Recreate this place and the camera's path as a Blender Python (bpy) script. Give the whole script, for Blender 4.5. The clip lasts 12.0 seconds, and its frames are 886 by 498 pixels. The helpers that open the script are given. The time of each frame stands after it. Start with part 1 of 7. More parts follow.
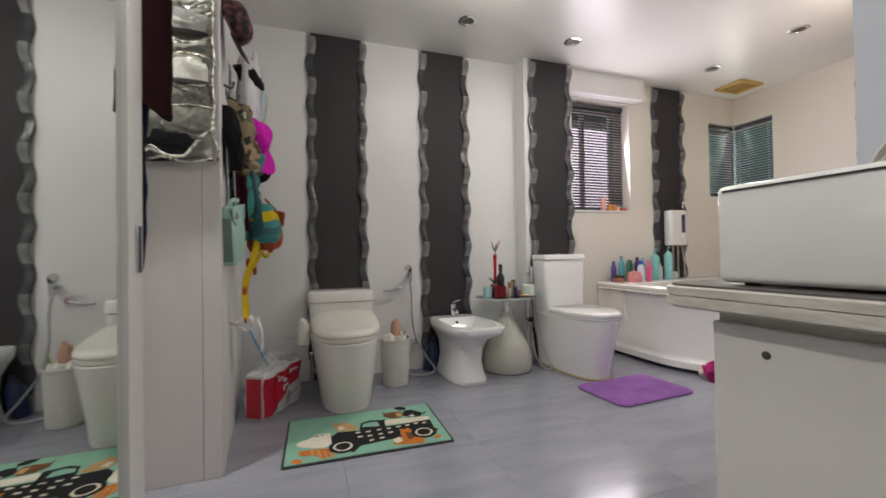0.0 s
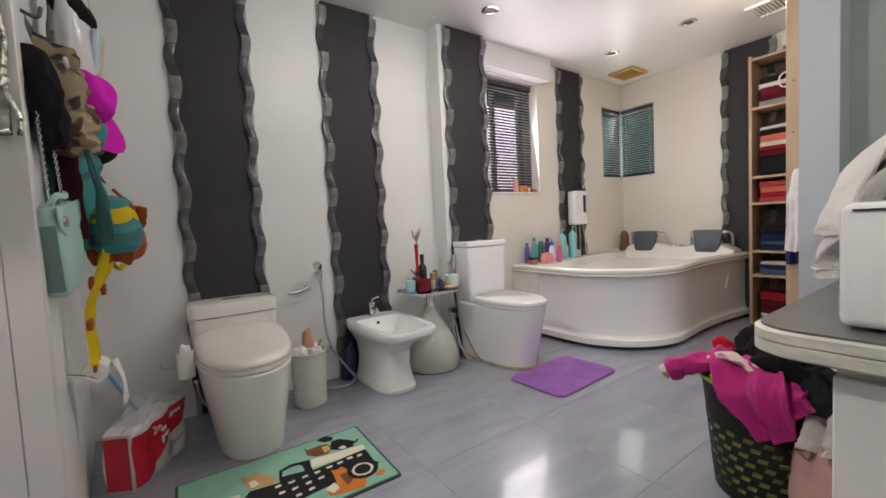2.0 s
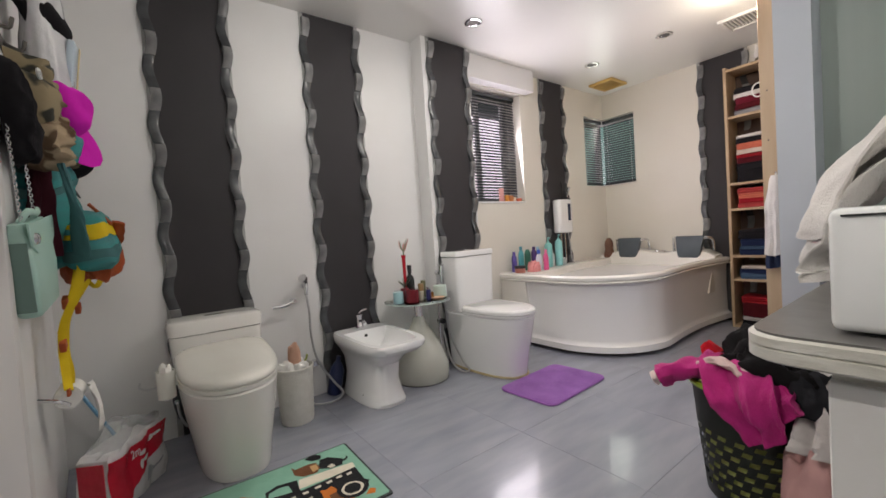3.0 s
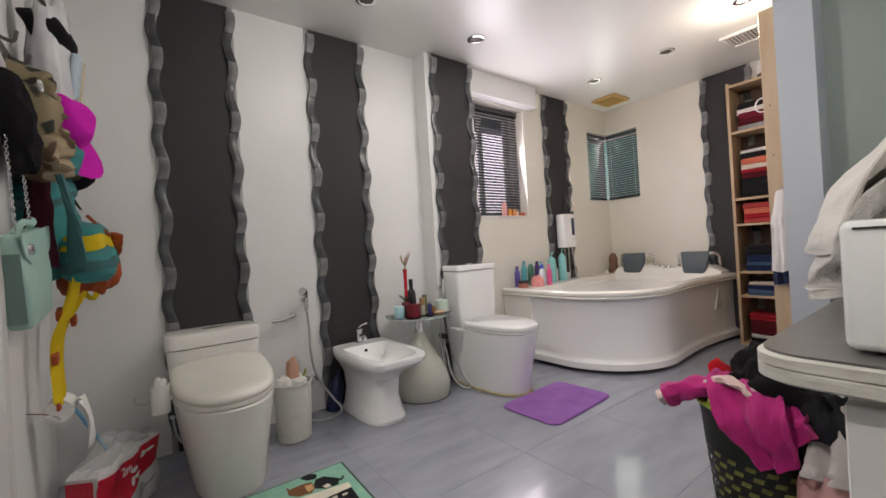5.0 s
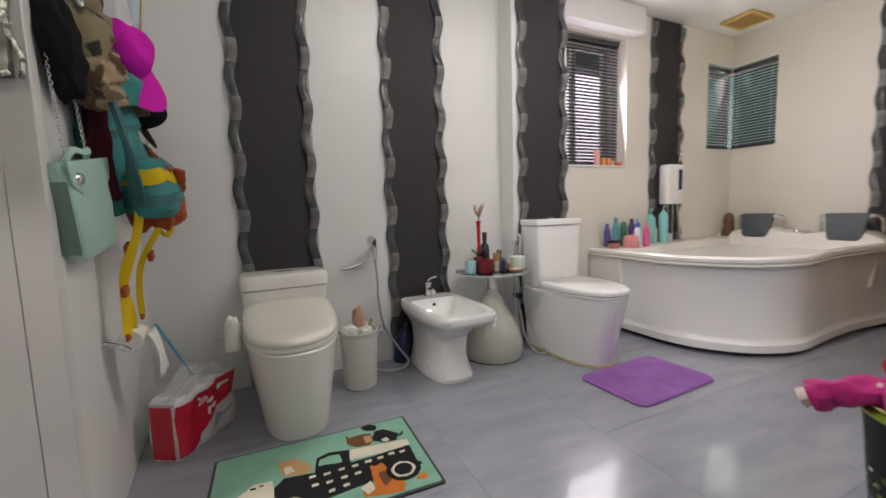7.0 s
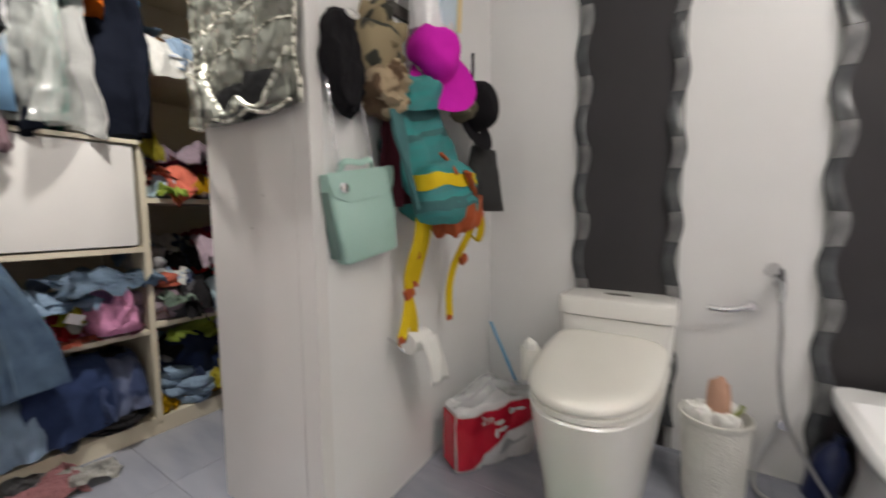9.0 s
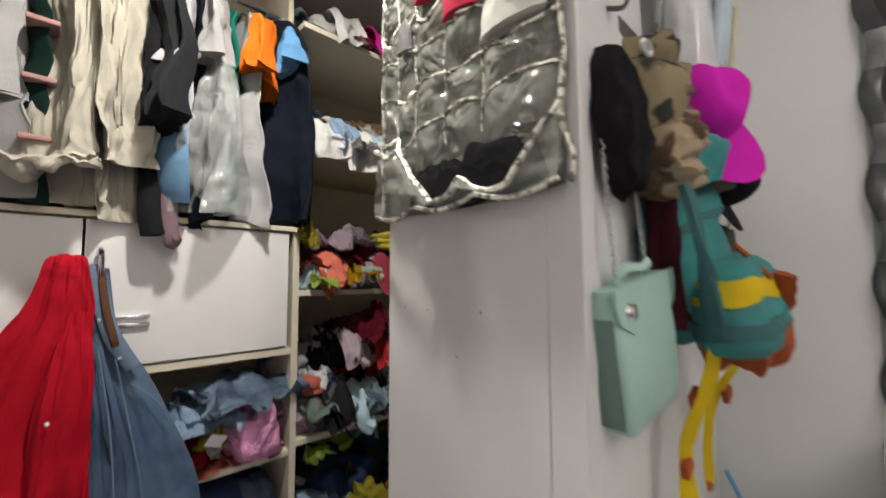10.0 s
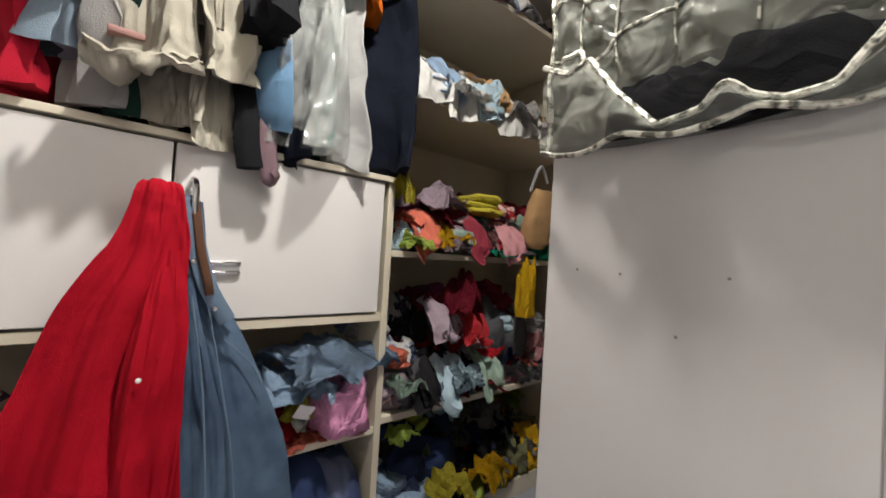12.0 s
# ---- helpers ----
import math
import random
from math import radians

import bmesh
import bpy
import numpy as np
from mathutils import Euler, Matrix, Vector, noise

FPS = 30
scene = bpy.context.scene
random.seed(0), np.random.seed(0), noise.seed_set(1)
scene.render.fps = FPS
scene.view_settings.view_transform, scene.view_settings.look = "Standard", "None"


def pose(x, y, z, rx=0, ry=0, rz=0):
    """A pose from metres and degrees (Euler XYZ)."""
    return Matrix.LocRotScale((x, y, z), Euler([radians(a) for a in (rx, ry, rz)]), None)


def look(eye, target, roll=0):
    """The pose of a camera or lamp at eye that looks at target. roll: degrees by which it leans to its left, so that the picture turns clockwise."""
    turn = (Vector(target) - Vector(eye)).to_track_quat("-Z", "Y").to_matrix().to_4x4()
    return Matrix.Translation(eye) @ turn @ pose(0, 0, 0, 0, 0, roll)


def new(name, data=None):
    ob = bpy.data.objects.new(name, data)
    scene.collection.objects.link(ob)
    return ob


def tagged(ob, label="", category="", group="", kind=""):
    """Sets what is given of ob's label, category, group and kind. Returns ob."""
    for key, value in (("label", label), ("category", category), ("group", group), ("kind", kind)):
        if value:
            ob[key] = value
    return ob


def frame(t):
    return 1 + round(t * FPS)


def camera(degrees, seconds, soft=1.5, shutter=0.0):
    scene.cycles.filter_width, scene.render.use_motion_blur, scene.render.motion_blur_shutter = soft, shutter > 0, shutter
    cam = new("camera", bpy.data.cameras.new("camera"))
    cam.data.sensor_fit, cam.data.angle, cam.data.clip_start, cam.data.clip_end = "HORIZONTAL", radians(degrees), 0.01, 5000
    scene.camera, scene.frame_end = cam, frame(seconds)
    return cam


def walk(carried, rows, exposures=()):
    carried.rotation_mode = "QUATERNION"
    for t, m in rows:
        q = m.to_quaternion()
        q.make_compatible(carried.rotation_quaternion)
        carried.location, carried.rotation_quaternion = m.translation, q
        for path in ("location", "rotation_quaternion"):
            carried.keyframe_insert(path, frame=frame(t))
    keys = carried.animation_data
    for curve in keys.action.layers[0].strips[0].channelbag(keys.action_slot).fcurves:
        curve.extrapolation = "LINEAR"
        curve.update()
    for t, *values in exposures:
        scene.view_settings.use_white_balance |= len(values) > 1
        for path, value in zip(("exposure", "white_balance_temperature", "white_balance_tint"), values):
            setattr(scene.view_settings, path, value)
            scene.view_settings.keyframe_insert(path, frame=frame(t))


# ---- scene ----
cam = camera(96.0, 12.0, soft=1.6, shutter=0.35)
PATH = [
    (0, (-0.037, 0.263, 0.867), (0.62, 2.152, 0.892), -0.9),
    (0.5, (-0.045, 0.389, 0.87), (0.806, 2.199, 0.844), -1.1),
    (1, (-0.034, 0.495, 0.917), (0.937, 2.239, 0.793), -1.4),
    (1.5, (-0.069, 0.579, 0.966), (1.0, 2.263, 0.825), -2.0),
    (2, (-0.091, 0.639, 0.975), (1.053, 2.275, 0.857), -2.9),
    (2.5, (-0.093, 0.65, 0.97), (1.097, 2.255, 0.88), -3.4),
    (3, (-0.092, 0.656, 0.978), (1.113, 2.251, 0.905), -3.8),
    (3.5, (-0.078, 0.651, 0.969), (1.104, 2.264, 0.952), -4.0),
    (5.5, (-0.066, 0.68, 0.974), (1.132, 2.282, 0.977), -3.3),
    (6, (-0.095, 0.707, 0.956), (1.129, 2.284, 0.837), -3.0),
    (6.5, (-0.078, 0.744, 0.933), (1.001, 2.419, 0.759), -2.4),
    (6.7, (-0.029, 0.769, 0.931), (0.961, 2.498, 0.751), -2.2),
    (8.5, (0.587, 1.304, 0.946), (0.049, 3.216, 0.714), -1.0),
    (9, (0.499, 1.387, 0.97), (-0.615, 3.038, 0.79), -0.5),
    (9.5, (0.224, 1.419, 1.027), (-1.198, 2.825, 0.993), -0.5),
    (10, (-0.049, 1.449, 1.095), (-1.483, 2.835, 1.233), -0.2),
    (10.5, (-0.312, 1.468, 1.155), (-1.791, 2.787, 1.425), 0.9),
    (11, (-0.43, 1.429, 1.126), (-1.917, 2.753, 1.315), 1.6),
    (11.5, (-0.456, 1.385, 1.063), (-1.955, 2.702, 1.193), 2.6),
    (12, (-0.404, 1.379, 1.028), (-1.919, 2.683, 1.075), 3.5),
]
walk(cam, [(t, look(eye, target, roll)) for t, eye, target, roll in PATH], [(0, -0.12), (1.5, -0.05), (3, -0.02), (6, -0.06), (8.5, 0.16), (9.2, 0.42), (9.6, 0.42), (10.4, 0.2), (11.0, 0.32), (11.5, 0.36), (12, 0.42)])

# ---- light ----
world = bpy.data.worlds.new("sky")
scene.world = world
world.use_nodes = True
wn = world.node_tree.nodes
sky = wn.new("ShaderNodeTexSky")
sky.sky_type, sky.sun_disc = "NISHITA", False
sky.sun_elevation, sky.sun_rotation = radians(48), radians(60)
wn["Background"].inputs["Strength"].default_value = 0.1
world.node_tree.links.new(sky.outputs["Color"], wn["Background"].inputs["Color"])


def area(name, eye, target, size, watts, color, spread=180, size_y=None):
    lamp = bpy.data.lights.new(name, "AREA")
    lamp.energy, lamp.color, lamp.size, lamp.spread = watts, color, size, radians(spread)
    lamp.shape = "DISK"
    if size_y:
        lamp.shape, lamp.size_y = "RECTANGLE", size_y
    ob = new(name, lamp)
    ob.matrix_world = look(eye, target)
    return ob


# recessed lamps: (x, y, watts); those with watts are unseen and added as fill
CEIL = 2.44
DOWNLIGHTS = [(1.02, 2.72, 0), (1.87, 2.73, 0), (3.33, 2.10, 0), (3.32, 2.73, 0), (0.95, 2.02, 13.5), (1.87, 2.08, 0), (3.05, 1.50, 10), (0.15, 0.0, 14)]
WARM, COOL = (1.0, 0.88, 0.74), (1.0, 0.955, 0.89)
for dx, dy, watts in DOWNLIGHTS:
    if not watts:
        continue
    lamp = bpy.data.lights.new("unseen_ceiling_fill", "POINT")
    lamp.energy, lamp.color, lamp.shadow_soft_size = watts, (WARM if dx > 2.5 else COOL), 0.05
    new("unseen_ceiling_fill", lamp).location = (dx, dy, CEIL - 0.15)
area("bathroom_lamp", (1.87, 2.08, CEIL - 0.012), (1.87, 2.08, 0), 0.08, 10, COOL, 176)
area("closet_lamp", (-0.76, 1.76, 2.40), (-0.76, 1.76, 0), 0.10, 26, COOL, 178)
area("window_daylight", (2.50, 3.225, 1.58), (2.55, 2.2, 1.72), 0.64, 15, (1.0, 0.90, 0.98), 170, 0.60)
area("corner_window_daylight", (4.20, 3.15, 1.79), (3.5, 2.5, 2.0), 0.24, 1.6, (0.95, 1.0, 0.86), 170, 0.66)

# ---- materials ----
def material(name, color, rough=0.5, metal=0.0, second=None, scale=6.0, amount=0.35, bump=0.0, bump_scale=60.0,
             coat=0.0, sheen=0.0, stretch=(1, 1, 1), detail=5.0, vary=0.0, rough_var=0.0, crease=0.0, crease_scale=16.0, edge=0.165):
    m = bpy.data.materials.new(name)
    m.use_nodes = True
    nt = m.node_tree
    n, l = nt.nodes, nt.links
    p = n["Principled BSDF"]
    tc = n.new("ShaderNodeTexCoord")
    mp = n.new("ShaderNodeMapping")
    mp.inputs["Scale"].default_value = stretch
    l.new(tc.outputs["Object"], mp.inputs["Vector"])
    big = n.new("ShaderNodeTexNoise")
    big.inputs["Scale"].default_value, big.inputs["Detail"].default_value = scale, detail
    l.new(mp.outputs["Vector"], big.inputs["Vector"])
    fine = n.new("ShaderNodeTexNoise")
    fine.inputs["Scale"].default_value, fine.inputs["Detail"].default_value = bump_scale, 4.0
    l.new(mp.outputs["Vector"], fine.inputs["Vector"])
    ramp = n.new("ShaderNodeMapRange")
    ramp.inputs["From Min"].default_value, ramp.inputs["From Max"].default_value = 0.515 - edge, 0.515 + edge
    ramp.inputs["To Max"].default_value = amount
    l.new(big.outputs["Fac"], ramp.inputs["Value"])
    mix = n.new("ShaderNodeMix")
    mix.data_type = "RGBA"
    dark = second or tuple(c * 0.72 for c in color)
    mix.inputs["A"].default_value, mix.inputs["B"].default_value = (*color, 1), (*dark, 1)
    l.new(ramp.outputs["Result"], mix.inputs["Factor"])
    out = mix.outputs["Result"]
    if vary:
        info = n.new("ShaderNodeObjectInfo")
        hsv = n.new("ShaderNodeHueSaturation")
        span = n.new("ShaderNodeMapRange")
        span.inputs["To Min"].default_value, span.inputs["To Max"].default_value = 1 - vary, 1 + vary
        l.new(info.outputs["Random"], span.inputs["Value"])
        l.new(span.outputs["Result"], hsv.inputs["Value"])
        l.new(out, hsv.inputs["Color"])
        out = hsv.outputs["Color"]
    l.new(out, p.inputs["Base Color"])
    p.inputs["Roughness"].default_value, p.inputs["Metallic"].default_value = rough, metal
    if rough_var:
        rr = n.new("ShaderNodeMapRange")
        rr.inputs["To Min"].default_value, rr.inputs["To Max"].default_value = rough - rough_var, rough + rough_var
        l.new(big.outputs["Fac"], rr.inputs["Value"])
        l.new(rr.outputs["Result"], p.inputs["Roughness"])
    p.inputs["Coat Weight"].default_value, p.inputs["Sheen Weight"].default_value = coat, sheen
    if bump:
        b = n.new("ShaderNodeBump")
        b.inputs["Strength"].default_value, b.inputs["Distance"].default_value = bump, 0.004
        l.new(fine.outputs["Fac"], b.inputs["Height"])
        l.new(b.outputs["Normal"], p.inputs["Normal"])
        if crease:
            cn = n.new("ShaderNodeTexNoise")
            cn.inputs["Scale"].default_value, cn.inputs["Detail"].default_value, cn.inputs["Distortion"].default_value = crease_scale, 2.0, 1.2
            l.new(tc.outputs["Object"], cn.inputs["Vector"])
            fold = n.new("ShaderNodeMath")
            fold.operation = "PINGPONG"
            fold.inputs[1].default_value = 0.12
            l.new(cn.outputs["Fac"], fold.inputs[0])
            cb = n.new("ShaderNodeBump")
            cb.inputs["Strength"].default_value, cb.inputs["Distance"].default_value = 1.0, crease
            l.new(fold.outputs["Value"], cb.inputs["Height"])
            l.new(cb.outputs["Normal"], b.inputs["Normal"])
    return m


def fabric(name, color, second=None, rough=0.9, amount=0.5, scale=14.0, bump=0.5, crease=0.010, crease_scale=5.0):
    m = material(name, color, rough, 0, second, scale, amount, bump, 420.0, crease=crease, crease_scale=crease_scale)
    m.node_tree.nodes["Principled BSDF"].inputs["Specular IOR Level"].default_value = 0.12
    return m


def emitter(name, color, strength):
    m = bpy.data.materials.new(name)
    m.use_nodes = True
    p = m.node_tree.nodes["Principled BSDF"]
    p.inputs["Base Color"].default_value = (*color, 1)
    p.inputs["Emission Color"].default_value = (*color, 1)
    p.inputs["Emission Strength"].default_value = strength
    return m


def glassy(name, color, rough=0.03, transmission=1.0, ior=1.45):
    m = bpy.data.materials.new(name)
    m.use_nodes = True
    p = m.node_tree.nodes["Principled BSDF"]
    p.inputs["Base Color"].default_value = (*color, 1)
    p.inputs["Roughness"].default_value, p.inputs["IOR"].default_value = rough, ior
    p.inputs["Transmission Weight"].default_value = transmission
    return m


WHITE_WALL = material("white_wall_paint", (0.76, 0.755, 0.75), 0.42, second=(0.70, 0.69, 0.68), scale=2.2, amount=0.5, bump=0.08, bump_scale=90)
CREAM_WALL = material("cream_wall_paint", (0.76, 0.73, 0.66), 0.45, second=(0.70, 0.66, 0.58), scale=1.8, amount=0.5, bump=0.08, bump_scale=90)
CEILING_PAINT = material("gloss_ceiling_paint", (0.80, 0.79, 0.76), 0.33, second=(0.77, 0.76, 0.72), scale=1.5, amount=0.5, bump=0.02, bump_scale=14)
CHARCOAL = material("charcoal_panel", (0.030, 0.027, 0.030), 0.68, second=(0.024, 0.022, 0.024), scale=3.0, amount=0.8, bump=0.12, bump_scale=160)
BORDER_GREY = material("grey_border_tile", (0.20, 0.20, 0.20), 0.38, second=(0.11, 0.11, 0.115), scale=18, amount=0.9, bump=0.1, vary=0.2)
BORDER_DARK = material("dark_border_tile", (0.045, 0.048, 0.052), 0.25, second=(0.09, 0.095, 0.10), scale=14, amount=0.7, bump=0.1, vary=0.15)
BORDER_PALE = material("pale_border_tile", (0.38, 0.38, 0.37), 0.4, second=(0.26, 0.26, 0.26), scale=20, amount=0.7)
FLOOR_TILE = material("grey_wood_vinyl", (0.30, 0.31, 0.36), 0.22, second=(0.225, 0.232, 0.28), scale=2.2, amount=0.8, bump=0.04, bump_scale=20, stretch=(1.0, 4.5, 1), vary=0.03, rough_var=0.04, coat=0.25)
GROUT = material("grey_grout", (0.20, 0.20, 0.23), 0.6)
CERAMIC = material("white_ceramic", (0.80, 0.79, 0.76), 0.12, second=(0.76, 0.745, 0.70), scale=3, amount=0.6, coat=0.3)
CERAMIC_COOL = material("bright_white_ceramic", (0.83, 0.83, 0.83), 0.1, second=(0.79, 0.79, 0.79), scale=3, amount=0.5, coat=0.3)
SEAT_PLASTIC = material("warm_white_plastic", (0.78, 0.765, 0.71), 0.22, second=(0.73, 0.71, 0.65), scale=4, amount=0.5)
ACRYLIC = material("white_acrylic", (0.82, 0.81, 0.80), 0.15, second=(0.78, 0.77, 0.75), scale=2, amount=0.5, coat=0.4)
CHROME = material("chrome", (0.78, 0.78, 0.80), 0.12, 1.0, amount=0.15)
HOSE_METAL = material("braided_steel_hose", (0.55, 0.55, 0.56), 0.32, 1.0, amount=0.4, bump=0.6, bump_scale=500)
GLASS = glassy("clear_glass", (0.93, 0.98, 0.96))
MIRROR = material("mirror_glass", (0.86, 0.90, 0.88), 0.02, 1.0, amount=0.05)
WHITE_TRIM = material("white_painted_wood", (0.77, 0.76, 0.74), 0.35, second=(0.68, 0.67, 0.64), scale=5, amount=0.5, bump=0.05)
CLOSET_WHITE = material("white_laminate", (0.70, 0.68, 0.665), 0.4, second=(0.63, 0.61, 0.59), scale=2.5, amount=0.6, bump=0.06, bump_scale=140)
CLOSET_CREAM = material("cream_laminate", (0.66, 0.60, 0.48), 0.45, second=(0.56, 0.50, 0.38), scale=3, amount=0.7, bump=0.06)
PINE = material("pine_board", (0.50, 0.37, 0.24), 0.5, second=(0.40, 0.28, 0.17), scale=5, amount=0.8, bump=0.12, bump_scale=50, stretch=(3, 3, 0.4))
DARK_VOID = material("dark_plastic", (0.02, 0.02, 0.022), 0.5)
RUBBER_GREY = material("slate_cushion", (0.085, 0.105, 0.12), 0.5, second=(0.06, 0.075, 0.09), scale=8, amount=0.6, bump=0.2, bump_scale=200)
COUNTER_STONE = material("grey_counter_laminate", (0.13, 0.125, 0.12), 0.3, second=(0.09, 0.088, 0.085), scale=20, amount=0.8, bump=0.05)
EDGE_WORN = material("worn_white_edging", (0.62, 0.60, 0.55), 0.5, second=(0.40, 0.38, 0.33), scale=14, amount=0.6, bump=0.3, stretch=(1, 1, 4))
BLUE_WALL = material("pale_blue_wall_paint", (0.60, 0.64, 0.72), 0.5, second=(0.55, 0.59, 0.66), scale=2, amount=0.5, bump=0.06)
SLAT_METAL = material("dark_blind_slat", (0.06, 0.065, 0.07), 0.35, 0.3, second=(0.07, 0.08, 0.085), amount=0.5)
BASE_FROST = material("frosted_vase_glass", (0.50, 0.50, 0.44), 0.16, second=(0.42, 0.42, 0.36), scale=3, amount=0.6, coat=0.5)
FROST_PANEL = material("frosted_green_glass", (0.40, 0.46, 0.43), 0.3, second=(0.33, 0.39, 0.37), scale=1.2, amount=0.8, stretch=(1, 6, 0.2))


# ---- mesh helpers ----
def link(name, bm, mat, parent=None, label="", smooth=True, kind="", category="", group=""):
    me = bpy.data.meshes.new(name)
    bmesh.ops.recalc_face_normals(bm, faces=bm.faces[:])
    bm.to_mesh(me)
    bm.free()
    me.materials.append(mat)
    if smooth:
        me.shade_smooth()
        me.set_sharp_from_angle(angle=radians(38))
    ob = new(name, me)
    if parent:
        ob.parent = parent
    return tagged(ob, label, category, group, kind)


def part(name, bm, mat, parent, label="", smooth=True):
    return link(name, bm, mat, parent, label, smooth)


def structure(name, bm, mat, label, category, smooth=False, parent=None):
    return link(name, bm, mat, parent, label, smooth, "structure", category)


def thing(name, at, label, category, group="", turn=0.0):
    ob = new(name)
    ob.empty_display_size = 0.05
    ob.matrix_basis = pose(*at, 0, 0, turn)
    return tagged(ob, label, category, group)


def box(bm, a, b, bevel=0.0, segments=2, m=None):
    r = bmesh.ops.create_cube(bm, size=1.0)
    vs = r["verts"]
    for v in vs:
        v.co = Vector([a[i] + (v.co[i] + 0.5) * (b[i] - a[i]) for i in range(3)])
    if bevel:
        es = list({e for v in vs for e in v.link_edges})
        g = bmesh.ops.bevel(bm, geom=es, offset=bevel, segments=segments, profile=0.5, affect="EDGES")
        vs = list({v for f in g["faces"] for v in f.verts} | {v for v in vs if v.is_valid})
    if m:
        bmesh.ops.transform(bm, matrix=m, verts=vs)
    return bm


def new_box(a, b, bevel=0.0, segments=2, m=None):
    return box(bmesh.new(), a, b, bevel, segments, m)


def loft(bm, rings, closed=True, cap0=True, cap1=True):
    """Skin through rings of points, each ring with the same number of points."""
    vs = [[bm.verts.new(p) for p in ring] for ring in rings]
    n = len(vs[0])
    for a, b in zip(vs, vs[1:]):
        for i in range(n if closed else n - 1):
            j = (i + 1) % n
            bm.faces.new((a[i], a[j], b[j], b[i]))
    if closed and cap0:
        bm.faces.new(vs[0][::-1])
    if closed and cap1:
        bm.faces.new(vs[-1])
    return bm


def oval(cx, cy, z, rx, ry, n=2.0, count=32, back=None, back_n=None):
    """A superellipse ring; back: another radius for +y, back_n: its squareness."""
    pts = []
    for i in range(count):
        a = 2 * math.pi * i / count
        c, s = math.cos(a), math.sin(a)
        up = s > 0
        e = 2.0 / ((back_n or n) if up else n)
        ryy = (back if (up and back is not None) else ry)
        pts.append(Vector((cx + rx * math.copysign(abs(c) ** e, c), cy + ryy * math.copysign(abs(s) ** e, s), z)))
    return pts


def lathe(profile, count=28, cx=0.0, cy=0.0, cap0=True, cap1=True, bm=None):
    bm = bm or bmesh.new()
    return loft(bm, [[Vector((cx + r * math.cos(2 * math.pi * i / count), cy + r * math.sin(2 * math.pi * i / count), z)) for i in range(count)] for r, z in profile], True, cap0, cap1)


def smooth_path(points, steps=8):
    pts = [Vector(p) for p in points]
    ext = [2 * pts[0] - pts[1], *pts, 2 * pts[-1] - pts[-2]]
    out = []
    for i in range(1, len(ext) - 2):
        p0, p1, p2, p3 = ext[i - 1:i + 3]
        for k in range(steps):
            t = k / steps
            out.append(0.5 * (2 * p1 + (p2 - p0) * t + (2 * p0 - 5 * p1 + 4 * p2 - p3) * t * t + (3 * p1 - p0 - 3 * p2 + p3) * t ** 3))
    return out + [pts[-1]]


def tube(points, r, count=8, bm=None, steps=8, flat=1.0, radii=None, side0=None):
    """A tube along a smoothed line; flat under 1 squashes it into a strap."""
    bm = bm or bmesh.new()
    path = smooth_path(points, steps) if steps > 1 else [Vector(p) for p in points]
    rings = []
    side = Vector(side0) if side0 else None
    for i, p in enumerate(path):
        d = (path[min(i + 1, len(path) - 1)] - path[max(i - 1, 0)]).normalized()
        if side is None:
            side = d.orthogonal().normalized() if abs(d.z) < 0.9 else Vector((0, 1, 0))
        side = (side - d * side.dot(d)).normalized()
        up = d.cross(side)
        rr = r if radii is None else r * np.interp(i / (len(path) - 1), np.linspace(0, 1, len(radii)), radii)
        rings.append([p + side * rr * math.cos(2 * math.pi * k / count) + up * rr * flat * math.sin(2 * math.pi * k / count) for k in range(count)])
    return loft(bm, rings)


def lump(w, d, h, seed, folds=0.35, res=26, freq=9.0):
    """A crumpled cloth heap, w by d by h, resting on z = 0: a low dome creased by crossing folds."""
    bm = bmesh.new()
    rings = []
    top = res // 2
    off = Vector((seed * 7.3, seed * 3.1, seed * 1.7))
    rng = random.Random(seed)
    lines = [(rng.uniform(0, 6.28), rng.uniform(1.6, 3.4), rng.uniform(0, 6.28)) for _ in range(3)]
    for j in range(top + 1):
        v = j / top
        a = v * math.pi / 2
        zr, rr = math.sin(a) ** 0.6, max(math.cos(a), 0.015) ** 0.5
        ring = []
        for i in range(res * 2):
            u = math.pi * i / res
            cx, cy = rr * math.cos(u), rr * math.sin(u)
            q = Vector((cx, cy, zr * 0.7))
            crease = 0.0
            for ang, f, ph in lines:
                t = cx * math.cos(ang) + cy * math.sin(ang) + 0.35 * noise.noise(q * 1.3 + off + Vector((ang, 0, 0)))
                crease += 1 - abs(math.sin(f * t * 1.9 + ph + 1.4 * zr)) * 2
            n1 = noise.noise(q * 1.7 + off)
            n2 = noise.noise(q * 4.3 + off * 1.3)
            side = 1 + folds * (0.34 * n1 + 0.10 * crease / 3 + 0.16 * n2)
            lift = 1 + folds * (0.50 * n1 + 0.26 * crease / 3 + 0.20 * n2)
            ring.append(Vector((0.5 * w * cx * side, 0.5 * d * cy * side, max(h * zr * lift, 0.0))))
        rings.append(ring)
    return loft(bm, rings)


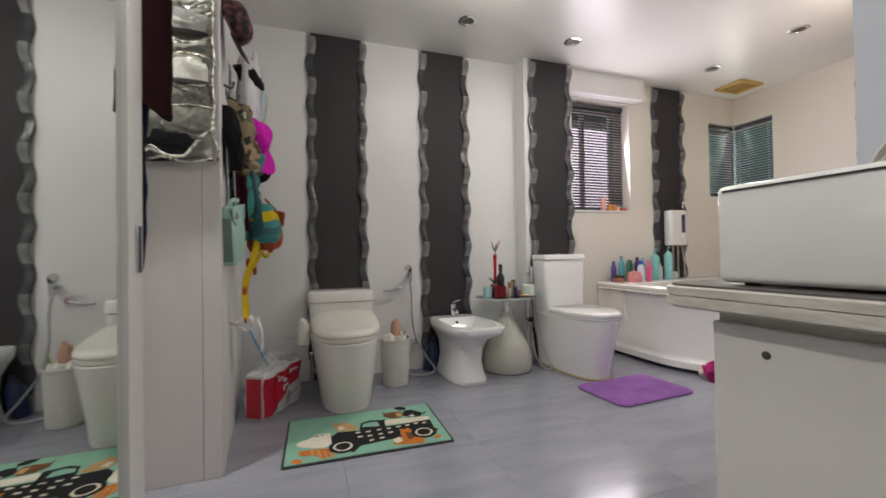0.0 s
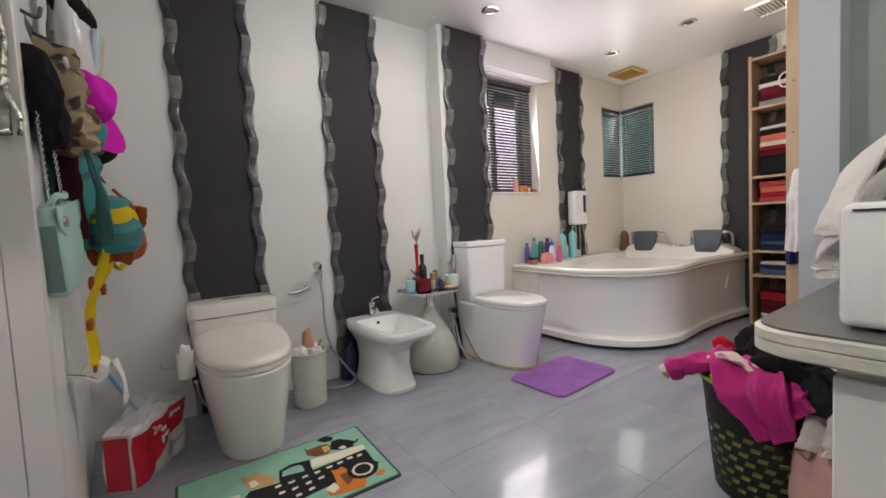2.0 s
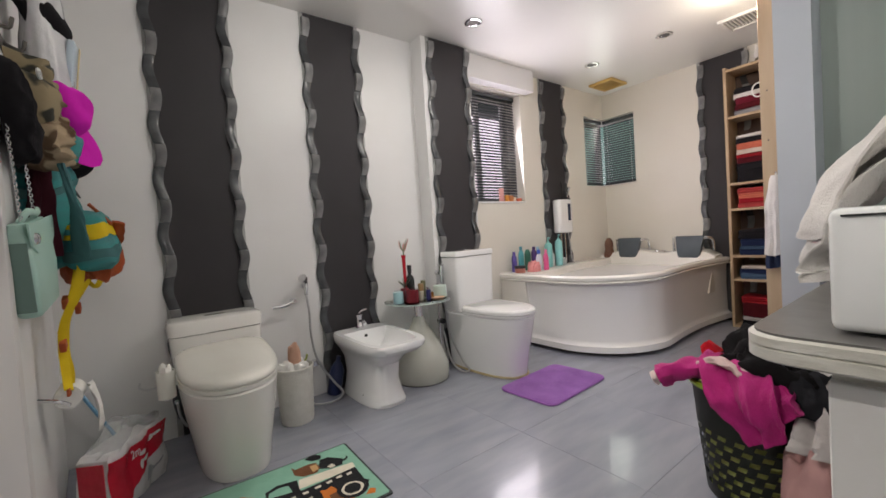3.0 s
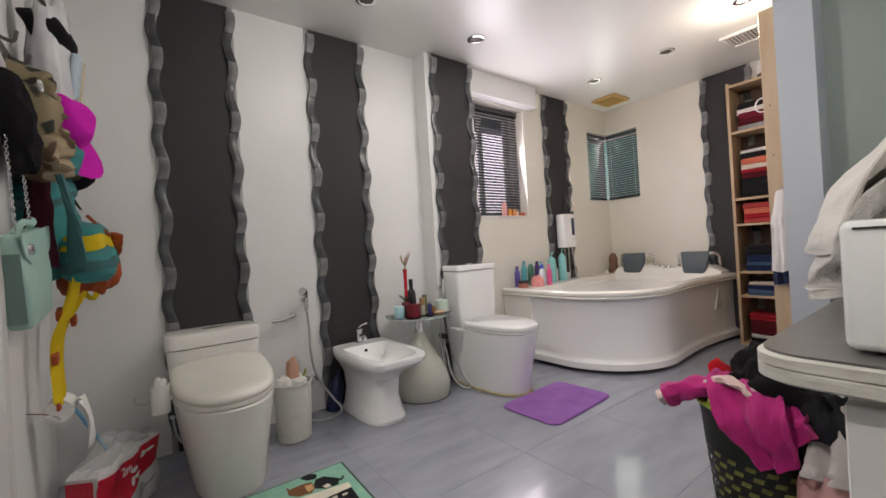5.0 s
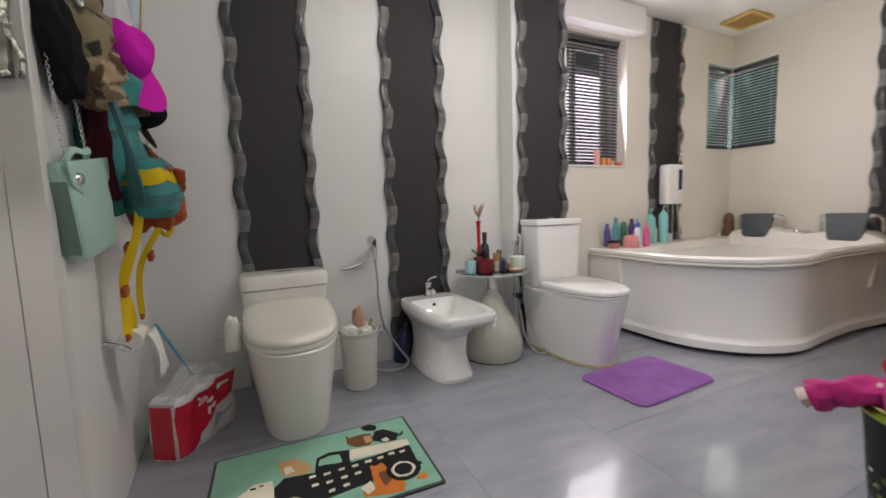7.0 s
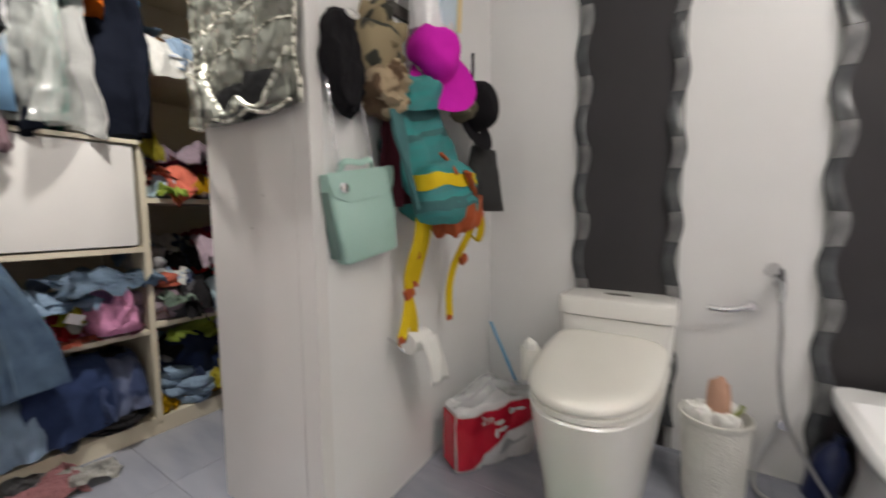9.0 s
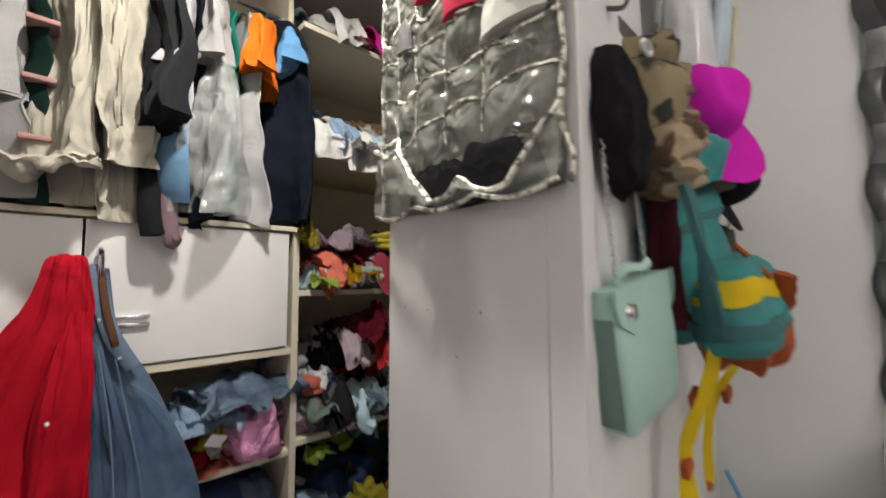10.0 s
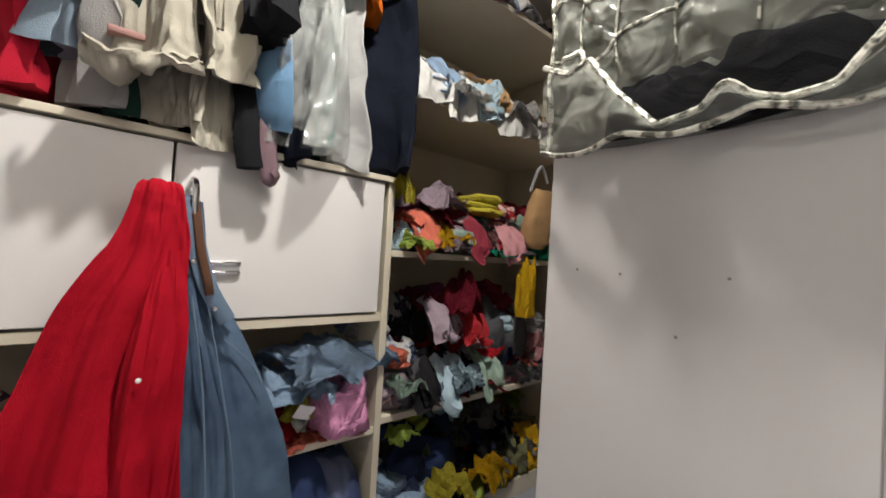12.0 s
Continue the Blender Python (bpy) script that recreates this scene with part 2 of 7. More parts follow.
def crushed(seed, res=22):
    """A crushed piece of clothing about one unit across: a sheet folded over itself, with thickness."""
    off = Vector((seed * 2.7, seed * 1.3, seed * 0.9))
    bm = bmesh.new()
    grid = []
    for j in range(res + 1):
        row = []
        for i in range(res + 1):
            u, v = i / res - 0.5, j / res - 0.5
            q = Vector((u, v, 0)) * 2.6 + off
            n, m = noise.noise_vector(q), noise.noise_vector(q * 2.6 + off)
            ridge = 1 - abs(noise.noise(q * 1.7 + Vector((9, 4, seed)))) * 2.2
            z = 0.42 + 0.42 * n.z + 0.22 * m.z + 0.22 * ridge - 1.1 * (u * u + v * v)
            row.append(bm.verts.new((u * 0.92 + 0.24 * n.x + 0.10 * m.x, v * 0.92 + 0.24 * n.y + 0.10 * m.y, max(z, 0.03 + 0.05 * m.z))))
        grid.append(row)
    for j in range(res):
        for i in range(res):
            bm.faces.new((grid[j][i], grid[j][i + 1], grid[j + 1][i + 1], grid[j + 1][i]))
    bmesh.ops.solidify(bm, geom=bm.faces[:], thickness=0.035)
    return bm


def soft_tube(points, r, seed, flat=0.5, folds=0.3, count=22):
    """A limp sleeve or roll of cloth along a line, creased across."""
    path = smooth_path(points, 7)
    rings = []
    for i, p in enumerate(path):
        d = (path[min(i + 1, len(path) - 1)] - path[max(i - 1, 0)]).normalized()
        side = d.cross(Vector((0.3, 0.2, 1))).normalized()
        up = side.cross(d)
        ring = []
        for k in range(count):
            a = 2 * math.pi * k / count
            n = noise.noise(Vector((math.cos(a) * 1.5 + seed, math.sin(a) * 1.5, i * 0.28)))
            m = abs(noise.noise(Vector((math.cos(a) * 0.8, seed * 2.0, i * 0.55 + math.sin(a)))))
            g = r * (1 + folds * (1.6 * n - 0.9 * m))
            ring.append(p + side * g * math.cos(a) + up * g * flat * math.sin(a))
        rings.append(ring)
    return loft(bmesh.new(), rings)


def drape(top_w, bottom_w, height, depth, seed, folds=5, amp=0.02, rows=26, cols=64, sway=0.0, ragged=0.02, neck=0.35, crumple=0.8):
    """A garment hanging from its top at z = 0 down to -height: a closed, folded shell that widens below."""
    bm = bmesh.new()
    rng = random.Random(seed)
    ph = [rng.uniform(0, 6.28) for _ in range(4)]
    rings = []
    for j in range(rows + 1):
        v = j / rows
        grow = min(1.0, v / neck) ** 0.6 if neck else 1.0
        half = 0.5 * (top_w + (bottom_w - top_w) * (v if not neck else 0.65 * grow + 0.35 * v))
        ring = []
        for i in range(cols):
            a = 2 * math.pi * i / cols
            c, s = math.cos(a), math.sin(a)
            x = half * math.copysign(abs(c) ** 0.85, c)
            f = amp * (0.25 + v) * (math.sin(folds * x / max(bottom_w, 0.01) * 6.28 + ph[0] + 1.2 * v) + 0.5 * math.sin(folds * 1.9 * x / max(bottom_w, 0.01) * 6.28 + ph[1] - 2 * v))
            f += amp * 1.4 * noise.noise(Vector((x * 9 + seed, v * height * 6, seed * 2.1)))
            w = noise.noise(Vector((x * 5, v * height * 4, seed * 0.7))) * 1.5
            f += amp * crumple * (0.35 - abs(noise.noise(Vector((x * 13 + v * height * 7 + w, v * height * 9 - x * 6, seed * 1.3)))) * 1.6) * min(1.0, 3 * v)
            y = depth * (0.55 + 0.45 * v) * 0.5 * s + f
            z = -height * v - (ragged * noise.noise(Vector((x * 12, seed * 3.0, 0))) * 2 if v > 0.6 else 0) * v
            ring.append(Vector((x + sway * v * v + 0.006 * noise.noise(Vector((z * 14, seed, s))), y, z)))
        rings.append(ring)
    return loft(bm, rings)


def sheet_cloth(points, width, seed, fold=0.02, waves=2.5, thick=0.012, across=(1, 0, 0), cols=34, widths=None, steps=7):
    """A thick limp sheet laid along a line: folds run down it, edges wander."""
    path = smooth_path(points, steps)
    n = len(path)
    rings = []
    for i, p in enumerate(path):
        v = i / (n - 1)
        d = (path[min(i + 1, n - 1)] - path[max(i - 1, 0)]).normalized()
        side = Vector(across)
        side = (side - d * side.dot(d)).normalized()
        up = side.cross(d)
        w = 0.5 * width * (1.0 if widths is None else float(np.interp(v, np.linspace(0, 1, len(widths)), widths)))
        w *= 1 + 0.09 * noise.noise(Vector((v * 5, seed * 1.7, 0)))
        fs = fold * min(1.0, 0.12 + 0.88 * w / (0.5 * width))
        front, back = [], []
        for k in range(cols):
            u = -1 + 2 * k / (cols - 1)
            f = fs * (0.5 + 0.7 * v) * math.sin(waves * 3.14 * u + seed + 1.3 * noise.noise(Vector((v * 3, seed, u))))
            f += fs * 1.1 * noise.noise(Vector((u * 2.6 + seed, v * 5, 1.0))) + fs * 0.5 * noise.noise(Vector((u * 7, v * 13, seed)))
            end = d * (0.07 * w * noise.noise(Vector((u * 2.3, seed, v))) if i in (0, n - 1) else 0.0)
            q = p + side * (w * u + 0.2 * f) + up * f + end
            t = 0.5 * thick * (1 - 0.75 * abs(u) ** 6)
            front.append(q + up * t)
            back.append(q - up * t)
        rings.append(front + back[::-1])
    return loft(bmesh.new(), rings)


def place(bm, m):
    bmesh.ops.transform(bm, matrix=m, verts=bm.verts[:])
    return bm

# ---- rooms ----
NAIL = material("nail_head", (0.12, 0.11, 0.10), 0.5, 0.6)
NAIL_MARK = material("dull_nail_mark", (0.30, 0.28, 0.25), 0.6)
BAG0, BAG1 = (-0.35, 2.05), (-0.435, 3.2)      # face of the wall with the bags


def wall(name, boxes, mat, label):
    for a, b in boxes:
        structure(name, new_box(a, b), mat, label, "wall")


floor_ob = structure("floor", new_box((-2.6, -1.7, -0.12), (4.6, 3.6, -0.012)), GROUT, "grey wood-look floor with fine dark joints", "floor")
structure("ceiling", new_box((-2.6, -1.7, CEIL), (4.6, 3.6, CEIL + 0.1)), CEILING_PAINT, "glossy off-white painted ceiling", "ceiling")
WIN_X0, WIN_X1, WIN_Z0, WIN_Z1 = 2.11, 2.845, 1.225, 2.235
CW_X0, CW_Y0, CW_Z0, CW_Z1 = 3.875, 2.84, 1.41, 2.17
NY = 3.2
wall("wall_north_white", [((-0.60, NY, 0), (1.645, NY + 0.25, CEIL))], WHITE_WALL, "white painted wall between dark vertical panels")
wall("wall_north_cream", [((2.10, NY, 0), (CW_X0, NY + 0.25, WIN_Z0)), ((2.10, NY, WIN_Z1), (CW_X0, NY + 0.25, CEIL)),
                          ((WIN_X1, NY, WIN_Z0), (CW_X0, NY + 0.25, WIN_Z1)), ((CW_X0, NY, 0), (4.5, NY + 0.25, CW_Z0)),
                          ((CW_X0, NY, CW_Z1), (4.5, NY + 0.25, CEIL))], CREAM_WALL, "cream painted wall around the bathroom window")
wall("wall_pilaster", [((1.645, 3.062, 0), (2.10, NY + 0.25, CEIL))], WHITE_WALL, "white boxed column on the wall")
wall("wall_lintel", [((2.104, 3.10, WIN_Z1 + 0.012), (2.935, NY, CEIL))], WHITE_WALL, "white boxed beam above the window")
EX = 4.25
wall("wall_east", [((EX, 0.95, 0), (EX + 0.25, CW_Y0, CEIL)), ((EX, CW_Y0, 0), (EX + 0.25, NY, CW_Z0)), ((EX, CW_Y0, CW_Z1), (EX + 0.25, NY, CEIL))], CREAM_WALL, "cream painted end wall behind the bath")
wall("wall_partition", [((1.71, 0.962, 0), (4.25, 1.062, CEIL))], BLUE_WALL, "pale blue painted end of a partition wall")
wall("wall_south", [((-2.6, -1.7, 0), (2.6, -1.55, CEIL))], WHITE_WALL, "plain white wall behind the passage")
wall("wall_passage_east", [((1.86, -1.55, 0), (2.0, 0.98, CEIL))], BLUE_WALL, "pale painted wall behind the counter")
bm = bmesh.new()
loft(bm, [[Vector((x, y, z)) for x, y in ((-0.353, 2.094), BAG1, (-0.60, NY), (-0.47, 2.094))] for z in (0, CEIL)])
structure("wall_bags", bm, WHITE_WALL, "white painted wall hung with caps and bags", "wall")
wall("wall_closet_west", [((-2.15, 0.2, 0), (-2.05, 3.3, CEIL))], CLOSET_CREAM, "cream closet back wall")
wall("wall_closet_south", [((-2.15, 0.2, 0), (-0.36, 0.3, CEIL))], CLOSET_WHITE, "white closet side wall")
wall("wall_closet_north", [((-2.05, 3.26, 0), (-0.604, 3.34, CEIL))], CLOSET_CREAM, "cream closet side wall")
wall("wall_passage_west", [((-0.44, -1.55, 0), (-0.36, 0.2, CEIL))], WHITE_WALL, "plain white passage wall")


# ---- dark panels with rippled borders ----
def ribbon_tile(z0, z1, period, front):
    """A piece of the rippled border from z0 to z1, swaying sideways and in depth."""
    rings = []
    for k in range(9):
        z = z0 + (z1 - z0) * k / 8
        a = 2 * math.pi * z / period
        cx, d = 0.013 * math.cos(a - 0.3), front + 0.011 + 0.010 * math.sin(a + 0.5)
        w = 0.024
        rings.append([Vector((cx - w, 0.0, z)), Vector((cx + w, 0.0, z)), Vector((cx + w, -d + 0.003, z)), Vector((cx + w - 0.004, -d, z)), Vector((cx - w + 0.004, -d, z)), Vector((cx - w, -d + 0.003, z))])
    return loft(bmesh.new(), rings)


PERIOD = 0.288
me_pale = ribbon_tile(-0.058, 0.0555, PERIOD, 0.006)
me_dark = ribbon_tile(0.0575, 0.228, PERIOD, 0.006)
TILES = []
for nm, b, mt in (("border_tile", me_pale, BORDER_GREY), ("border_tile", me_dark, BORDER_DARK)):
    bmesh.ops.recalc_face_normals(b, faces=b.faces[:])
    me = bpy.data.meshes.new(nm)
    b.to_mesh(me)
    b.free()
    me.materials.append(mt)
    me.shade_smooth()
    me.set_sharp_from_angle(angle=radians(40))
    TILES.append(me)


def strip(name, x, y, width, turn, z0=0.0):
    """A charcoal panel from floor to ceiling with a rippled border at either side; x is its middle."""
    root = thing(name, (x, y, 0), "charcoal wall panel with rippled grey borders", "wall panel", "charcoal wall panels", turn)
    half = width / 2 - 0.026
    part("panel", new_box((-half, -0.007, z0), (half, 0.0, CEIL - 0.001), 0.001, 1), CHARCOAL, root)
    for s in (-1, 1):
        part("backing_strip", new_box((s * half - 0.026, -0.005, z0), (s * half + 0.026, -0.001, CEIL - 0.001)), BORDER_PALE, root, "pale grey backing strip")
        k = 0
        z = 2.06 - 8 * PERIOD if z0 < 0.1 else 2.06 - 5 * PERIOD
        while z < CEIL:
            for i, me in enumerate(TILES):
                lo = z - 0.058 if i == 0 else z + 0.0575
                hi = z + 0.0555 if i == 0 else z + 0.228
                if lo > z0 - 0.01 and hi < CEIL + 0.004:
                    ob = new("border_tile", me)
                    ob.parent = root
                    ob.location = (s * half, -0.004, z)
            z += PERIOD
    return root


strip("wall_panel_strip", 0.195, NY, 0.405, 0)
strip("wall_panel_strip", 1.006, NY, 0.40, 0)
strip("wall_panel_strip", 1.884, 3.062, 0.40, 0)
strip("wall_panel_strip", 3.314, NY, 0.395, 0)
strip("wall_panel_strip", EX, 2.01, 0.40, -90)

# ---- windows with venetian blinds ----
def blind(root, x0, x1, z0, z1, y, tilt=28, pitch=0.026):
    """Slats across x0..x1 in the plane y of root."""
    part("headrail", new_box((x0, y - 0.018, z1 - 0.035), (x1, y + 0.018, z1), 0.003, 1), SLAT_METAL, root)
    part("bottom_rail", new_box((x0, y - 0.012, z0), (x1, y + 0.012, z0 + 0.014), 0.003, 1), SLAT_METAL, root)
    sb = bmesh.new()
    rings = []
    for k in range(5):
        u = -0.0145 + 0.029 * k / 4
        rings.append((u, 0.0022 * (1 - (u / 0.0145) ** 2)))
    pts = [(u, h) for u, h in rings] + [(u, h - 0.0005) for u, h in rings[::-1]]
    c, s = math.cos(radians(tilt)), math.sin(radians(tilt))
    loft(sb, [[Vector((x, u * c - h * s, u * s + h * c)) for u, h in pts] for x in (x0 + 0.004, x1 - 0.004)])
    me = bpy.data.meshes.new("slat")
    bmesh.ops.recalc_face_normals(sb, faces=sb.faces[:])
    sb.to_mesh(me)
    sb.free()
    me.materials.append(SLAT_METAL)
    z = z0 + 0.024
    while z < z1 - 0.04:
        ob = new("slat", me)
        ob.parent = root
        ob.location = (0, y, z)
        z += pitch
    for f in (0.14, 0.86):
        x = x0 + (x1 - x0) * f
        part("ladder_cord", tube([(x, y - 0.014, z0), (x, y - 0.014, z1 - 0.03)], 0.0012, 5, steps=1), WHITE_TRIM, root, "pale cord")


def frame_ring(bm, x0, x1, z0, z1, y0, y1, w):
    box(bm, (x0, y0, z0), (x1, y1, z0 + w))
    box(bm, (x0, y0, z1 - w), (x1, y1, z1))
    box(bm, (x0, y0, z0 + w), (x0 + w, y1, z1 - w))
    box(bm, (x1 - w, y0, z0 + w), (x1, y1, z1 - w))
    return bm


def pane(root, a, b):
    ob = part("pane", new_box(a, b), GLASS, root, "clear pane", False)
    ob.visible_shadow = False
    return ob


win = tagged(thing("window_1", (0, 0, 0), "window with half-open dark venetian blind and white sill", "window"), kind="structure")
part("window_frame", frame_ring(bmesh.new(), WIN_X0, WIN_X1 - 0.002, WIN_Z0 + 0.002, WIN_Z1 - 0.002, 3.40, 3.44, 0.045), WHITE_TRIM, win)
part("mullion", new_box((2.46, 3.402, WIN_Z0 + 0.05), (2.50, 3.438, WIN_Z1 - 0.05)), WHITE_TRIM, win)
pane(win, (WIN_X0 + 0.045, 3.416, WIN_Z0 + 0.047), (2.46, 3.422, WIN_Z1 - 0.047))
pane(win, (2.50, 3.416, WIN_Z0 + 0.047), (WIN_X1 - 0.047, 3.422, WIN_Z1 - 0.047))
part("window_sill", new_box((WIN_X0 + 0.002, NY - 0.012, WIN_Z0), (WIN_X1 - 0.002, 3.40, WIN_Z0 + 0.014), 0.003), CERAMIC_COOL, win, "white sill")
bl = thing("venetian_blind", (0, 0, 0), "dark venetian blind with open slats in the window", "blind")
blind(bl, WIN_X0 + 0.006, WIN_X1 - 0.008, WIN_Z0 + 0.02, WIN_Z1 - 0.012, 3.285, tilt=52)

cw = tagged(thing("window_2", (0, 0, 0), "corner window with dark venetian blinds", "window"), kind="structure")
part("window_frame", frame_ring(bmesh.new(), CW_X0 + 0.002, 4.44, CW_Z0 + 0.002, CW_Z1 - 0.002, 3.38, 3.42, 0.03), WHITE_TRIM, cw)
pane(cw, (CW_X0 + 0.032, 3.396, CW_Z0 + 0.032), (4.41, 3.402, CW_Z1 - 0.032))
side = thing("window_3", (4.40, 0, 0), "side pane of the corner window", "window", turn=-90)
tagged(side, kind="structure")
part("window_frame", frame_ring(bmesh.new(), -3.37, -CW_Y0 - 0.002, CW_Z0 + 0.002, CW_Z1 - 0.002, 0.0, 0.04, 0.03), WHITE_TRIM, side)
pane(side, (-3.34, 0.016, CW_Z0 + 0.032), (-CW_Y0 - 0.032, 0.022, CW_Z1 - 0.032))
bl2 = thing("venetian_blind", (0, 0, 0), "narrow dark venetian blind in the corner window", "blind")
blind(bl2, CW_X0 + 0.006, 4.272, CW_Z0 + 0.015, CW_Z1 - 0.01, 3.245, tilt=52)
bl3 = thing("venetian_blind", (4.295, 0, 0), "dark venetian blind in the corner window's side", "blind", turn=-90)
blind(bl3, -3.222, -CW_Y0 - 0.004, CW_Z0 + 0.015, CW_Z1 - 0.01, 0.0, tilt=48)
# beyond the panes: neighbour wall and greenery glowing in place of daylight
structure("backdrop_wall", new_box((0.5, 5.4, -2), (5.0, 5.5, 2.86)), emitter("glowing_neighbour_wall", (0.95, 0.76, 0.87), 1.9), "pale wall outside the window, glowing in place of sunlight", "backdrop")
structure("backdrop_roof", new_box((0.5, 5.1, 2.80), (5.0, 5.6, 6)), material("shaded_neighbour_roof", (0.10, 0.11, 0.11), 0.8, second=(0.06, 0.07, 0.07), scale=1.5), "shaded neighbour roof outside the window", "backdrop")
structure("backdrop_green", new_box((6.4, 1.0, -2), (6.5, 9.0, 6)), emitter("glowing_greenery", (0.20, 0.30, 0.26), 0.6), "blurred self-lit greenery outside the corner window", "backdrop")


# ---- ceiling fittings ----
# rings are also drawn at the places of the added, unseen lamps
for dx, dy, watts in DOWNLIGHTS:
    dl = thing("downlight", (dx, dy, CEIL), "recessed ceiling downlight with white metal ring", "downlight", "ceiling downlights")
    part("ring", lathe([(0.062, 0.0), (0.062, -0.006), (0.052, -0.010), (0.040, -0.008), (0.038, -0.001)], 28, cap0=False, cap1=False), CHROME, dl)
    part("lens", lathe([(0.039, -0.0035), (0.02, -0.0025), (0.001, -0.002)], 24, cap0=False), NAIL, dl, "dark recessed lens") if not watts else None


def ceiling_vent(x, y, w, d, frame_mat, slat_mat, label, slats=9):
    v = thing("ceiling_vent", (x, y, CEIL), label, "vent")
    fb = bmesh.new()
    t = 0.028
    for a, b in (((-w / 2, -d / 2), (w / 2, -d / 2 + t)), ((-w / 2, d / 2 - t), (w / 2, d / 2)), ((-w / 2, -d / 2 + t), (-w / 2 + t, d / 2 - t)), ((w / 2 - t, -d / 2 + t), (w / 2, d / 2 - t))):
        box(fb, (*a, -0.022), (*b, -0.001), 0.004, 1)
    part("frame", fb, frame_mat, v)
    part("backing", new_box((-w / 2 + t, -d / 2 + t, -0.004), (w / 2 - t, d / 2 - t, -0.001)), slat_mat, v)
    for k in range(slats):
        yy = -d / 2 + t + (d - 2 * t) * (k + 0.5) / slats
        part("slat", new_box((-w / 2 + t, yy - 0.004, -0.016), (w / 2 - t, yy + 0.004, -0.006), m=None), frame_mat, v)
    return v


ORANGE_VENT = material("yellowed_vent_plastic", (0.62, 0.42, 0.12), 0.4, second=(0.5, 0.31, 0.08), amount=0.6)
# extractor backing is coloured as the shade between its slats
ceiling_vent(3.93, 2.93, 0.30, 0.26, ORANGE_VENT, material("vent_shadow", (0.16, 0.10, 0.03), 0.7), "yellowed plastic extractor vent on the ceiling")
ceiling_vent(3.62, 1.66, 0.26, 0.26, WHITE_TRIM, material("vent_grey", (0.25, 0.24, 0.22), 0.6), "white square ceiling vent with grey grille")


# ---- sliding mirror door and closet opening ----
md = thing("mirror_door", (-0.36, 0, 0), "tall mirror sliding door with white frame", "mirror door")
part("mirror", new_box((0.0, 0.21, 0.05), (0.012, 1.135, 2.36)), MIRROR, md, "mirror pane", False)
part("stile", new_box((-0.03, 1.135, 0.02), (0.022, 1.205, 2.40), 0.004), WHITE_TRIM, md)
part("stile", new_box((-0.03, 0.14, 0.02), (0.022, 0.21, 2.40), 0.004), WHITE_TRIM, md)
part("rail", new_box((-0.03, 0.21, 0.02), (0.02, 1.135, 0.05), 0.002), WHITE_TRIM, md)
part("rail", new_box((-0.03, 0.21, 2.36), (0.02, 1.135, 2.40), 0.002), WHITE_TRIM, md)
part("backing", new_box((-0.028, 0.21, 0.05), (-0.002, 1.135, 2.36)), CLOSET_WHITE, md)
part("finger_pull", new_box((0.0225, 1.165, 0.84), (0.026, 1.185, 0.93), 0.001, 1), CHROME, md, "small metal pull")
cp = tagged(thing("wall_closet_panel", (0, 0, 0), "off-white closet side panel with small nail marks", "wall"), kind="structure")
part("panel", new_box((-0.865, 2.05, 0.0), (-0.4155, 2.09, CEIL - 0.01), 0.002, 1), CLOSET_WHITE, cp)
part("stile", new_box((-0.415, 2.05, 0.0), (BAG0[0] + 0.001, 2.092, CEIL - 0.01), 0.002, 1), CLOSET_WHITE, cp)
for nx, nz in ((-0.565, 1.024), (-0.80, 1.023), (-0.63, 0.93), (-0.72, 1.02)):
    part("nail", lathe([(0.0026, 0), (0.002, 0.0015), (0.0005, 0.002)], 10), NAIL_MARK, cp).matrix_basis = pose(nx, 2.05, nz, 90)

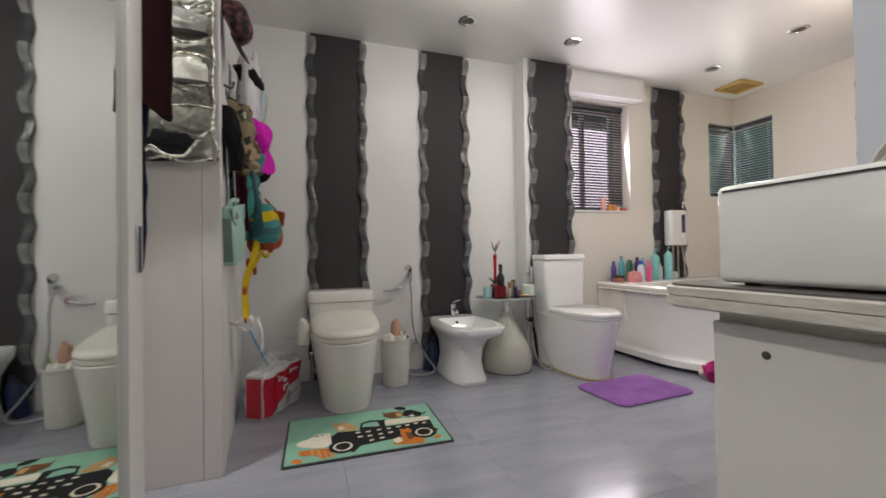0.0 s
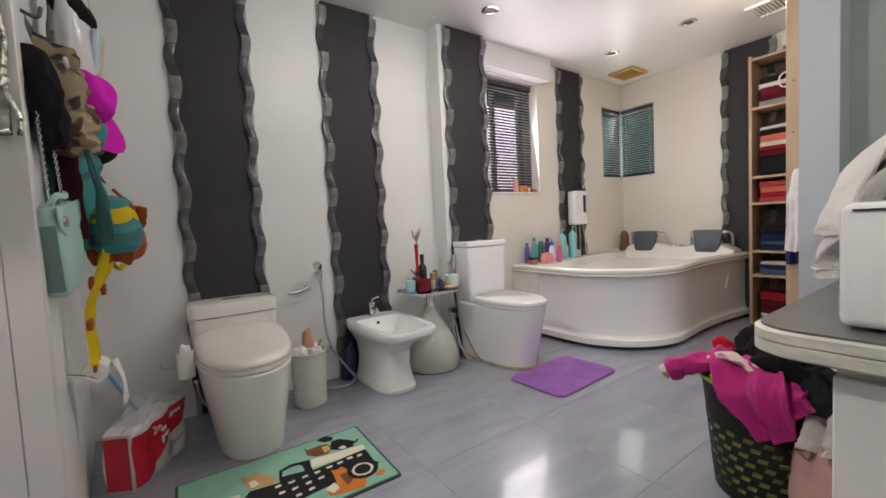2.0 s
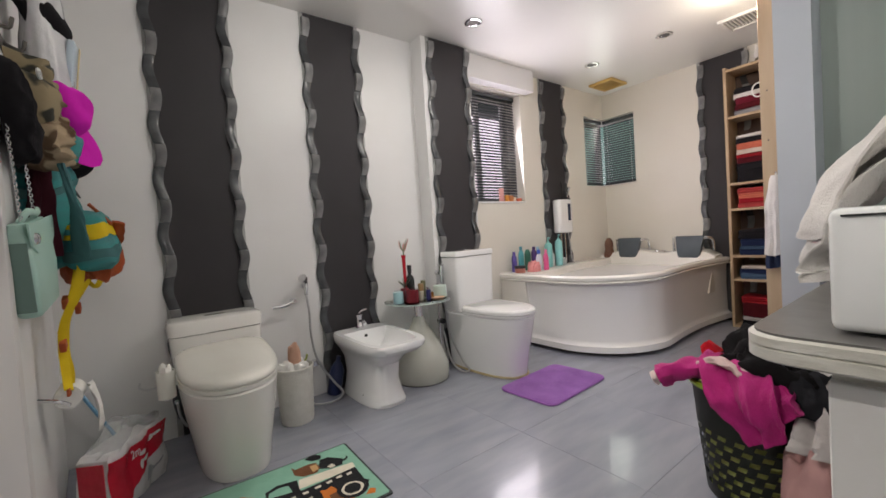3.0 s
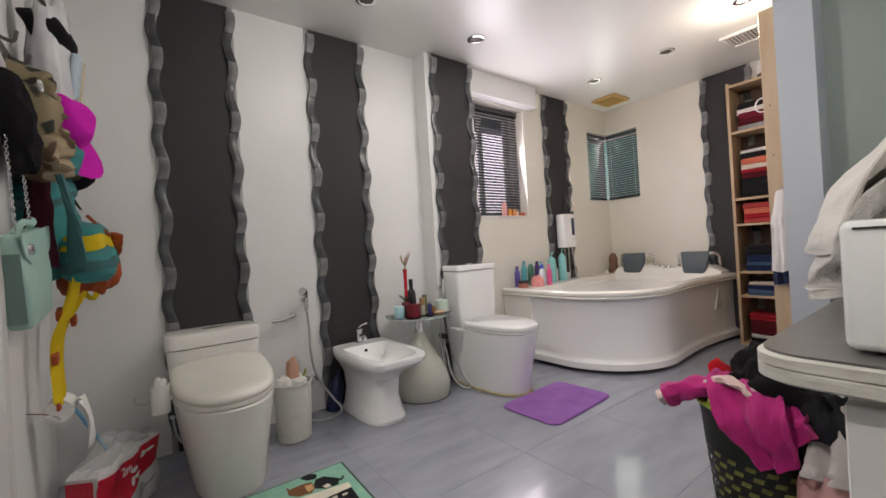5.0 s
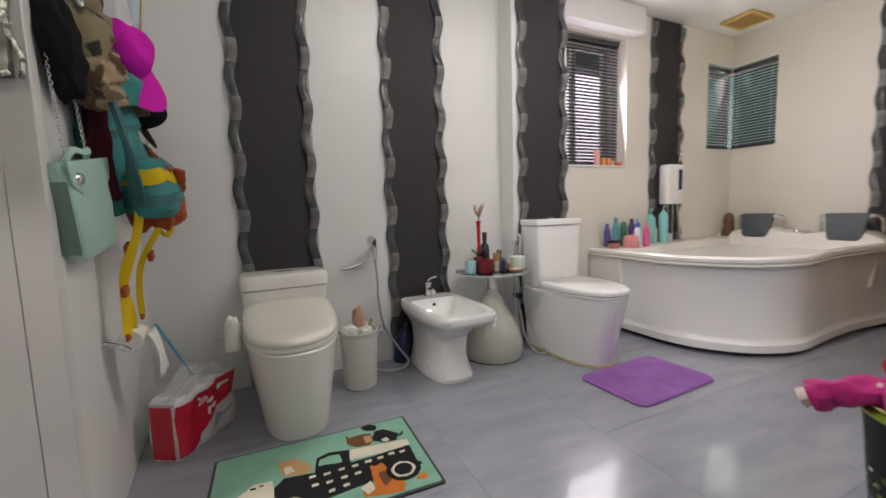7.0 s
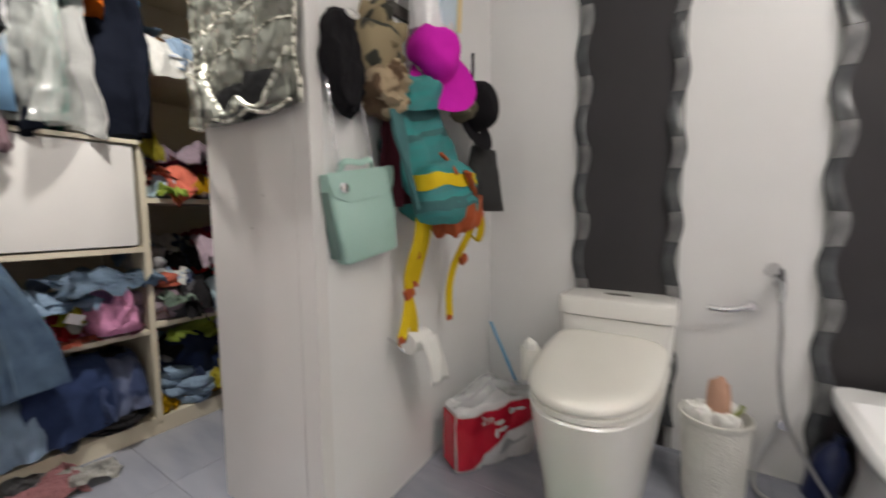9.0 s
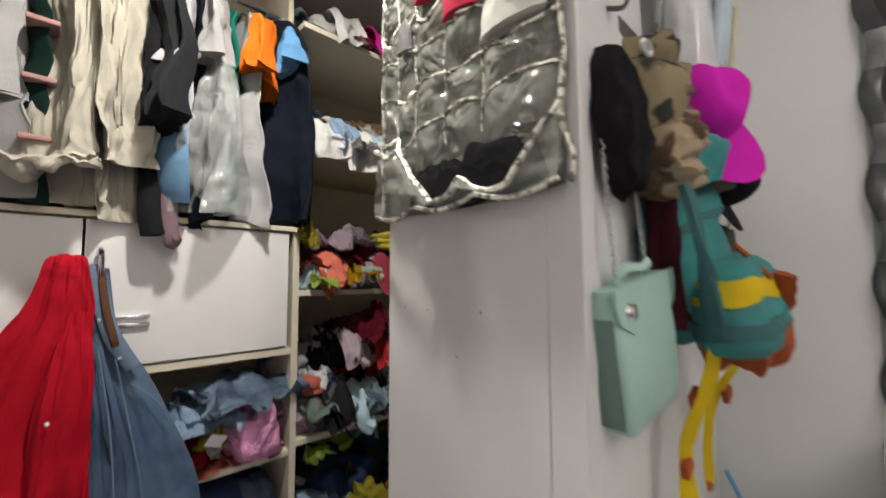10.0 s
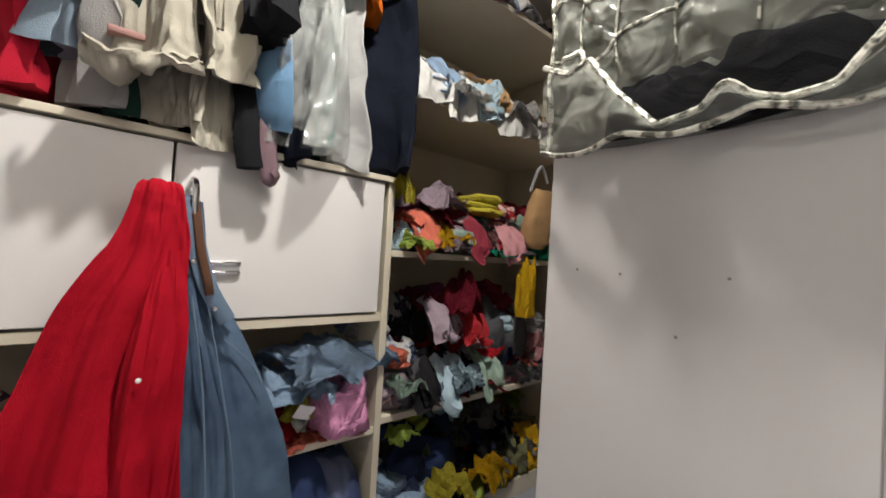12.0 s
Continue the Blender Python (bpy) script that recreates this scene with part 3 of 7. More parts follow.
# ---- sanitary ware ----
def toilet_one_piece(at):
    r = thing("bidet_toilet", at, "white one-piece toilet with closed lid beside the wall", "toilet")
    # skirted pan, narrow foot growing to the rim; +y is the wall
    rings = [oval(0, -0.34, 0.0, 0.148, 0.335, 2.6, 40, 0.30, 5), oval(0, -0.34, 0.02, 0.153, 0.34, 2.6, 40, 0.30, 5)]
    for z, rx, f in ((0.10, 0.163, 0.355), (0.20, 0.178, 0.38), (0.30, 0.192, 0.40), (0.36, 0.199, 0.412), (0.385, 0.202, 0.418), (0.392, 0.195, 0.41)):
        rings.append(oval(0, -0.34, z, rx, f, 2.4, 40, 0.30, 6))
    part("pan", loft(bmesh.new(), rings), CERAMIC, r)
    part("seat", loft(bmesh.new(), [oval(0, -0.37, z, rx, f, 2.3, 40, 0.15, 4) for z, rx, f in ((0.393, 0.193, 0.375), (0.397, 0.202, 0.385), (0.413, 0.203, 0.387), (0.418, 0.196, 0.38))]), SEAT_PLASTIC, r, "cream plastic seat")
    lid = []
    for k, (inset, h) in enumerate(((0.004, 0.0), (0.0, 0.006), (0.0, 0.016), (0.008, 0.028), (0.03, 0.036), (0.07, 0.041), (0.12, 0.043))):
        ring = []
        for p in oval(0, -0.37, 0.4195, 0.204 - inset, 0.39 - inset, 2.3, 40, 0.165 - inset * 0.3, 5):
            back = (p.y + 0.76) / 0.56
            ring.append(Vector((p.x, p.y, p.z + h * (1 + 0.0 * back) + 0.075 * max(0, back - 0.25) ** 1.2 * (h > 0.001) * min(1, h / 0.016))))
        lid.append(ring)
    part("lid", loft(bmesh.new(), lid), SEAT_PLASTIC, r, "cream plastic lid")
    for s in (-1, 1):
        part("hinge_mark", lathe([(0.004, 0), (0.003, 0.002), (0.0005, 0.0025)], 8), DARK_VOID, r).matrix_basis = pose(s * 0.155, -0.232, 0.50, 70)
    part("tank", loft(bmesh.new(), [oval(0, -0.10, z, rx, 0.105, 7, 40, 0.095, 9) for z, rx in ((0.36, 0.19), (0.42, 0.203), (0.55, 0.211), (0.556, 0.21))]), CERAMIC, r)
    part("tank_lid", loft(bmesh.new(), [oval(0, -0.10, z, rx, d, 7, 40, 0.097, 9) for z, rx, d in ((0.559, 0.212, 0.107), (0.562, 0.217, 0.112), (0.615, 0.218, 0.114), (0.628, 0.213, 0.108), (0.634, 0.20, 0.095))]), CERAMIC, r)
    part("flush_button", loft(bmesh.new(), [oval(0, -0.10, z, 0.05 * f, 0.014 * f, 2, 24) for z, f in ((0.634, 1), (0.6375, 0.95), (0.638, 0.6))]), NAIL, r, "dark oval flush button")
    return r


toilet_one_piece((0.195, NY - 0.004, 0))

def toilet_close_coupled(at):
    r = thing("toilet", at, "white close-coupled toilet with closed flat lid and stained foot", "toilet")
    rings = []
    for z, rx, f in ((0.0, 0.155, 0.40), (0.02, 0.158, 0.405), (0.12, 0.165, 0.42), (0.26, 0.178, 0.455), (0.36, 0.187, 0.478), (0.40, 0.19, 0.485), (0.408, 0.184, 0.48)):
        rings.append(oval(0, -0.19, z, rx, f, 2.5, 44, 0.19, 8))
    part("pan", loft(bmesh.new(), rings), CERAMIC_COOL, r)
    part("seat", loft(bmesh.new(), [oval(0, -0.30, z, rx, f, 2.6, 44, 0.10, 6) for z, rx, f in ((0.409, 0.182, 0.37), (0.412, 0.188, 0.376), (0.424, 0.188, 0.376), (0.426, 0.184, 0.372))]), CERAMIC_COOL, r)
    part("lid", loft(bmesh.new(), [oval(0, -0.30, z, rx, f, 2.6, 44, 0.10, 6) for z, rx, f in ((0.428, 0.186, 0.374), (0.431, 0.191, 0.38), (0.449, 0.19, 0.379), (0.458, 0.182, 0.37), (0.461, 0.16, 0.345))]), CERAMIC_COOL, r)
    part("cistern", loft(bmesh.new(), [oval(0, -0.095, z, rx, d, 9, 44, 0.093, 9) for z, rx, d in ((0.409, 0.168, 0.088), (0.42, 0.172, 0.092), (0.80, 0.186, 0.096), (0.806, 0.184, 0.094))]), CERAMIC_COOL, r)
    part("cistern_lid", loft(bmesh.new(), [oval(0, -0.095, z, rx, d, 9, 44, 0.096, 9) for z, rx, d in ((0.809, 0.188, 0.099), (0.812, 0.192, 0.103), (0.84, 0.192, 0.103), (0.848, 0.188, 0.099), (0.850, 0.175, 0.09))]), CERAMIC_COOL, r)
    part("flush_button", lathe([(0.024, 0.85), (0.024, 0.856), (0.018, 0.859), (0.001, 0.8595)], 20, 0, -0.095), CHROME, r)
    stain = material("yellowed_sealant", (0.50, 0.42, 0.24), 0.6, second=(0.30, 0.2, 0.1), scale=12, amount=0.8)
    ring = [Vector((p.x, p.y, 0.006)) for p in oval(0, -0.19, 0, 0.16, 0.408, 2.5, 44, 0.19, 8)]
    part("sealant", tube([*ring[20:], ring[0], ring[1]], 0.008, 6, steps=1), stain, r, "yellowed sealant bead")
    return r


toilet_close_coupled((1.862, 3.048, 0))


def bidet(at):
    r = thing("bidet", at, "white pedestal bidet with square basin and chrome tap", "bidet")
    rings = []
    for z, rx, f, n in ((0.0, 0.135, 0.30, 3), (0.02, 0.137, 0.305, 3), (0.06, 0.122, 0.285, 3), (0.14, 0.108, 0.265, 3), (0.24, 0.118, 0.275, 3), (0.30, 0.15, 0.34, 3.4), (0.335, 0.175, 0.43, 4), (0.36, 0.183, 0.46, 5), (0.385, 0.184, 0.465, 5.5), (0.397, 0.18, 0.46, 5.5)):
        rings.append(oval(0, -0.20, z, rx, f, n, 48, 0.165, 6))
    for z, rx, f, bk in ((0.397, 0.152, 0.42, 0.04), (0.385, 0.148, 0.412, 0.035), (0.33, 0.125, 0.37, 0.01), (0.305, 0.09, 0.30, -0.03)):
        rings.append(oval(0, -0.20, z, rx, f, 4.5, 48, bk, 5))
    part("basin", loft(bmesh.new(), rings), CERAMIC_COOL, r)
    part("drain", lathe([(0.02, 0.306), (0.018, 0.3085), (0.001, 0.309)], 18, 0, -0.33), CHROME, r)
    part("overflow", lathe([(0.011, 0), (0.010, 0.002), (0.001, 0.0025)], 14), DARK_VOID, r, "dark overflow hole").matrix_basis = pose(0, -0.177, 0.362, 90)
    t = part("tap", lathe([(0.026, 0.397), (0.026, 0.405), (0.020, 0.41), (0.020, 0.452), (0.018, 0.47), (0.022, 0.474), (0.022, 0.488), (0.012, 0.494), (0.001, 0.495)], 20, 0, -0.09), CHROME, r, "chrome mixer tap")
    part("spout", tube([(0, -0.10, 0.445), (0, -0.14, 0.452), (0, -0.175, 0.435)], 0.012, 10), CHROME, t)
    part("lever", tube([(0, -0.085, 0.492), (0.03, -0.07, 0.505), (0.07, -0.06, 0.51)], 0.006, 8, flat=0.6), CHROME, t)
    for s in (-1, 1):
        part("bolt_cap", lathe([(0.007, 0), (0.006, 0.003), (0.001, 0.004)], 10), NAIL, r).matrix_basis = pose(s * 0.118, -0.33, 0.05, 0, s * 80, 0)
    return r


bidet((1.02, NY - 0.014, 0))


# ---- corner bath ----
def bath_outline(inset, z, count=14):
    """Outline of the bath seen from above: straight along the walls, a wide curve to the room."""
    x0, x1, y0, y1 = 2.44 + inset, 4.245 - inset * 0.2, 2.02 + inset, 3.195 - inset * 0.2
    rad = 0.58 - inset * 0.3
    pts = [Vector((x1, y1, z)), Vector((x0, y1, z))]
    for k in range(5):
        pts.append(Vector((x0, y1 - (y1 - y0 - rad) * (k + 1) / 5, z)))
    for k in range(1, count + 1):
        a = math.pi / 2 * k / count
        pts.append(Vector((x0 + rad - rad * math.cos(a), y0 + rad - rad * math.sin(a), z)))
    for k in range(6):
        u = (k + 1) / 6
        pts.append(Vector((x0 + rad + (x1 - x0 - rad) * u, y0 + 0.045 * math.sin(u * math.pi) * (1 - inset) - 0.02 * u, z)))
    for k in range(4):
        pts.append(Vector((x1, y0 - 0.02 + (y1 - y0 + 0.02) * (k + 1) / 5, z)))
    return pts


tub = thing("corner_bath", (0, 0, 0), "large white acrylic corner bath with curved panelled front", "bath")
part("plinth", loft(bmesh.new(), [bath_outline(0.05, z) for z in (0.0, 0.03)]), DARK_VOID, tub, "dark recessed plinth")
part("apron", loft(bmesh.new(), [bath_outline(i, z) for i, z in ((0.012, 0.026), (0.0, 0.032), (0.004, 0.075), (0.022, 0.09), (0.03, 0.11), (0.035, 0.35), (0.03, 0.50), (0.03, 0.535))]), ACRYLIC, tub)
rings = [bath_outline(i, z) for i, z in ((0.012, 0.536), (0.002, 0.540), (0.0, 0.548), (0.010, 0.556), (0.0, 0.566), (0.0, 0.584), (0.008, 0.594), (0.018, 0.598), (0.055, 0.598))]
rings += [bath_outline(i, z) for i, z in ((0.068, 0.592), (0.085, 0.555), (0.13, 0.40), (0.20, 0.25), (0.30, 0.21))]
BATH_CREAM = material("warm_white_acrylic", (0.83, 0.81, 0.76), 0.16, second=(0.80, 0.77, 0.71), scale=2, amount=0.5, coat=0.4)
part("tub_shell", loft(bmesh.new(), rings, cap0=False), BATH_CREAM, tub, "glossy warm white basin")
# raised headrest ledge along the end wall
hr = []
for y, h in ((3.188, 0.03), (3.05, 0.06), (2.95, 0.085), (2.75, 0.09), (2.62, 0.06), (2.52, 0.05), (2.42, 0.07), (2.3, 0.09), (2.15, 0.07), (2.06, 0.02)):
    hr.append([Vector((4.243, y, 0.30)), Vector((4.243, y, 0.598 + h)), Vector((4.12, y, 0.598 + h)), Vector((4.07, y, 0.598 + h * 0.85)), Vector((4.02, y, 0.57 + h * 0.3)), Vector((3.90, y, 0.30))])
part("headrest_ledge", loft(bmesh.new(), hr), BATH_CREAM, tub)
# wide ledge for bottles along the long wall
bl_ = []
for k in range(13):
    x = 2.452 + 1.60 * k / 12
    inner = 2.92 + 0.12 * min(1.0, max(0.0, (x - 2.85) / 0.4))
    bl_.append([Vector((x, 3.192, 0.30)), Vector((x, 3.192, 0.5985)), Vector((x, inner + 0.02, 0.5985)), Vector((x, inner, 0.590)), Vector((x, inner - 0.03, 0.30))])
part("bottle_ledge", loft(bmesh.new(), bl_), BATH_CREAM, tub)
for px_, py_ in ((4.05, 2.86), (4.05, 2.27)):
    pr = loft(bmesh.new(), [[Vector((x * s, 0.115 * w * u, z)) for x, u in ((-0.018, -1), (-0.024, -0.5), (-0.024, 0.5), (-0.018, 1), (0.018, 1), (0.02, 0), (0.018, -1))] for z, w, s in ((-0.045, 0.70, 0.6), (-0.02, 0.82, 1), (0.06, 0.94, 1.15), (0.11, 1.0, 1.2), (0.15, 1.06, 1), (0.165, 1.04, 0.6))])
    pl = thing("bath_pillow", (px_, py_, 0.645), "dark slate bath pillow on chrome bar", "bath pillow", "bath pillows")
    part("cushion", place(pr, pose(0, 0, 0, 0, 14, 0)), RUBBER_GREY, pl)
    for s in (-1, 1):
        part("grab_bar", tube([(0.03, s * 0.10, 0.135), (0.05, s * 0.15, 0.145), (0.09, s * 0.172, 0.12), (0.105, s * 0.175, 0.05), (0.105, s * 0.175, 0.02)], 0.013, 10), CHROME, pl, "chrome bar")
for py_ in (2.60, 2.54):
    kn = thing("bath_tap_control", (4.14, py_, 0.645), "small chrome control knob on the bath ledge", "knob", "bath controls")
    part("knob", lathe([(0.022, 0), (0.022, 0.02), (0.016, 0.028), (0.001, 0.03)], 18), CHROME, kn)

# ---- counter, box, basket, partition glass ----
ct = thing("vanity_counter", (0, 0, 0), "white vanity unit with worn rounded edge", "counter")
part("body", new_box((0.645, 0.27, 0.0), (1.84, 0.776, 0.742), 0.002, 1), CLOSET_WHITE, ct)
part("rail", new_box((0.66, 0.28, 0.742), (1.84, 0.774, 0.762)), EDGE_WORN, ct)
for k in range(2):
    part("screw_cap", lathe([(0.007, 0), (0.006, 0.002), (0.001, 0.003)], 10), NAIL, ct).matrix_basis = pose(0.645, 0.69 - 0.16 * k, 0.70, 0, -90, 0)


def counter_ring(inset, z):
    pts = []
    x0, x1, y0, y1, r = 0.606 + inset, 1.84, 0.24 + inset, 0.868 - inset, 0.06
    for cx, cy, a0 in ((x0 + r, y1 - r, 90), (x0 + r, y0 + r, 180)):
        for k in range(9):
            a = radians(a0 + 90 * k / 8)
            pts.append(Vector((cx + r * math.cos(a), cy + r * math.sin(a), z)))
    return pts + [Vector((x1, y0, z)), Vector((x1, y1, z))]


worktop = thing("worktop", (0, 0, 0), "grey laminate worktop with chipped white rounded edge", "worktop")
part("edging", loft(bmesh.new(), [counter_ring(i, z) for i, z in ((0.006, 0.763), (0.0, 0.767), (0.0, 0.782), (0.003, 0.784), (0.0, 0.786), (0.0, 0.799), (0.004, 0.802))]), EDGE_WORN, worktop, "chipped off-white edging")
part("top", loft(bmesh.new(), [counter_ring(0.006, z) for z in (0.8015, 0.8055)]), COUNTER_STONE, worktop)
stb = thing("storage_box", (0.655, 0.312, 0.806), "white plastic storage box on the worktop", "storage box")
part("body", new_box((0.0, 0.0, 0.004), (0.42, 0.462, 0.172), 0.012, 3), CERAMIC_COOL, stb)
for fx, fy in ((0.03, 0.03), (0.03, 0.42), (0.39, 0.03), (0.39, 0.42)):
    part("foot", lathe([(0.012, 0), (0.012, 0.0045)], 12, fx, fy), DARK_VOID, stb)
part("seam", new_box((-0.002, 0.014, 0.160), (0.0, 0.448, 0.163)), DARK_VOID, stb)
link("frosted_panel", new_box((1.845, -1.4, 0.82), (1.858, 0.975, 2.40)), FROST_PANEL)
tagged(bpy.data.objects["frosted_panel"], "grey-green frosted glass panel behind the counter", "glass panel", "", "structure")

# ---- wardrobe end and open shelf unit ----
wd = thing("tall_wardrobe", (3.0, 0, 0), "tall pine wardrobe side with screw holes", "wardrobe")
part("side_panel", new_box((0.0, 1.085, 0.0), (0.02, 1.425, 2.30), 0.002, 1), PINE, wd)
part("carcass", new_box((0.02, 1.085, 0.0), (0.85, 1.40, 2.28)), PINE, wd)
for z in (1.72, 1.42, 1.10, 0.75):
    part("screw_hole", lathe([(0.005, 0), (0.004, 0.001), (0.001, 0.0012)], 8), NAIL, wd).matrix_basis = pose(0, 1.39, z, 0, -90, 0)
su = thing("shelf_unit", (4.0, 0, 0), "open pine shelf unit filled with folded clothes", "shelf unit")
SH_Y0, SH_Y1 = 1.09, 1.925
part("side_board", new_box((0, SH_Y1 - 0.022, 0), (0.245, SH_Y1, 2.24), 0.001, 1), PINE, su)
part("side_board", new_box((0, SH_Y0, 0), (0.245, SH_Y0 + 0.022, 2.24), 0.001, 1), PINE, su)
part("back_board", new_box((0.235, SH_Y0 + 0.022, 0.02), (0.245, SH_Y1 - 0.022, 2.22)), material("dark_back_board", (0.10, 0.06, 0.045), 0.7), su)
SHELF_Z = [0.02, 0.425, 0.63, 1.034, 1.253, 1.82, 2.22]
for z in SHELF_Z:
    part("shelf", new_box((0.002, SH_Y0 + 0.022, z - 0.02), (0.235, SH_Y1 - 0.022, z), 0.001, 1), PINE, su)

# ---- closet: cabinet with doors, shelves ----
KX, KY = -1.50, 2.09
cab = thing("closet_cabinet", (KX, 0, 0), "white closet cabinet with two doors above open shelves", "cabinet")
part("divider", new_box((-0.52, KY - 0.012, 0.06), (0.0, KY + 0.012, 1.27), 0.001, 1), CLOSET_CREAM, cab)
part("top_board", new_box((-0.52, 0.35, 1.262), (0.012, KY + 0.012, 1.28), 0.002, 1), CLOSET_CREAM, cab)
part("middle_board", new_box((-0.52, 0.35, 0.815), (-0.002, KY - 0.012, 0.838), 0.001, 1), CLOSET_CREAM, cab)
part("shelf", new_box((-0.52, 0.35, 0.455), (-0.004, KY - 0.012, 0.475), 0.001, 1), CLOSET_CREAM, cab)
part("base_board", new_box((-0.52, 0.35, 0.0), (-0.006, 3.25, 0.075), 0.001, 1), CLOSET_CREAM, cab)
part("back_board", new_box((-0.53, 0.35, 0.075), (-0.52, KY - 0.012, 1.262)), CLOSET_CREAM, cab)
part("divider", new_box((-0.52, 0.80, 0.076), (-0.004, 0.82, 0.815)), CLOSET_CREAM, cab)
for y0, y1, hy in ((1.50, KY - 0.03, 1.60), (0.88, 1.494, None), (0.35, 0.874, None)):
    dr = part("door", new_box((-0.016, y0, 0.845), (0.003, y1, 1.256), 0.002, 1), CLOSET_WHITE, cab, "white laminate door")
    if hy:
        part("handle", new_box((0.003, hy - 0.06, 0.955), (0.014, hy + 0.05, 0.966), 0.003), CHROME, dr, "flat metal handle")
        part("handle", new_box((0.003, hy - 0.06, 0.978), (0.014, hy + 0.05, 0.989), 0.003), CHROME, dr, "flat metal handle")
rack = thing("closet_shelves", (KX, 0, 0), "cream closet shelves stuffed with crumpled clothes", "shelves")
for z in (0.50, 1.045, 1.60, 2.10):
    part("shelf", new_box((-0.52, KY + 0.012, z - 0.022), (-0.004, 3.25, z), 0.001, 1), CLOSET_CREAM, rack)
part("back_board", new_box((-0.53, KY + 0.012, 0.075), (-0.52, 3.25, 2.4)), CLOSET_CREAM, rack)
part("divider", new_box((-0.52, KY - 0.01, 1.281), (-0.10, KY + 0.01, 2.42)), CLOSET_CREAM, rack)
rod = thing("clothes_rail", (KX, 0, 0), "chrome clothes rail across the closet", "clothes rail")
part("rail", tube([(-0.15, 0.30, 2.16), (-0.15, 2.08, 2.16)], 0.013, 12, steps=1), CHROME, rod)

# ---- bathroom things ----
def flat_shape(pts, z0, z1, bm=None):
    return loft(bm or bmesh.new(), [[Vector((x, y, z)) for x, y in pts] for z in (z0, z1)])


def rounded_rect(w, d, r, k=6):
    return [(sx * (w / 2 - r) + r * math.cos(a), sy * (d / 2 - r) + r * math.sin(a))
            for sx, sy, a0 in ((1, 1, 0), (-1, 1, 90), (-1, -1, 180), (1, -1, 270)) for a in [radians(a0 + 90 * i / k) for i in range(k + 1)]]


MAT_GREEN = fabric("mint_mat_pile", (0.23, 0.43, 0.33), (0.17, 0.34, 0.26), 0.95)
MAT_EDGE = fabric("dark_mat_binding", (0.06, 0.07, 0.07))
BLACK_PRINT, WHITE_PRINT = fabric("black_mat_print", (0.018, 0.018, 0.02)), fabric("cream_mat_print", (0.68, 0.63, 0.52))
ORANGE_PRINT, BROWN_PRINT, TAN_PRINT = fabric("orange_mat_print", (0.55, 0.17, 0.035)), fabric("brown_mat_print", (0.16, 0.07, 0.035)), fabric("tan_mat_print", (0.50, 0.30, 0.14))
mat1 = thing("printed_mat", (0.242, 2.25, 0.001), "mint green bath mat with a printed black truck", "bath mat", turn=-1.5)
part("binding", flat_shape(rounded_rect(0.745, 0.485, 0.01), 0, 0.007), MAT_EDGE, mat1, "dark bound edge")
part("mat_surface", flat_shape(rounded_rect(0.725, 0.465, 0.008), 0.007, 0.0095), MAT_GREEN, mat1)
PZ = 0.0097


def printed(name, pts, mt, level=0):
    """A printed figure with a softly wandering outline."""
    ring = []
    for (x0, y0), (x1, y1) in zip(pts, pts[1:] + pts[:1]):
        for k in range(4):
            x, y = x0 + (x1 - x0) * k / 4, y0 + (y1 - y0) * k / 4
            n = noise.noise_vector(Vector((x * 60, y * 60, level)))
            ring.append((min(0.36, max(-0.36, x + 0.003 * n.x)), min(0.23, max(-0.23, y + 0.003 * n.y))))
    part(name, flat_shape(ring, PZ + level * 0.0004, PZ + level * 0.0004 + 0.0006), mt, mat1)


printed("truck_body", [(-0.169, -0.024), (-0.138, 0.016), (-0.033, 0.003), (0.092, 0.003), (0.21, 0.006), (0.326, 0.016), (0.32, -0.092), (0.335, -0.113), (0.302, -0.145), (0.267, -0.174), (0.157, -0.137), (0.101, -0.139), (-0.047, -0.158), (-0.078, -0.208), (-0.165, -0.157)], BLACK_PRINT, 0)
printed("truck_cab", [(-0.033, -0.002), (-0.021, 0.082), (0.026, 0.103), (0.103, 0.086), (0.092, -0.01)], BLACK_PRINT, 1)
printed("truck_window", [(-0.018, 0.034), (-0.009, 0.068), (0.032, 0.081), (0.065, 0.07), (0.067, 0.02)], MAT_GREEN, 2)
printed("truck_board", [(0.092, 0.019), (0.109, 0.083), (0.331, 0.056), (0.327, 0.014), (0.211, 0.011)], WHITE_PRINT, 1)
printed("black_pet_print", [(0.199, 0.108), (0.224, 0.171), (0.261, 0.17), (0.309, 0.114), (0.292, 0.069), (0.242, 0.072)], BLACK_PRINT, 2)
printed("black_pet_print", [(0.173, 0.22), (0.213, 0.24), (0.242, 0.208), (0.231, 0.178), (0.198, 0.184)], BLACK_PRINT, 3)
printed("black_pet_print", [(0.289, 0.1), (0.319, 0.105), (0.331, 0.126), (0.331, 0.107), (0.314, 0.089)], BLACK_PRINT, 3)
printed("white_patch", [(0.233, 0.099), (0.258, 0.103), (0.263, 0.078), (0.242, 0.072)], WHITE_PRINT, 4)
printed("brown_pet_print", [(0.107, 0.194), (0.118, 0.165), (0.169, 0.171), (0.204, 0.16), (0.207, 0.109), (0.181, 0.082), (0.135, 0.09), (0.105, 0.122)], BROWN_PRINT, 3)
printed("tan_patch", [(0.172, 0.148), (0.201, 0.148), (0.201, 0.107), (0.172, 0.094)], TAN_PRINT, 4)
printed("tan_pet_print", [(-0.153, 0.14), (-0.134, 0.117), (-0.101, 0.123), (-0.056, 0.081), (-0.033, 0.023), (-0.077, 0.009), (-0.137, 0.03), (-0.151, 0.081)], TAN_PRINT, 1)
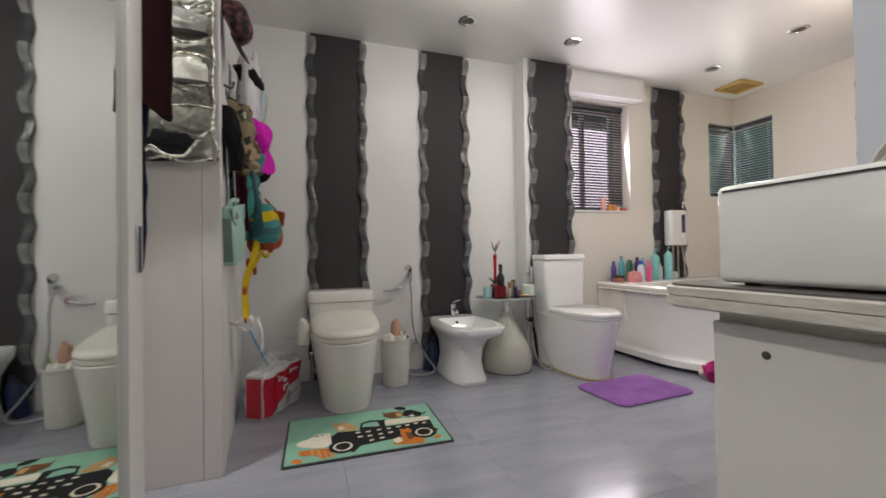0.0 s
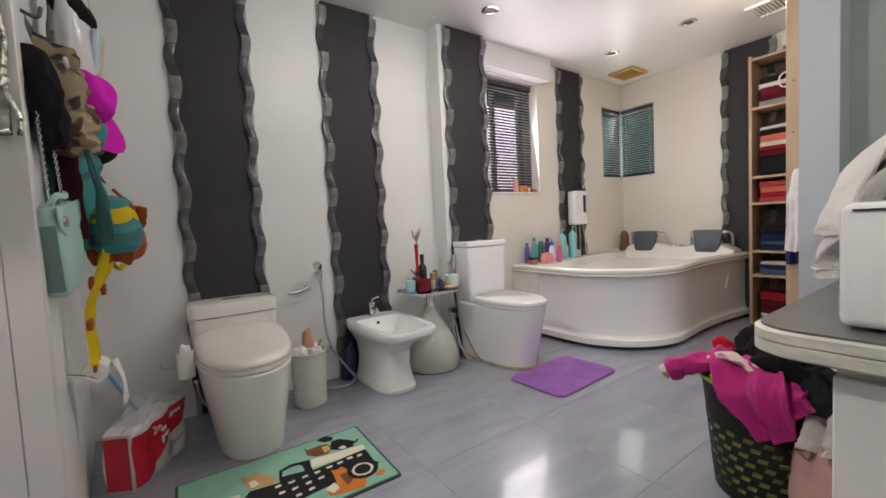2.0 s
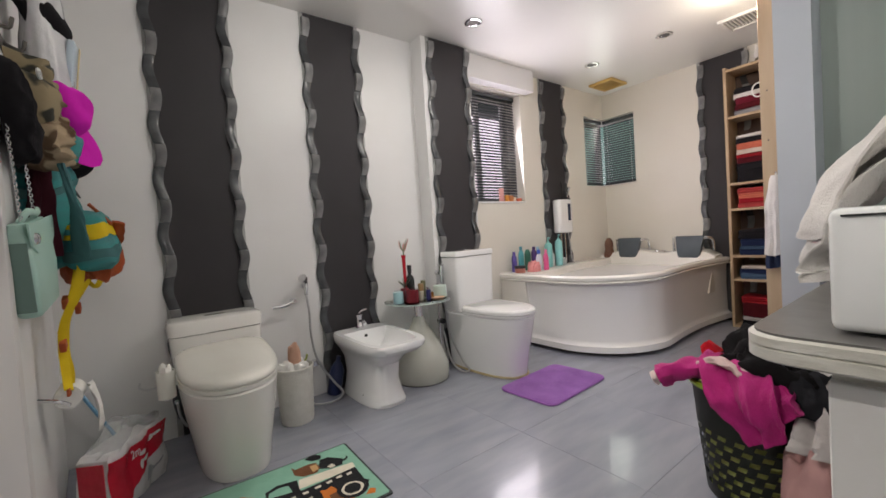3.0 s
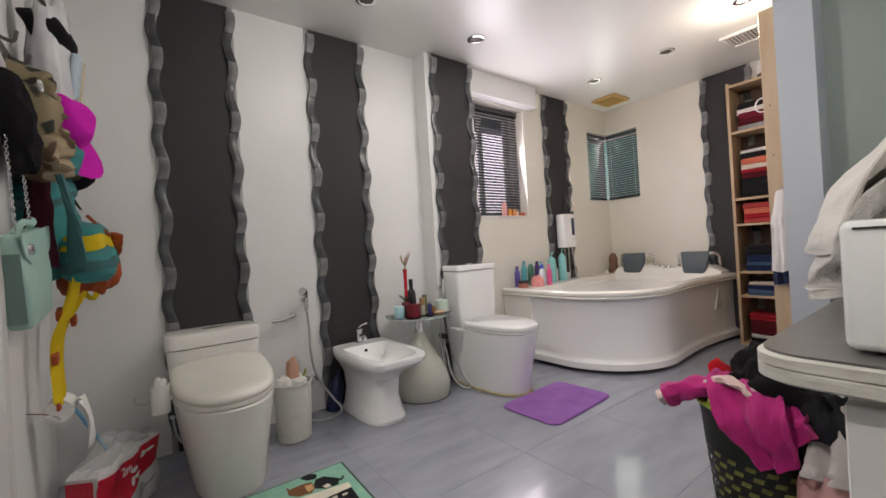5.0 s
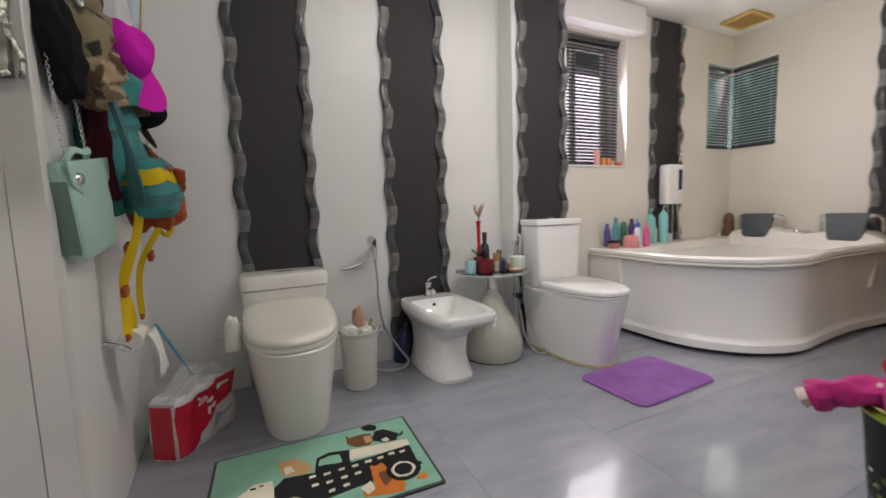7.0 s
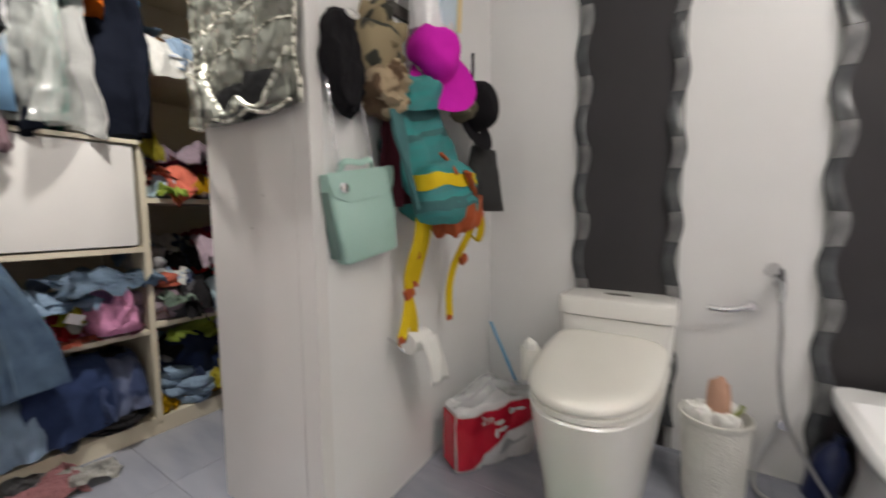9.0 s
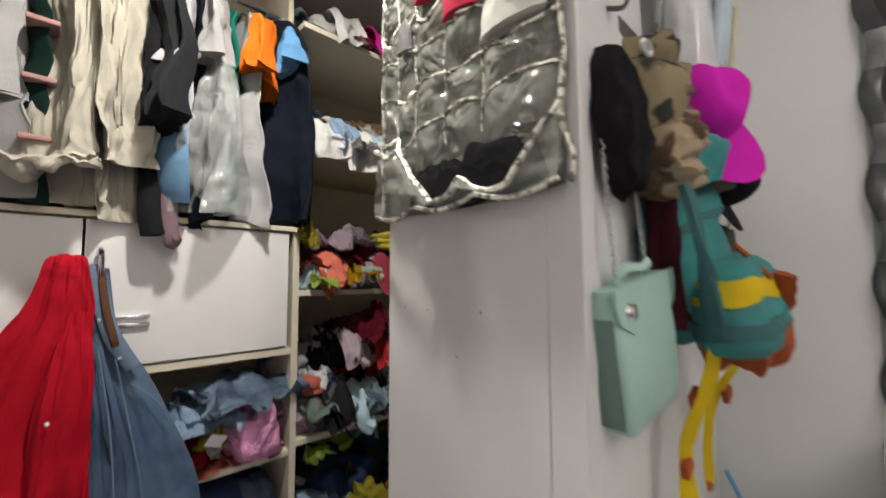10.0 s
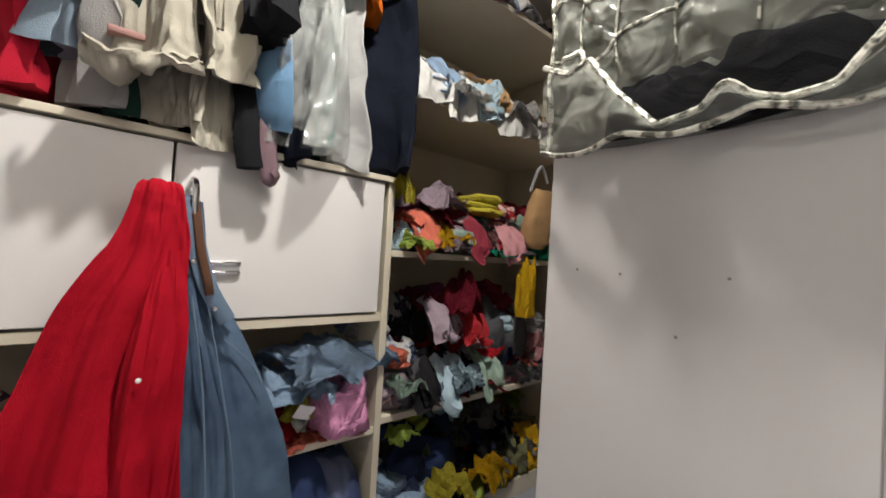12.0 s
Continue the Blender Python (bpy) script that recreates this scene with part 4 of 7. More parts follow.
printed("white_patch", [(-0.135, 0.076), (-0.111, 0.08), (-0.098, 0.044), (-0.129, 0.032)], WHITE_PRINT, 2)
printed("white_pet_print", [(-0.324, -0.042), (-0.273, -0.015), (-0.233, 0.025), (-0.172, 0.021), (-0.166, -0.083), (-0.192, -0.121), (-0.256, -0.109), (-0.318, -0.072)], WHITE_PRINT, 1)
printed("orange_pet_print", [(-0.311, -0.135), (-0.294, -0.121), (-0.213, -0.129), (-0.164, -0.142), (-0.162, -0.205), (-0.206, -0.227), (-0.247, -0.175), (-0.295, -0.171)], ORANGE_PRINT, 1)
printed("stripe_print", [(-0.259, -0.126), (-0.25, -0.126), (-0.242, -0.184), (-0.25, -0.186)], TAN_PRINT, 2)
printed("stripe_print", [(-0.231, -0.141), (-0.222, -0.142), (-0.215, -0.199), (-0.223, -0.202)], TAN_PRINT, 2)
printed("stripe_print", [(-0.203, -0.157), (-0.194, -0.157), (-0.188, -0.215), (-0.196, -0.218)], TAN_PRINT, 2)
printed("stripe_print", [(-0.179, -0.17), (-0.17, -0.171), (-0.165, -0.229), (-0.173, -0.231)], TAN_PRINT, 2)
printed("orange_pet_print", [(-0.337, -0.213), (-0.319, -0.186), (-0.292, -0.211), (-0.299, -0.243)], ORANGE_PRINT, 1)
printed("orange_pet_print", [(0.153, -0.049), (0.173, -0.058), (0.198, -0.05), (0.225, -0.145), (0.245, -0.194), (0.227, -0.228), (0.176, -0.219), (0.104, -0.203), (0.101, -0.174), (0.145, -0.163)], ORANGE_PRINT, 2)
printed("brown_patch", [(0.171, -0.1), (0.2, -0.101), (0.205, -0.158), (0.176, -0.181)], BROWN_PRINT, 3)
printed("white_patch", [(0.1, -0.154), (0.137, -0.131), (0.145, -0.177), (0.116, -0.194)], WHITE_PRINT, 3)
printed("orange_pet_print", [(0.283, -0.19), (0.311, -0.163), (0.33, -0.181), (0.314, -0.202)], ORANGE_PRINT, 1)
printed("eye_print", [(-0.243, 0.01), (-0.225, 0.007), (-0.224, -0.002), (-0.241, 0)], BLACK_PRINT, 2)
printed("eye_print", [(-0.214, 0.013), (-0.2, 0.013), (-0.199, 0.004), (-0.212, 0.003)], BLACK_PRINT, 2)
for wx, wy in ((-0.121, -0.141), (0.259, -0.119)):
    for rr, mt, lv in ((0.062, BLACK_PRINT, 3), (0.043, WHITE_PRINT, 4), (0.033, BLACK_PRINT, 5)):
        printed("wheel_print", [(wx + rr * math.cos(a), wy + rr * math.sin(a)) for a in [2 * math.pi * k / 24 for k in range(24)]], mt, lv)
for sx, sy in [(-0.042, -0.018), (-0.038, -0.067), (0.006, -0.023), (0.009, -0.072), (0.01, -0.12), (0.058, -0.02), (0.059, -0.069), (0.06, -0.113), (0.107, -0.068), (0.155, -0.018), (0.201, -0.016), (0.245, -0.01), (0.287, -0.015), (0.106, -0.022)]:
    printed("check_print", [(sx - 0.011, sy - 0.008), (sx + 0.011, sy - 0.007), (sx + 0.011, sy + 0.007), (sx - 0.011, sy + 0.006)], WHITE_PRINT, 1)

PURPLE = material("purple_terry", (0.30, 0.115, 0.42), 0.95, second=(0.17, 0.05, 0.26), scale=7, amount=0.7, bump=0.8, bump_scale=380, sheen=0.1)
pm = thing("purple_mat", (1.90, 2.238, 0.001), "plush purple bath mat with rounded corners", "bath mat", turn=3)
rr0 = rounded_rect(0.58, 0.385, 0.05)
part("mat_surface", loft(bmesh.new(), [[Vector((x * s, y * s, z + 0.003 * noise.noise(Vector((x * 6, y * 6, 0))))) for x, y in rr0] for s, z in ((1.0, 0.0), (1.0, 0.008), (0.985, 0.013), (0.9, 0.014), (0.5, 0.0145))]), PURPLE, pm)
part("binding", tube([(x, y, 0.006) for x, y in rr0 + rr0[:1]], 0.006, 6, steps=1), fabric("purple_binding", (0.36, 0.16, 0.48)), pm)

# waste bin with tissue
BIN_WOVEN = material("white_woven_plastic", (0.66, 0.65, 0.60), 0.5, second=(0.58, 0.57, 0.52), scale=30, amount=0.6, bump=0.9, bump_scale=130)
wb = thing("waste_bin", (0.535, 2.925, 0), "white woven plastic bin full of tissue", "waste bin")
prof = [(0.082, 0.0), (0.085, 0.004)]
for k in range(22):
    z = 0.01 + 0.28 * k / 21
    prof.append((0.086 + 0.012 * k / 21 + 0.0016 * (k % 2), z))
prof += [(0.103, 0.296), (0.103, 0.306), (0.098, 0.308), (0.095, 0.29), (0.092, 0.25)]
part("body", lathe(prof, 32), BIN_WOVEN, wb)
TISSUE = material("crumpled_tissue", (0.80, 0.79, 0.76), 0.9, amount=0.4, bump=0.5, bump_scale=80)
for k, (x, y, w, h) in enumerate(((-0.045, -0.01, 0.10, 0.05), (0.02, 0.035, 0.09, 0.05), (0.03, -0.03, 0.08, 0.04))):
    part("tissue", place(lump(w, w * 0.8, h, 40 + k, 0.6, 16, 22), pose(x, y, 0.285)), TISSUE, wb, "white crumpled tissue")
part("packet", place(lump(0.07, 0.05, 0.13, 45, 0.5, 16, 18), pose(0.005, 0.0, 0.30)), fabric("peach_packet", (0.60, 0.36, 0.26)), wb, "peach paper packet")
part("green_stalk", tube([(0.03, -0.03, 0.30), (0.06, -0.03, 0.34), (0.07, -0.02, 0.36)], 0.006, 6), fabric("olive_scrap", (0.28, 0.32, 0.08)), wb)

# hand spray with hose
sp = thing("hand_spray", (0, 0, 0), "chrome bidet hand spray with steel hose on wall bracket", "hand spray")
part("bracket", tube([(0.703, 3.199, 0.715), (0.703, 3.165, 0.715)], 0.018, 12, steps=1), CHROME, sp)
part("spray_head", tube([(0.705, 3.15, 0.66), (0.702, 3.14, 0.715), (0.69, 3.12, 0.755), (0.672, 3.10, 0.772)], 0.016, 12, radii=[0.7, 0.8, 1.0, 1.5, 1.6]), CHROME, sp)
part("hose", tube([(0.705, 3.15, 0.66), (0.712, 3.14, 0.55), (0.715, 3.145, 0.40), (0.74, 3.13, 0.24), (0.815, 3.09, 0.10), (0.855, 3.05, 0.03), (0.80, 3.01, 0.009), (0.70, 3.02, 0.009), (0.655, 3.06, 0.03), (0.675, 3.12, 0.11), (0.715, 3.16, 0.19), (0.73, 3.19, 0.22)], 0.007, 8), HOSE_METAL, sp, "braided steel hose")
part("valve", tube([(0.735, 3.199, 0.22), (0.735, 3.15, 0.22)], 0.018, 12, steps=1), CHROME, sp)
tb = thing("towel_bar", (0, 0, 0), "short chrome paper bar on the wall", "paper holder")
part("bar", tube([(0.50, 3.145, 0.612), (0.56, 3.14, 0.612), (0.625, 3.143, 0.63)], 0.011, 10), CHROME, tb)
part("mount", tube([(0.628, 3.199, 0.632), (0.628, 3.14, 0.632)], 0.014, 12, steps=1), CHROME, tb)
lp = thing("drain_brush", (0.83, 3.14, 0), "dark blue plastic bottle behind the bidet", "bottle")
part("body", place(lathe([(0.04, 0), (0.045, 0.01), (0.045, 0.15), (0.03, 0.19), (0.014, 0.21), (0.014, 0.24), (0.001, 0.242)], 18), pose(0, 0, 0, 0, 12, 0)), material("navy_plastic", (0.015, 0.025, 0.09), 0.3), lp)
cu = thing("brush_cup", (-0.047, 2.777, 0.345), "small cream cup holding paper clipped to the toilet seat", "cup")
part("cup", lathe([(0.030, 0), (0.034, 0.003), (0.036, 0.12), (0.032, 0.12), (0.030, 0.10)], 22), SEAT_PLASTIC, cu)
part("paper", place(lump(0.05, 0.05, 0.05, 50, 0.4, 14, 30), pose(0, 0, 0.10)), TISSUE, cu)
part("arm", tube([(-0.02, 0.03, 0.05), (-0.07, 0.20, 0.0), (-0.10, 0.34, -0.02), (-0.10, 0.415, -0.02)], 0.006, 8), CHROME, cu, "thin metal arm")
part("clip", new_box((0.03, -0.01, 0.05), (0.06, 0.01, 0.07), 0.003), SEAT_PLASTIC, cu)
pv = thing("angle_valve", (0.0, 3.199, 0.2), "small chrome angle valve with supply hose", "valve")
part("valve", tube([(0, 0, 0), (0, -0.05, 0)], 0.012, 10, steps=1), CHROME, pv)
part("hose", tube([(0, -0.045, 0), (0.01, -0.06, -0.08), (0.04, -0.05, -0.14), (0.06, -0.05, -0.06)], 0.006, 8), HOSE_METAL, pv)

# ---- glass side table and what stands on it ----
TX, TY, TZ = 1.395, 2.955, 0.545
stt = thing("side_table", (TX, TY, 0), "round glass side table on bulbous frosted vase base", "side table")
part("base", lathe([(0.165, 0.0), (0.182, 0.006), (0.190, 0.05), (0.186, 0.10), (0.168, 0.17), (0.135, 0.24), (0.095, 0.31), (0.062, 0.36), (0.045, 0.395), (0.038, 0.43), (0.001, 0.432)], 40), BASE_FROST, stt)
part("neck", lathe([(0.034, 0.43), (0.03, 0.44), (0.028, 0.52), (0.05, 0.532), (0.001, 0.533)], 24), CHROME, stt, "chrome neck")
part("foot_ring", lathe([(0.183, 0.0), (0.186, 0.004), (0.180, 0.007)], 40, cap0=False, cap1=False), DARK_VOID, stt)
part("glass_top", lathe([(0.222, 0.5335), (0.226, 0.536), (0.226, 0.543), (0.222, TZ), (0.0005, TZ)], 48), glassy("green_edge_glass", (0.80, 0.93, 0.88), 0.02), stt, "clear glass top")


def jar(name, x, y, z, prof, mt, label, category="jar", cap=None, cap_mt=None, group="", count=20):
    o = thing(name, (x, y, z), label, category, group)
    part("body", lathe(prof, count), mt, o)
    if cap:
        part("cap", lathe(cap, count), cap_mt, o)
    return o


def plastic(name, c, rough=0.3):
    return bpy.data.materials.get(name) or material(name, c, rough, amount=0.25, second=tuple(0.8 * v for v in c))


TEAL_P, RED_P, MINT_P = plastic("pale_blue_tin", (0.30, 0.48, 0.52)), plastic("dark_red_glass", (0.16, 0.012, 0.02), 0.12), plastic("pale_mint_candle", (0.58, 0.70, 0.62), 0.35)
GOLD_P, DARKB, AMBER = plastic("bronze_cap", (0.32, 0.2, 0.09), 0.3), plastic("smoked_glass", (0.03, 0.035, 0.035), 0.1), plastic("amber_glass", (0.25, 0.12, 0.03), 0.15)
cyl = lambda r, h: [(r * 0.93, 0), (r, 0.003), (r, h - 0.003), (r * 0.94, h), (0.001, h)]
jar("tin", TX - 0.165, TY - 0.03, TZ, cyl(0.034, 0.075), TEAL_P, "pale blue round tin on the glass table", "tin")
jar("tin", TX - 0.115, TY + 0.05, TZ, cyl(0.03, 0.07), plastic("silver_tin", (0.45, 0.47, 0.48), 0.25), "silver-grey tin on the glass table", "tin")
jar("candle_jar", TX - 0.085, TY - 0.075, TZ, cyl(0.045, 0.085), RED_P, "dark red glass candle jar", "candle")
jar("candle_jar", TX + 0.165, TY - 0.045, TZ, cyl(0.047, 0.08), MINT_P, "pale mint green candle jar", "candle")
jar("bottle", TX - 0.01, TY + 0.06, TZ, [(0.027, 0), (0.03, 0.004), (0.03, 0.13), (0.024, 0.155), (0.012, 0.17), (0.012, 0.185)], DARKB, "smoked glass bottle with dark cap", "bottle", [(0.015, 0.185), (0.015, 0.235), (0.001, 0.236)], DARK_VOID)
jar("perfume_bottle", TX + 0.055, TY + 0.03, TZ, cyl(0.02, 0.10), GOLD_P, "slim bronze-capped perfume bottle", "perfume")
jar("perfume", TX + 0.10, TY + 0.065, TZ, cyl(0.018, 0.115), plastic("olive_tube", (0.16, 0.17, 0.09)), "tall olive green perfume bottle", "perfume")
jar("perfume", TX + 0.035, TY - 0.09, TZ, cyl(0.016, 0.07), plastic("navy_cap", (0.03, 0.03, 0.12)), "small perfume bottle with navy cap", "perfume", [(0.012, 0.07), (0.012, 0.085), (0.001, 0.086)], CHROME)
jar("perfume", TX + 0.075, TY - 0.06, TZ, cyl(0.02, 0.045), AMBER, "small amber glass perfume bottle", "perfume")
jar("perfume", TX + 0.0, TY - 0.055, TZ, cyl(0.017, 0.06), plastic("pearl_glass", (0.6, 0.55, 0.45), 0.2), "small pearl-coloured perfume bottle", "perfume")
sc = thing("dish", (TX + 0.10, TY - 0.11, TZ), "small peach dish on the glass table", "dish")
part("dish", lathe([(0.035, 0), (0.045, 0.012), (0.04, 0.012), (0.03, 0.006), (0.001, 0.006)], 24), plastic("peach_ceramic", (0.62, 0.38, 0.25)), sc)
fl = thing("flower_vase", (TX - 0.075, TY + 0.02, TZ), "tall slim red vase with a pale pink flower", "vase")
part("vase", lathe([(0.024, 0), (0.026, 0.006), (0.012, 0.02), (0.010, 0.10), (0.012, 0.28), (0.016, 0.31), (0.012, 0.31)], 18), plastic("glossy_red", (0.50, 0.015, 0.03), 0.12), fl)
part("stem", tube([(0, 0, 0.30), (0.004, 0, 0.34)], 0.004, 6, steps=1), plastic("flower_green", (0.12, 0.2, 0.08)), fl)
for k in range(7):
    a = 2.4 * k
    part("petal", tube([(0.004, 0, 0.33), (0.018 * math.cos(a), 0.018 * math.sin(a), 0.365), (0.034 * math.cos(a) + 0.008, 0.034 * math.sin(a), 0.40 + 0.012 * (k % 3))], 0.011, 8, steps=4, flat=0.35, radii=[0.5, 1.0, 0.9, 0.2]), plastic("dusty_pink", (0.60, 0.33, 0.30), 0.6) if k % 2 else plastic("sage_leaf", (0.25, 0.27, 0.18), 0.6), fl)
su2 = thing("succulent", (TX - 0.095, TY - 0.0, TZ + 0.0), "small dark plant in a red pot", "plant")
part("pot", lathe(cyl(0.028, 0.09), 18), plastic("maroon_pot", (0.14, 0.02, 0.03)), su2)
for k in range(12):
    a = 2.4 * k
    part("leaf", tube([(0, 0, 0.09), (0.02 * math.cos(a), 0.02 * math.sin(a), 0.12), (0.045 * math.cos(a), 0.045 * math.sin(a), 0.135 + 0.01 * (k % 3))], 0.007, 6, steps=3, flat=0.4, radii=[0.8, 1, 0.2]), plastic("dark_sage", (0.07, 0.085, 0.06), 0.6), su2)

# second spray beside the cistern
sp2 = thing("hand_spray", (0, 0, 0), "chrome hand spray with steel hose beside the cistern", "hand spray")
part("bracket", tube([(1.645, 3.06, 0.70), (1.645, 3.02, 0.70)], 0.016, 12, steps=1), CHROME, sp2)
part("spray_head", tube([(1.648, 3.005, 0.63), (1.645, 3.0, 0.70), (1.635, 2.985, 0.76)], 0.016, 12, radii=[0.7, 1.0, 1.5]), CHROME, sp2)
part("hose", tube([(1.648, 3.005, 0.63), (1.652, 2.98, 0.45), (1.66, 2.96, 0.25), (1.70, 2.88, 0.06), (1.69, 2.80, 0.012), (1.64, 2.83, 0.012), (1.63, 2.93, 0.08), (1.64, 3.0, 0.25), (1.645, 3.05, 0.33)], 0.007, 8), HOSE_METAL, sp2, "braided steel hose")
part("valve", tube([(1.645, 3.06, 0.34), (1.645, 3.005, 0.34)], 0.02, 12, steps=1), DARK_VOID, sp2, "dark valve")
part("pipe", tube([(1.632, 3.04, 0.02), (1.632, 3.04, 0.62)], 0.009, 8, steps=1), CHROME, sp2)

# water heater
wh = thing("water_heater", (3.33, NY, 0.915), "white electric water heater with dark display strip", "water heater")
part("case", loft(bmesh.new(), [[Vector((x * s, -0.058 + y * s, z)) for x, y in rounded_rect(0.22, 0.10, 0.035)] for s, z in ((0.9, 0.0), (0.98, 0.006), (1.0, 0.02), (1.0, 0.31), (0.96, 0.328), (0.8, 0.334))]), CERAMIC_COOL, wh)
part("display", new_box((0.02, -0.1105, 0.12), (0.065, -0.1075, 0.29), 0.001, 1), plastic("navy_display", (0.02, 0.03, 0.07), 0.15), wh, "dark display strip")
part("dial", lathe([(0.015, 0), (0.014, 0.008), (0.001, 0.009)], 18), CERAMIC_COOL, wh).matrix_basis = pose(0.043, -0.108, 0.085, 90)
part("pipe", tube([(0.03, -0.05, 0.0), (0.03, -0.05, -0.30)], 0.009, 8, steps=1), CHROME, wh)
part("pipe", tube([(-0.03, -0.05, 0.0), (-0.03, -0.05, -0.31)], 0.009, 8, steps=1), CHROME, wh)
part("shower_hose", tube([(0.06, -0.07, 0.0), (0.075, -0.08, -0.15), (0.05, -0.11, -0.28), (0.07, -0.14, -0.32)], 0.006, 8), HOSE_METAL, wh)
part("cable", tube([(0.02, -0.03, 0.33), (0.05, -0.02, 0.40), (0.075, -0.012, 0.47), (0.06, -0.012, 0.52)], 0.006, 8), DARK_VOID, wh, "dark cable loop")
part("hand_shower", tube([(0.105, -0.05, 0.36), (0.11, -0.06, 0.42), (0.10, -0.08, 0.46)], 0.012, 8, radii=[0.6, 0.7, 1.3]), CHROME, wh)

# bottles along the bath's ledge
def pump_bottle(x, y, z, h, r, mt, label):
    o = jar("pump_bottle", x, y, z, [(r * 0.95, 0), (r, 0.004), (r, h * 0.9), (r * 0.6, h), (0.010, h + 0.004)], mt, label, "bottle", [(0.012, h + 0.002), (0.012, h + 0.018), (0.005, h + 0.02), (0.005, h + 0.05), (0.001, h + 0.05)], mt, "toiletries on the bath")
    part("nozzle", tube([(0, 0, h + 0.05), (-0.012, -0.02, h + 0.052), (-0.018, -0.035, h + 0.046)], 0.006, 6, steps=3), mt, o)


AQUA = plastic("aqua_plastic", (0.22, 0.55, 0.52))
BZ = 0.5985
pump_bottle(3.02, 3.10, BZ, 0.23, 0.037, AQUA, "aqua pump bottle on the bath ledge")
pump_bottle(3.18, 3.10, BZ, 0.25, 0.036, plastic("aqua_plastic_light", (0.27, 0.60, 0.60)), "tall aqua pump bottle on the bath ledge")


def toiletry(x, y, r, h, c, label, capc=None, flat=False):
    m1 = plastic("toiletry_%d_%d_%d" % tuple(int(99 * v) for v in c), c)
    if flat:
        o = thing("bottle", (x, y, BZ), label, "bottle", "toiletries on the bath")
        part("body", loft(bmesh.new(), [oval(0, 0, z, r * s, r * 0.55 * s, 2.6, 24) for z, s in ((0, 0.93), (0.004, 1), (h * 0.75, 1), (h * 0.93, 0.75), (h, 0.4))]), m1, o)
        if capc:
            part("cap", lathe(cyl(r * 0.45, 0.035), 16), plastic("cap_%d_%d_%d" % tuple(int(99 * v) for v in capc), capc), o).location = (0, 0, h)
        return
    jar("bottle", x, y, BZ, [(r * 0.95, 0), (r, 0.004), (r, h * 0.86), (r * 0.55, h)], m1, label, "bottle", cap=[(r * 0.55, h), (r * 0.55, h + 0.03), (0.001, h + 0.031)] if capc else None, cap_mt=plastic("cap_%d_%d_%d" % tuple(int(99 * v) for v in capc), capc) if capc else None, group="toiletries on the bath")


toiletry(2.74, 2.99, 0.034, 0.15, (0.70, 0.74, 0.82), "white shampoo bottle with blue cap", (0.06, 0.12, 0.55), True)
toiletry(2.80, 2.96, 0.028, 0.15, (0.72, 0.10, 0.28), "bright pink shampoo bottle", (0.75, 0.2, 0.35), True)
toiletry(2.63, 3.10, 0.03, 0.19, (0.10, 0.38, 0.42), "teal bottle on the bath ledge", (0.1, 0.3, 0.35), True)
toiletry(2.74, 3.12, 0.034, 0.19, (0.05, 0.17, 0.12), "dark green tube on the bath ledge", None, True)
toiletry(2.83, 3.12, 0.026, 0.18, (0.07, 0.03, 0.16), "dark purple bottle on the bath ledge", (0.05, 0.02, 0.1))
toiletry(2.90, 3.13, 0.03, 0.17, (0.16, 0.34, 0.46), "blue bottle on the bath ledge", (0.3, 0.5, 0.6), True)
toiletry(2.57, 3.13, 0.024, 0.15, (0.10, 0.07, 0.30), "violet bottle on the bath ledge", (0.1, 0.07, 0.3))
toiletry(3.10, 3.13, 0.03, 0.13, (0.62, 0.60, 0.60), "pale grey bottle on the bath ledge", (0.5, 0.4, 0.4))
toiletry(3.27, 3.12, 0.032, 0.07, (0.5, 0.55, 0.55), "low grey jar on the bath ledge")
jar("jar", 2.53, 3.03, BZ, cyl(0.045, 0.04), plastic("coral_jar", (0.45, 0.17, 0.13)), "coral jar with dark lid", "jar", [(0.047, 0.04), (0.047, 0.06), (0.001, 0.061)], DARK_VOID, "toiletries on the bath")
sg = thing("bath_sponge", (2.66, 2.98, BZ), "pink bath sponge on the bath ledge", "sponge")
part("sponge", lump(0.13, 0.09, 0.085, 61, 0.8, 20, 26), fabric("pink_sponge", (0.72, 0.30, 0.30)), sg)
stn = thing("statue", (4.085, 3.10, 0.60), "small brown carved figure in the bath corner", "statue")
part("figure", loft(bmesh.new(), [oval(0, 0, z, rx, ry, 2.2, 24) for z, rx, ry in ((0, 0.055, 0.05), (0.02, 0.06, 0.055), (0.07, 0.05, 0.045), (0.10, 0.04, 0.04), (0.13, 0.045, 0.045), (0.17, 0.042, 0.042), (0.20, 0.028, 0.028), (0.215, 0.015, 0.015))]), material("brown_carved_wood", (0.16, 0.075, 0.045), 0.5, scale=30, amount=0.7, bump=0.8, bump_scale=60), stn)
SZ = WIN_Z0 + 0.0145
for k, (x, y, r, h, c, l) in enumerate(((2.555, 3.225, 0.024, 0.12, (0.72, 0.35, 0.33), "pink bottle on the window sill"), (2.62, 3.22, 0.02, 0.06, (0.65, 0.28, 0.06), "orange bottle on the window sill"),
                                        (2.67, 3.215, 0.022, 0.055, (0.6, 0.22, 0.08), "orange jar on the window sill"), (2.79, 3.225, 0.026, 0.03, (0.62, 0.15, 0.08), "low red-orange jar on the window sill"), (2.72, 3.225, 0.018, 0.045, (0.75, 0.55, 0.4), "cream bottle on the window sill"))):
    jar("bottle", x, y, SZ, cyl(r, h), plastic("sill_%d" % k, c, 0.25), l, "bottle", group="bottles on the sill")

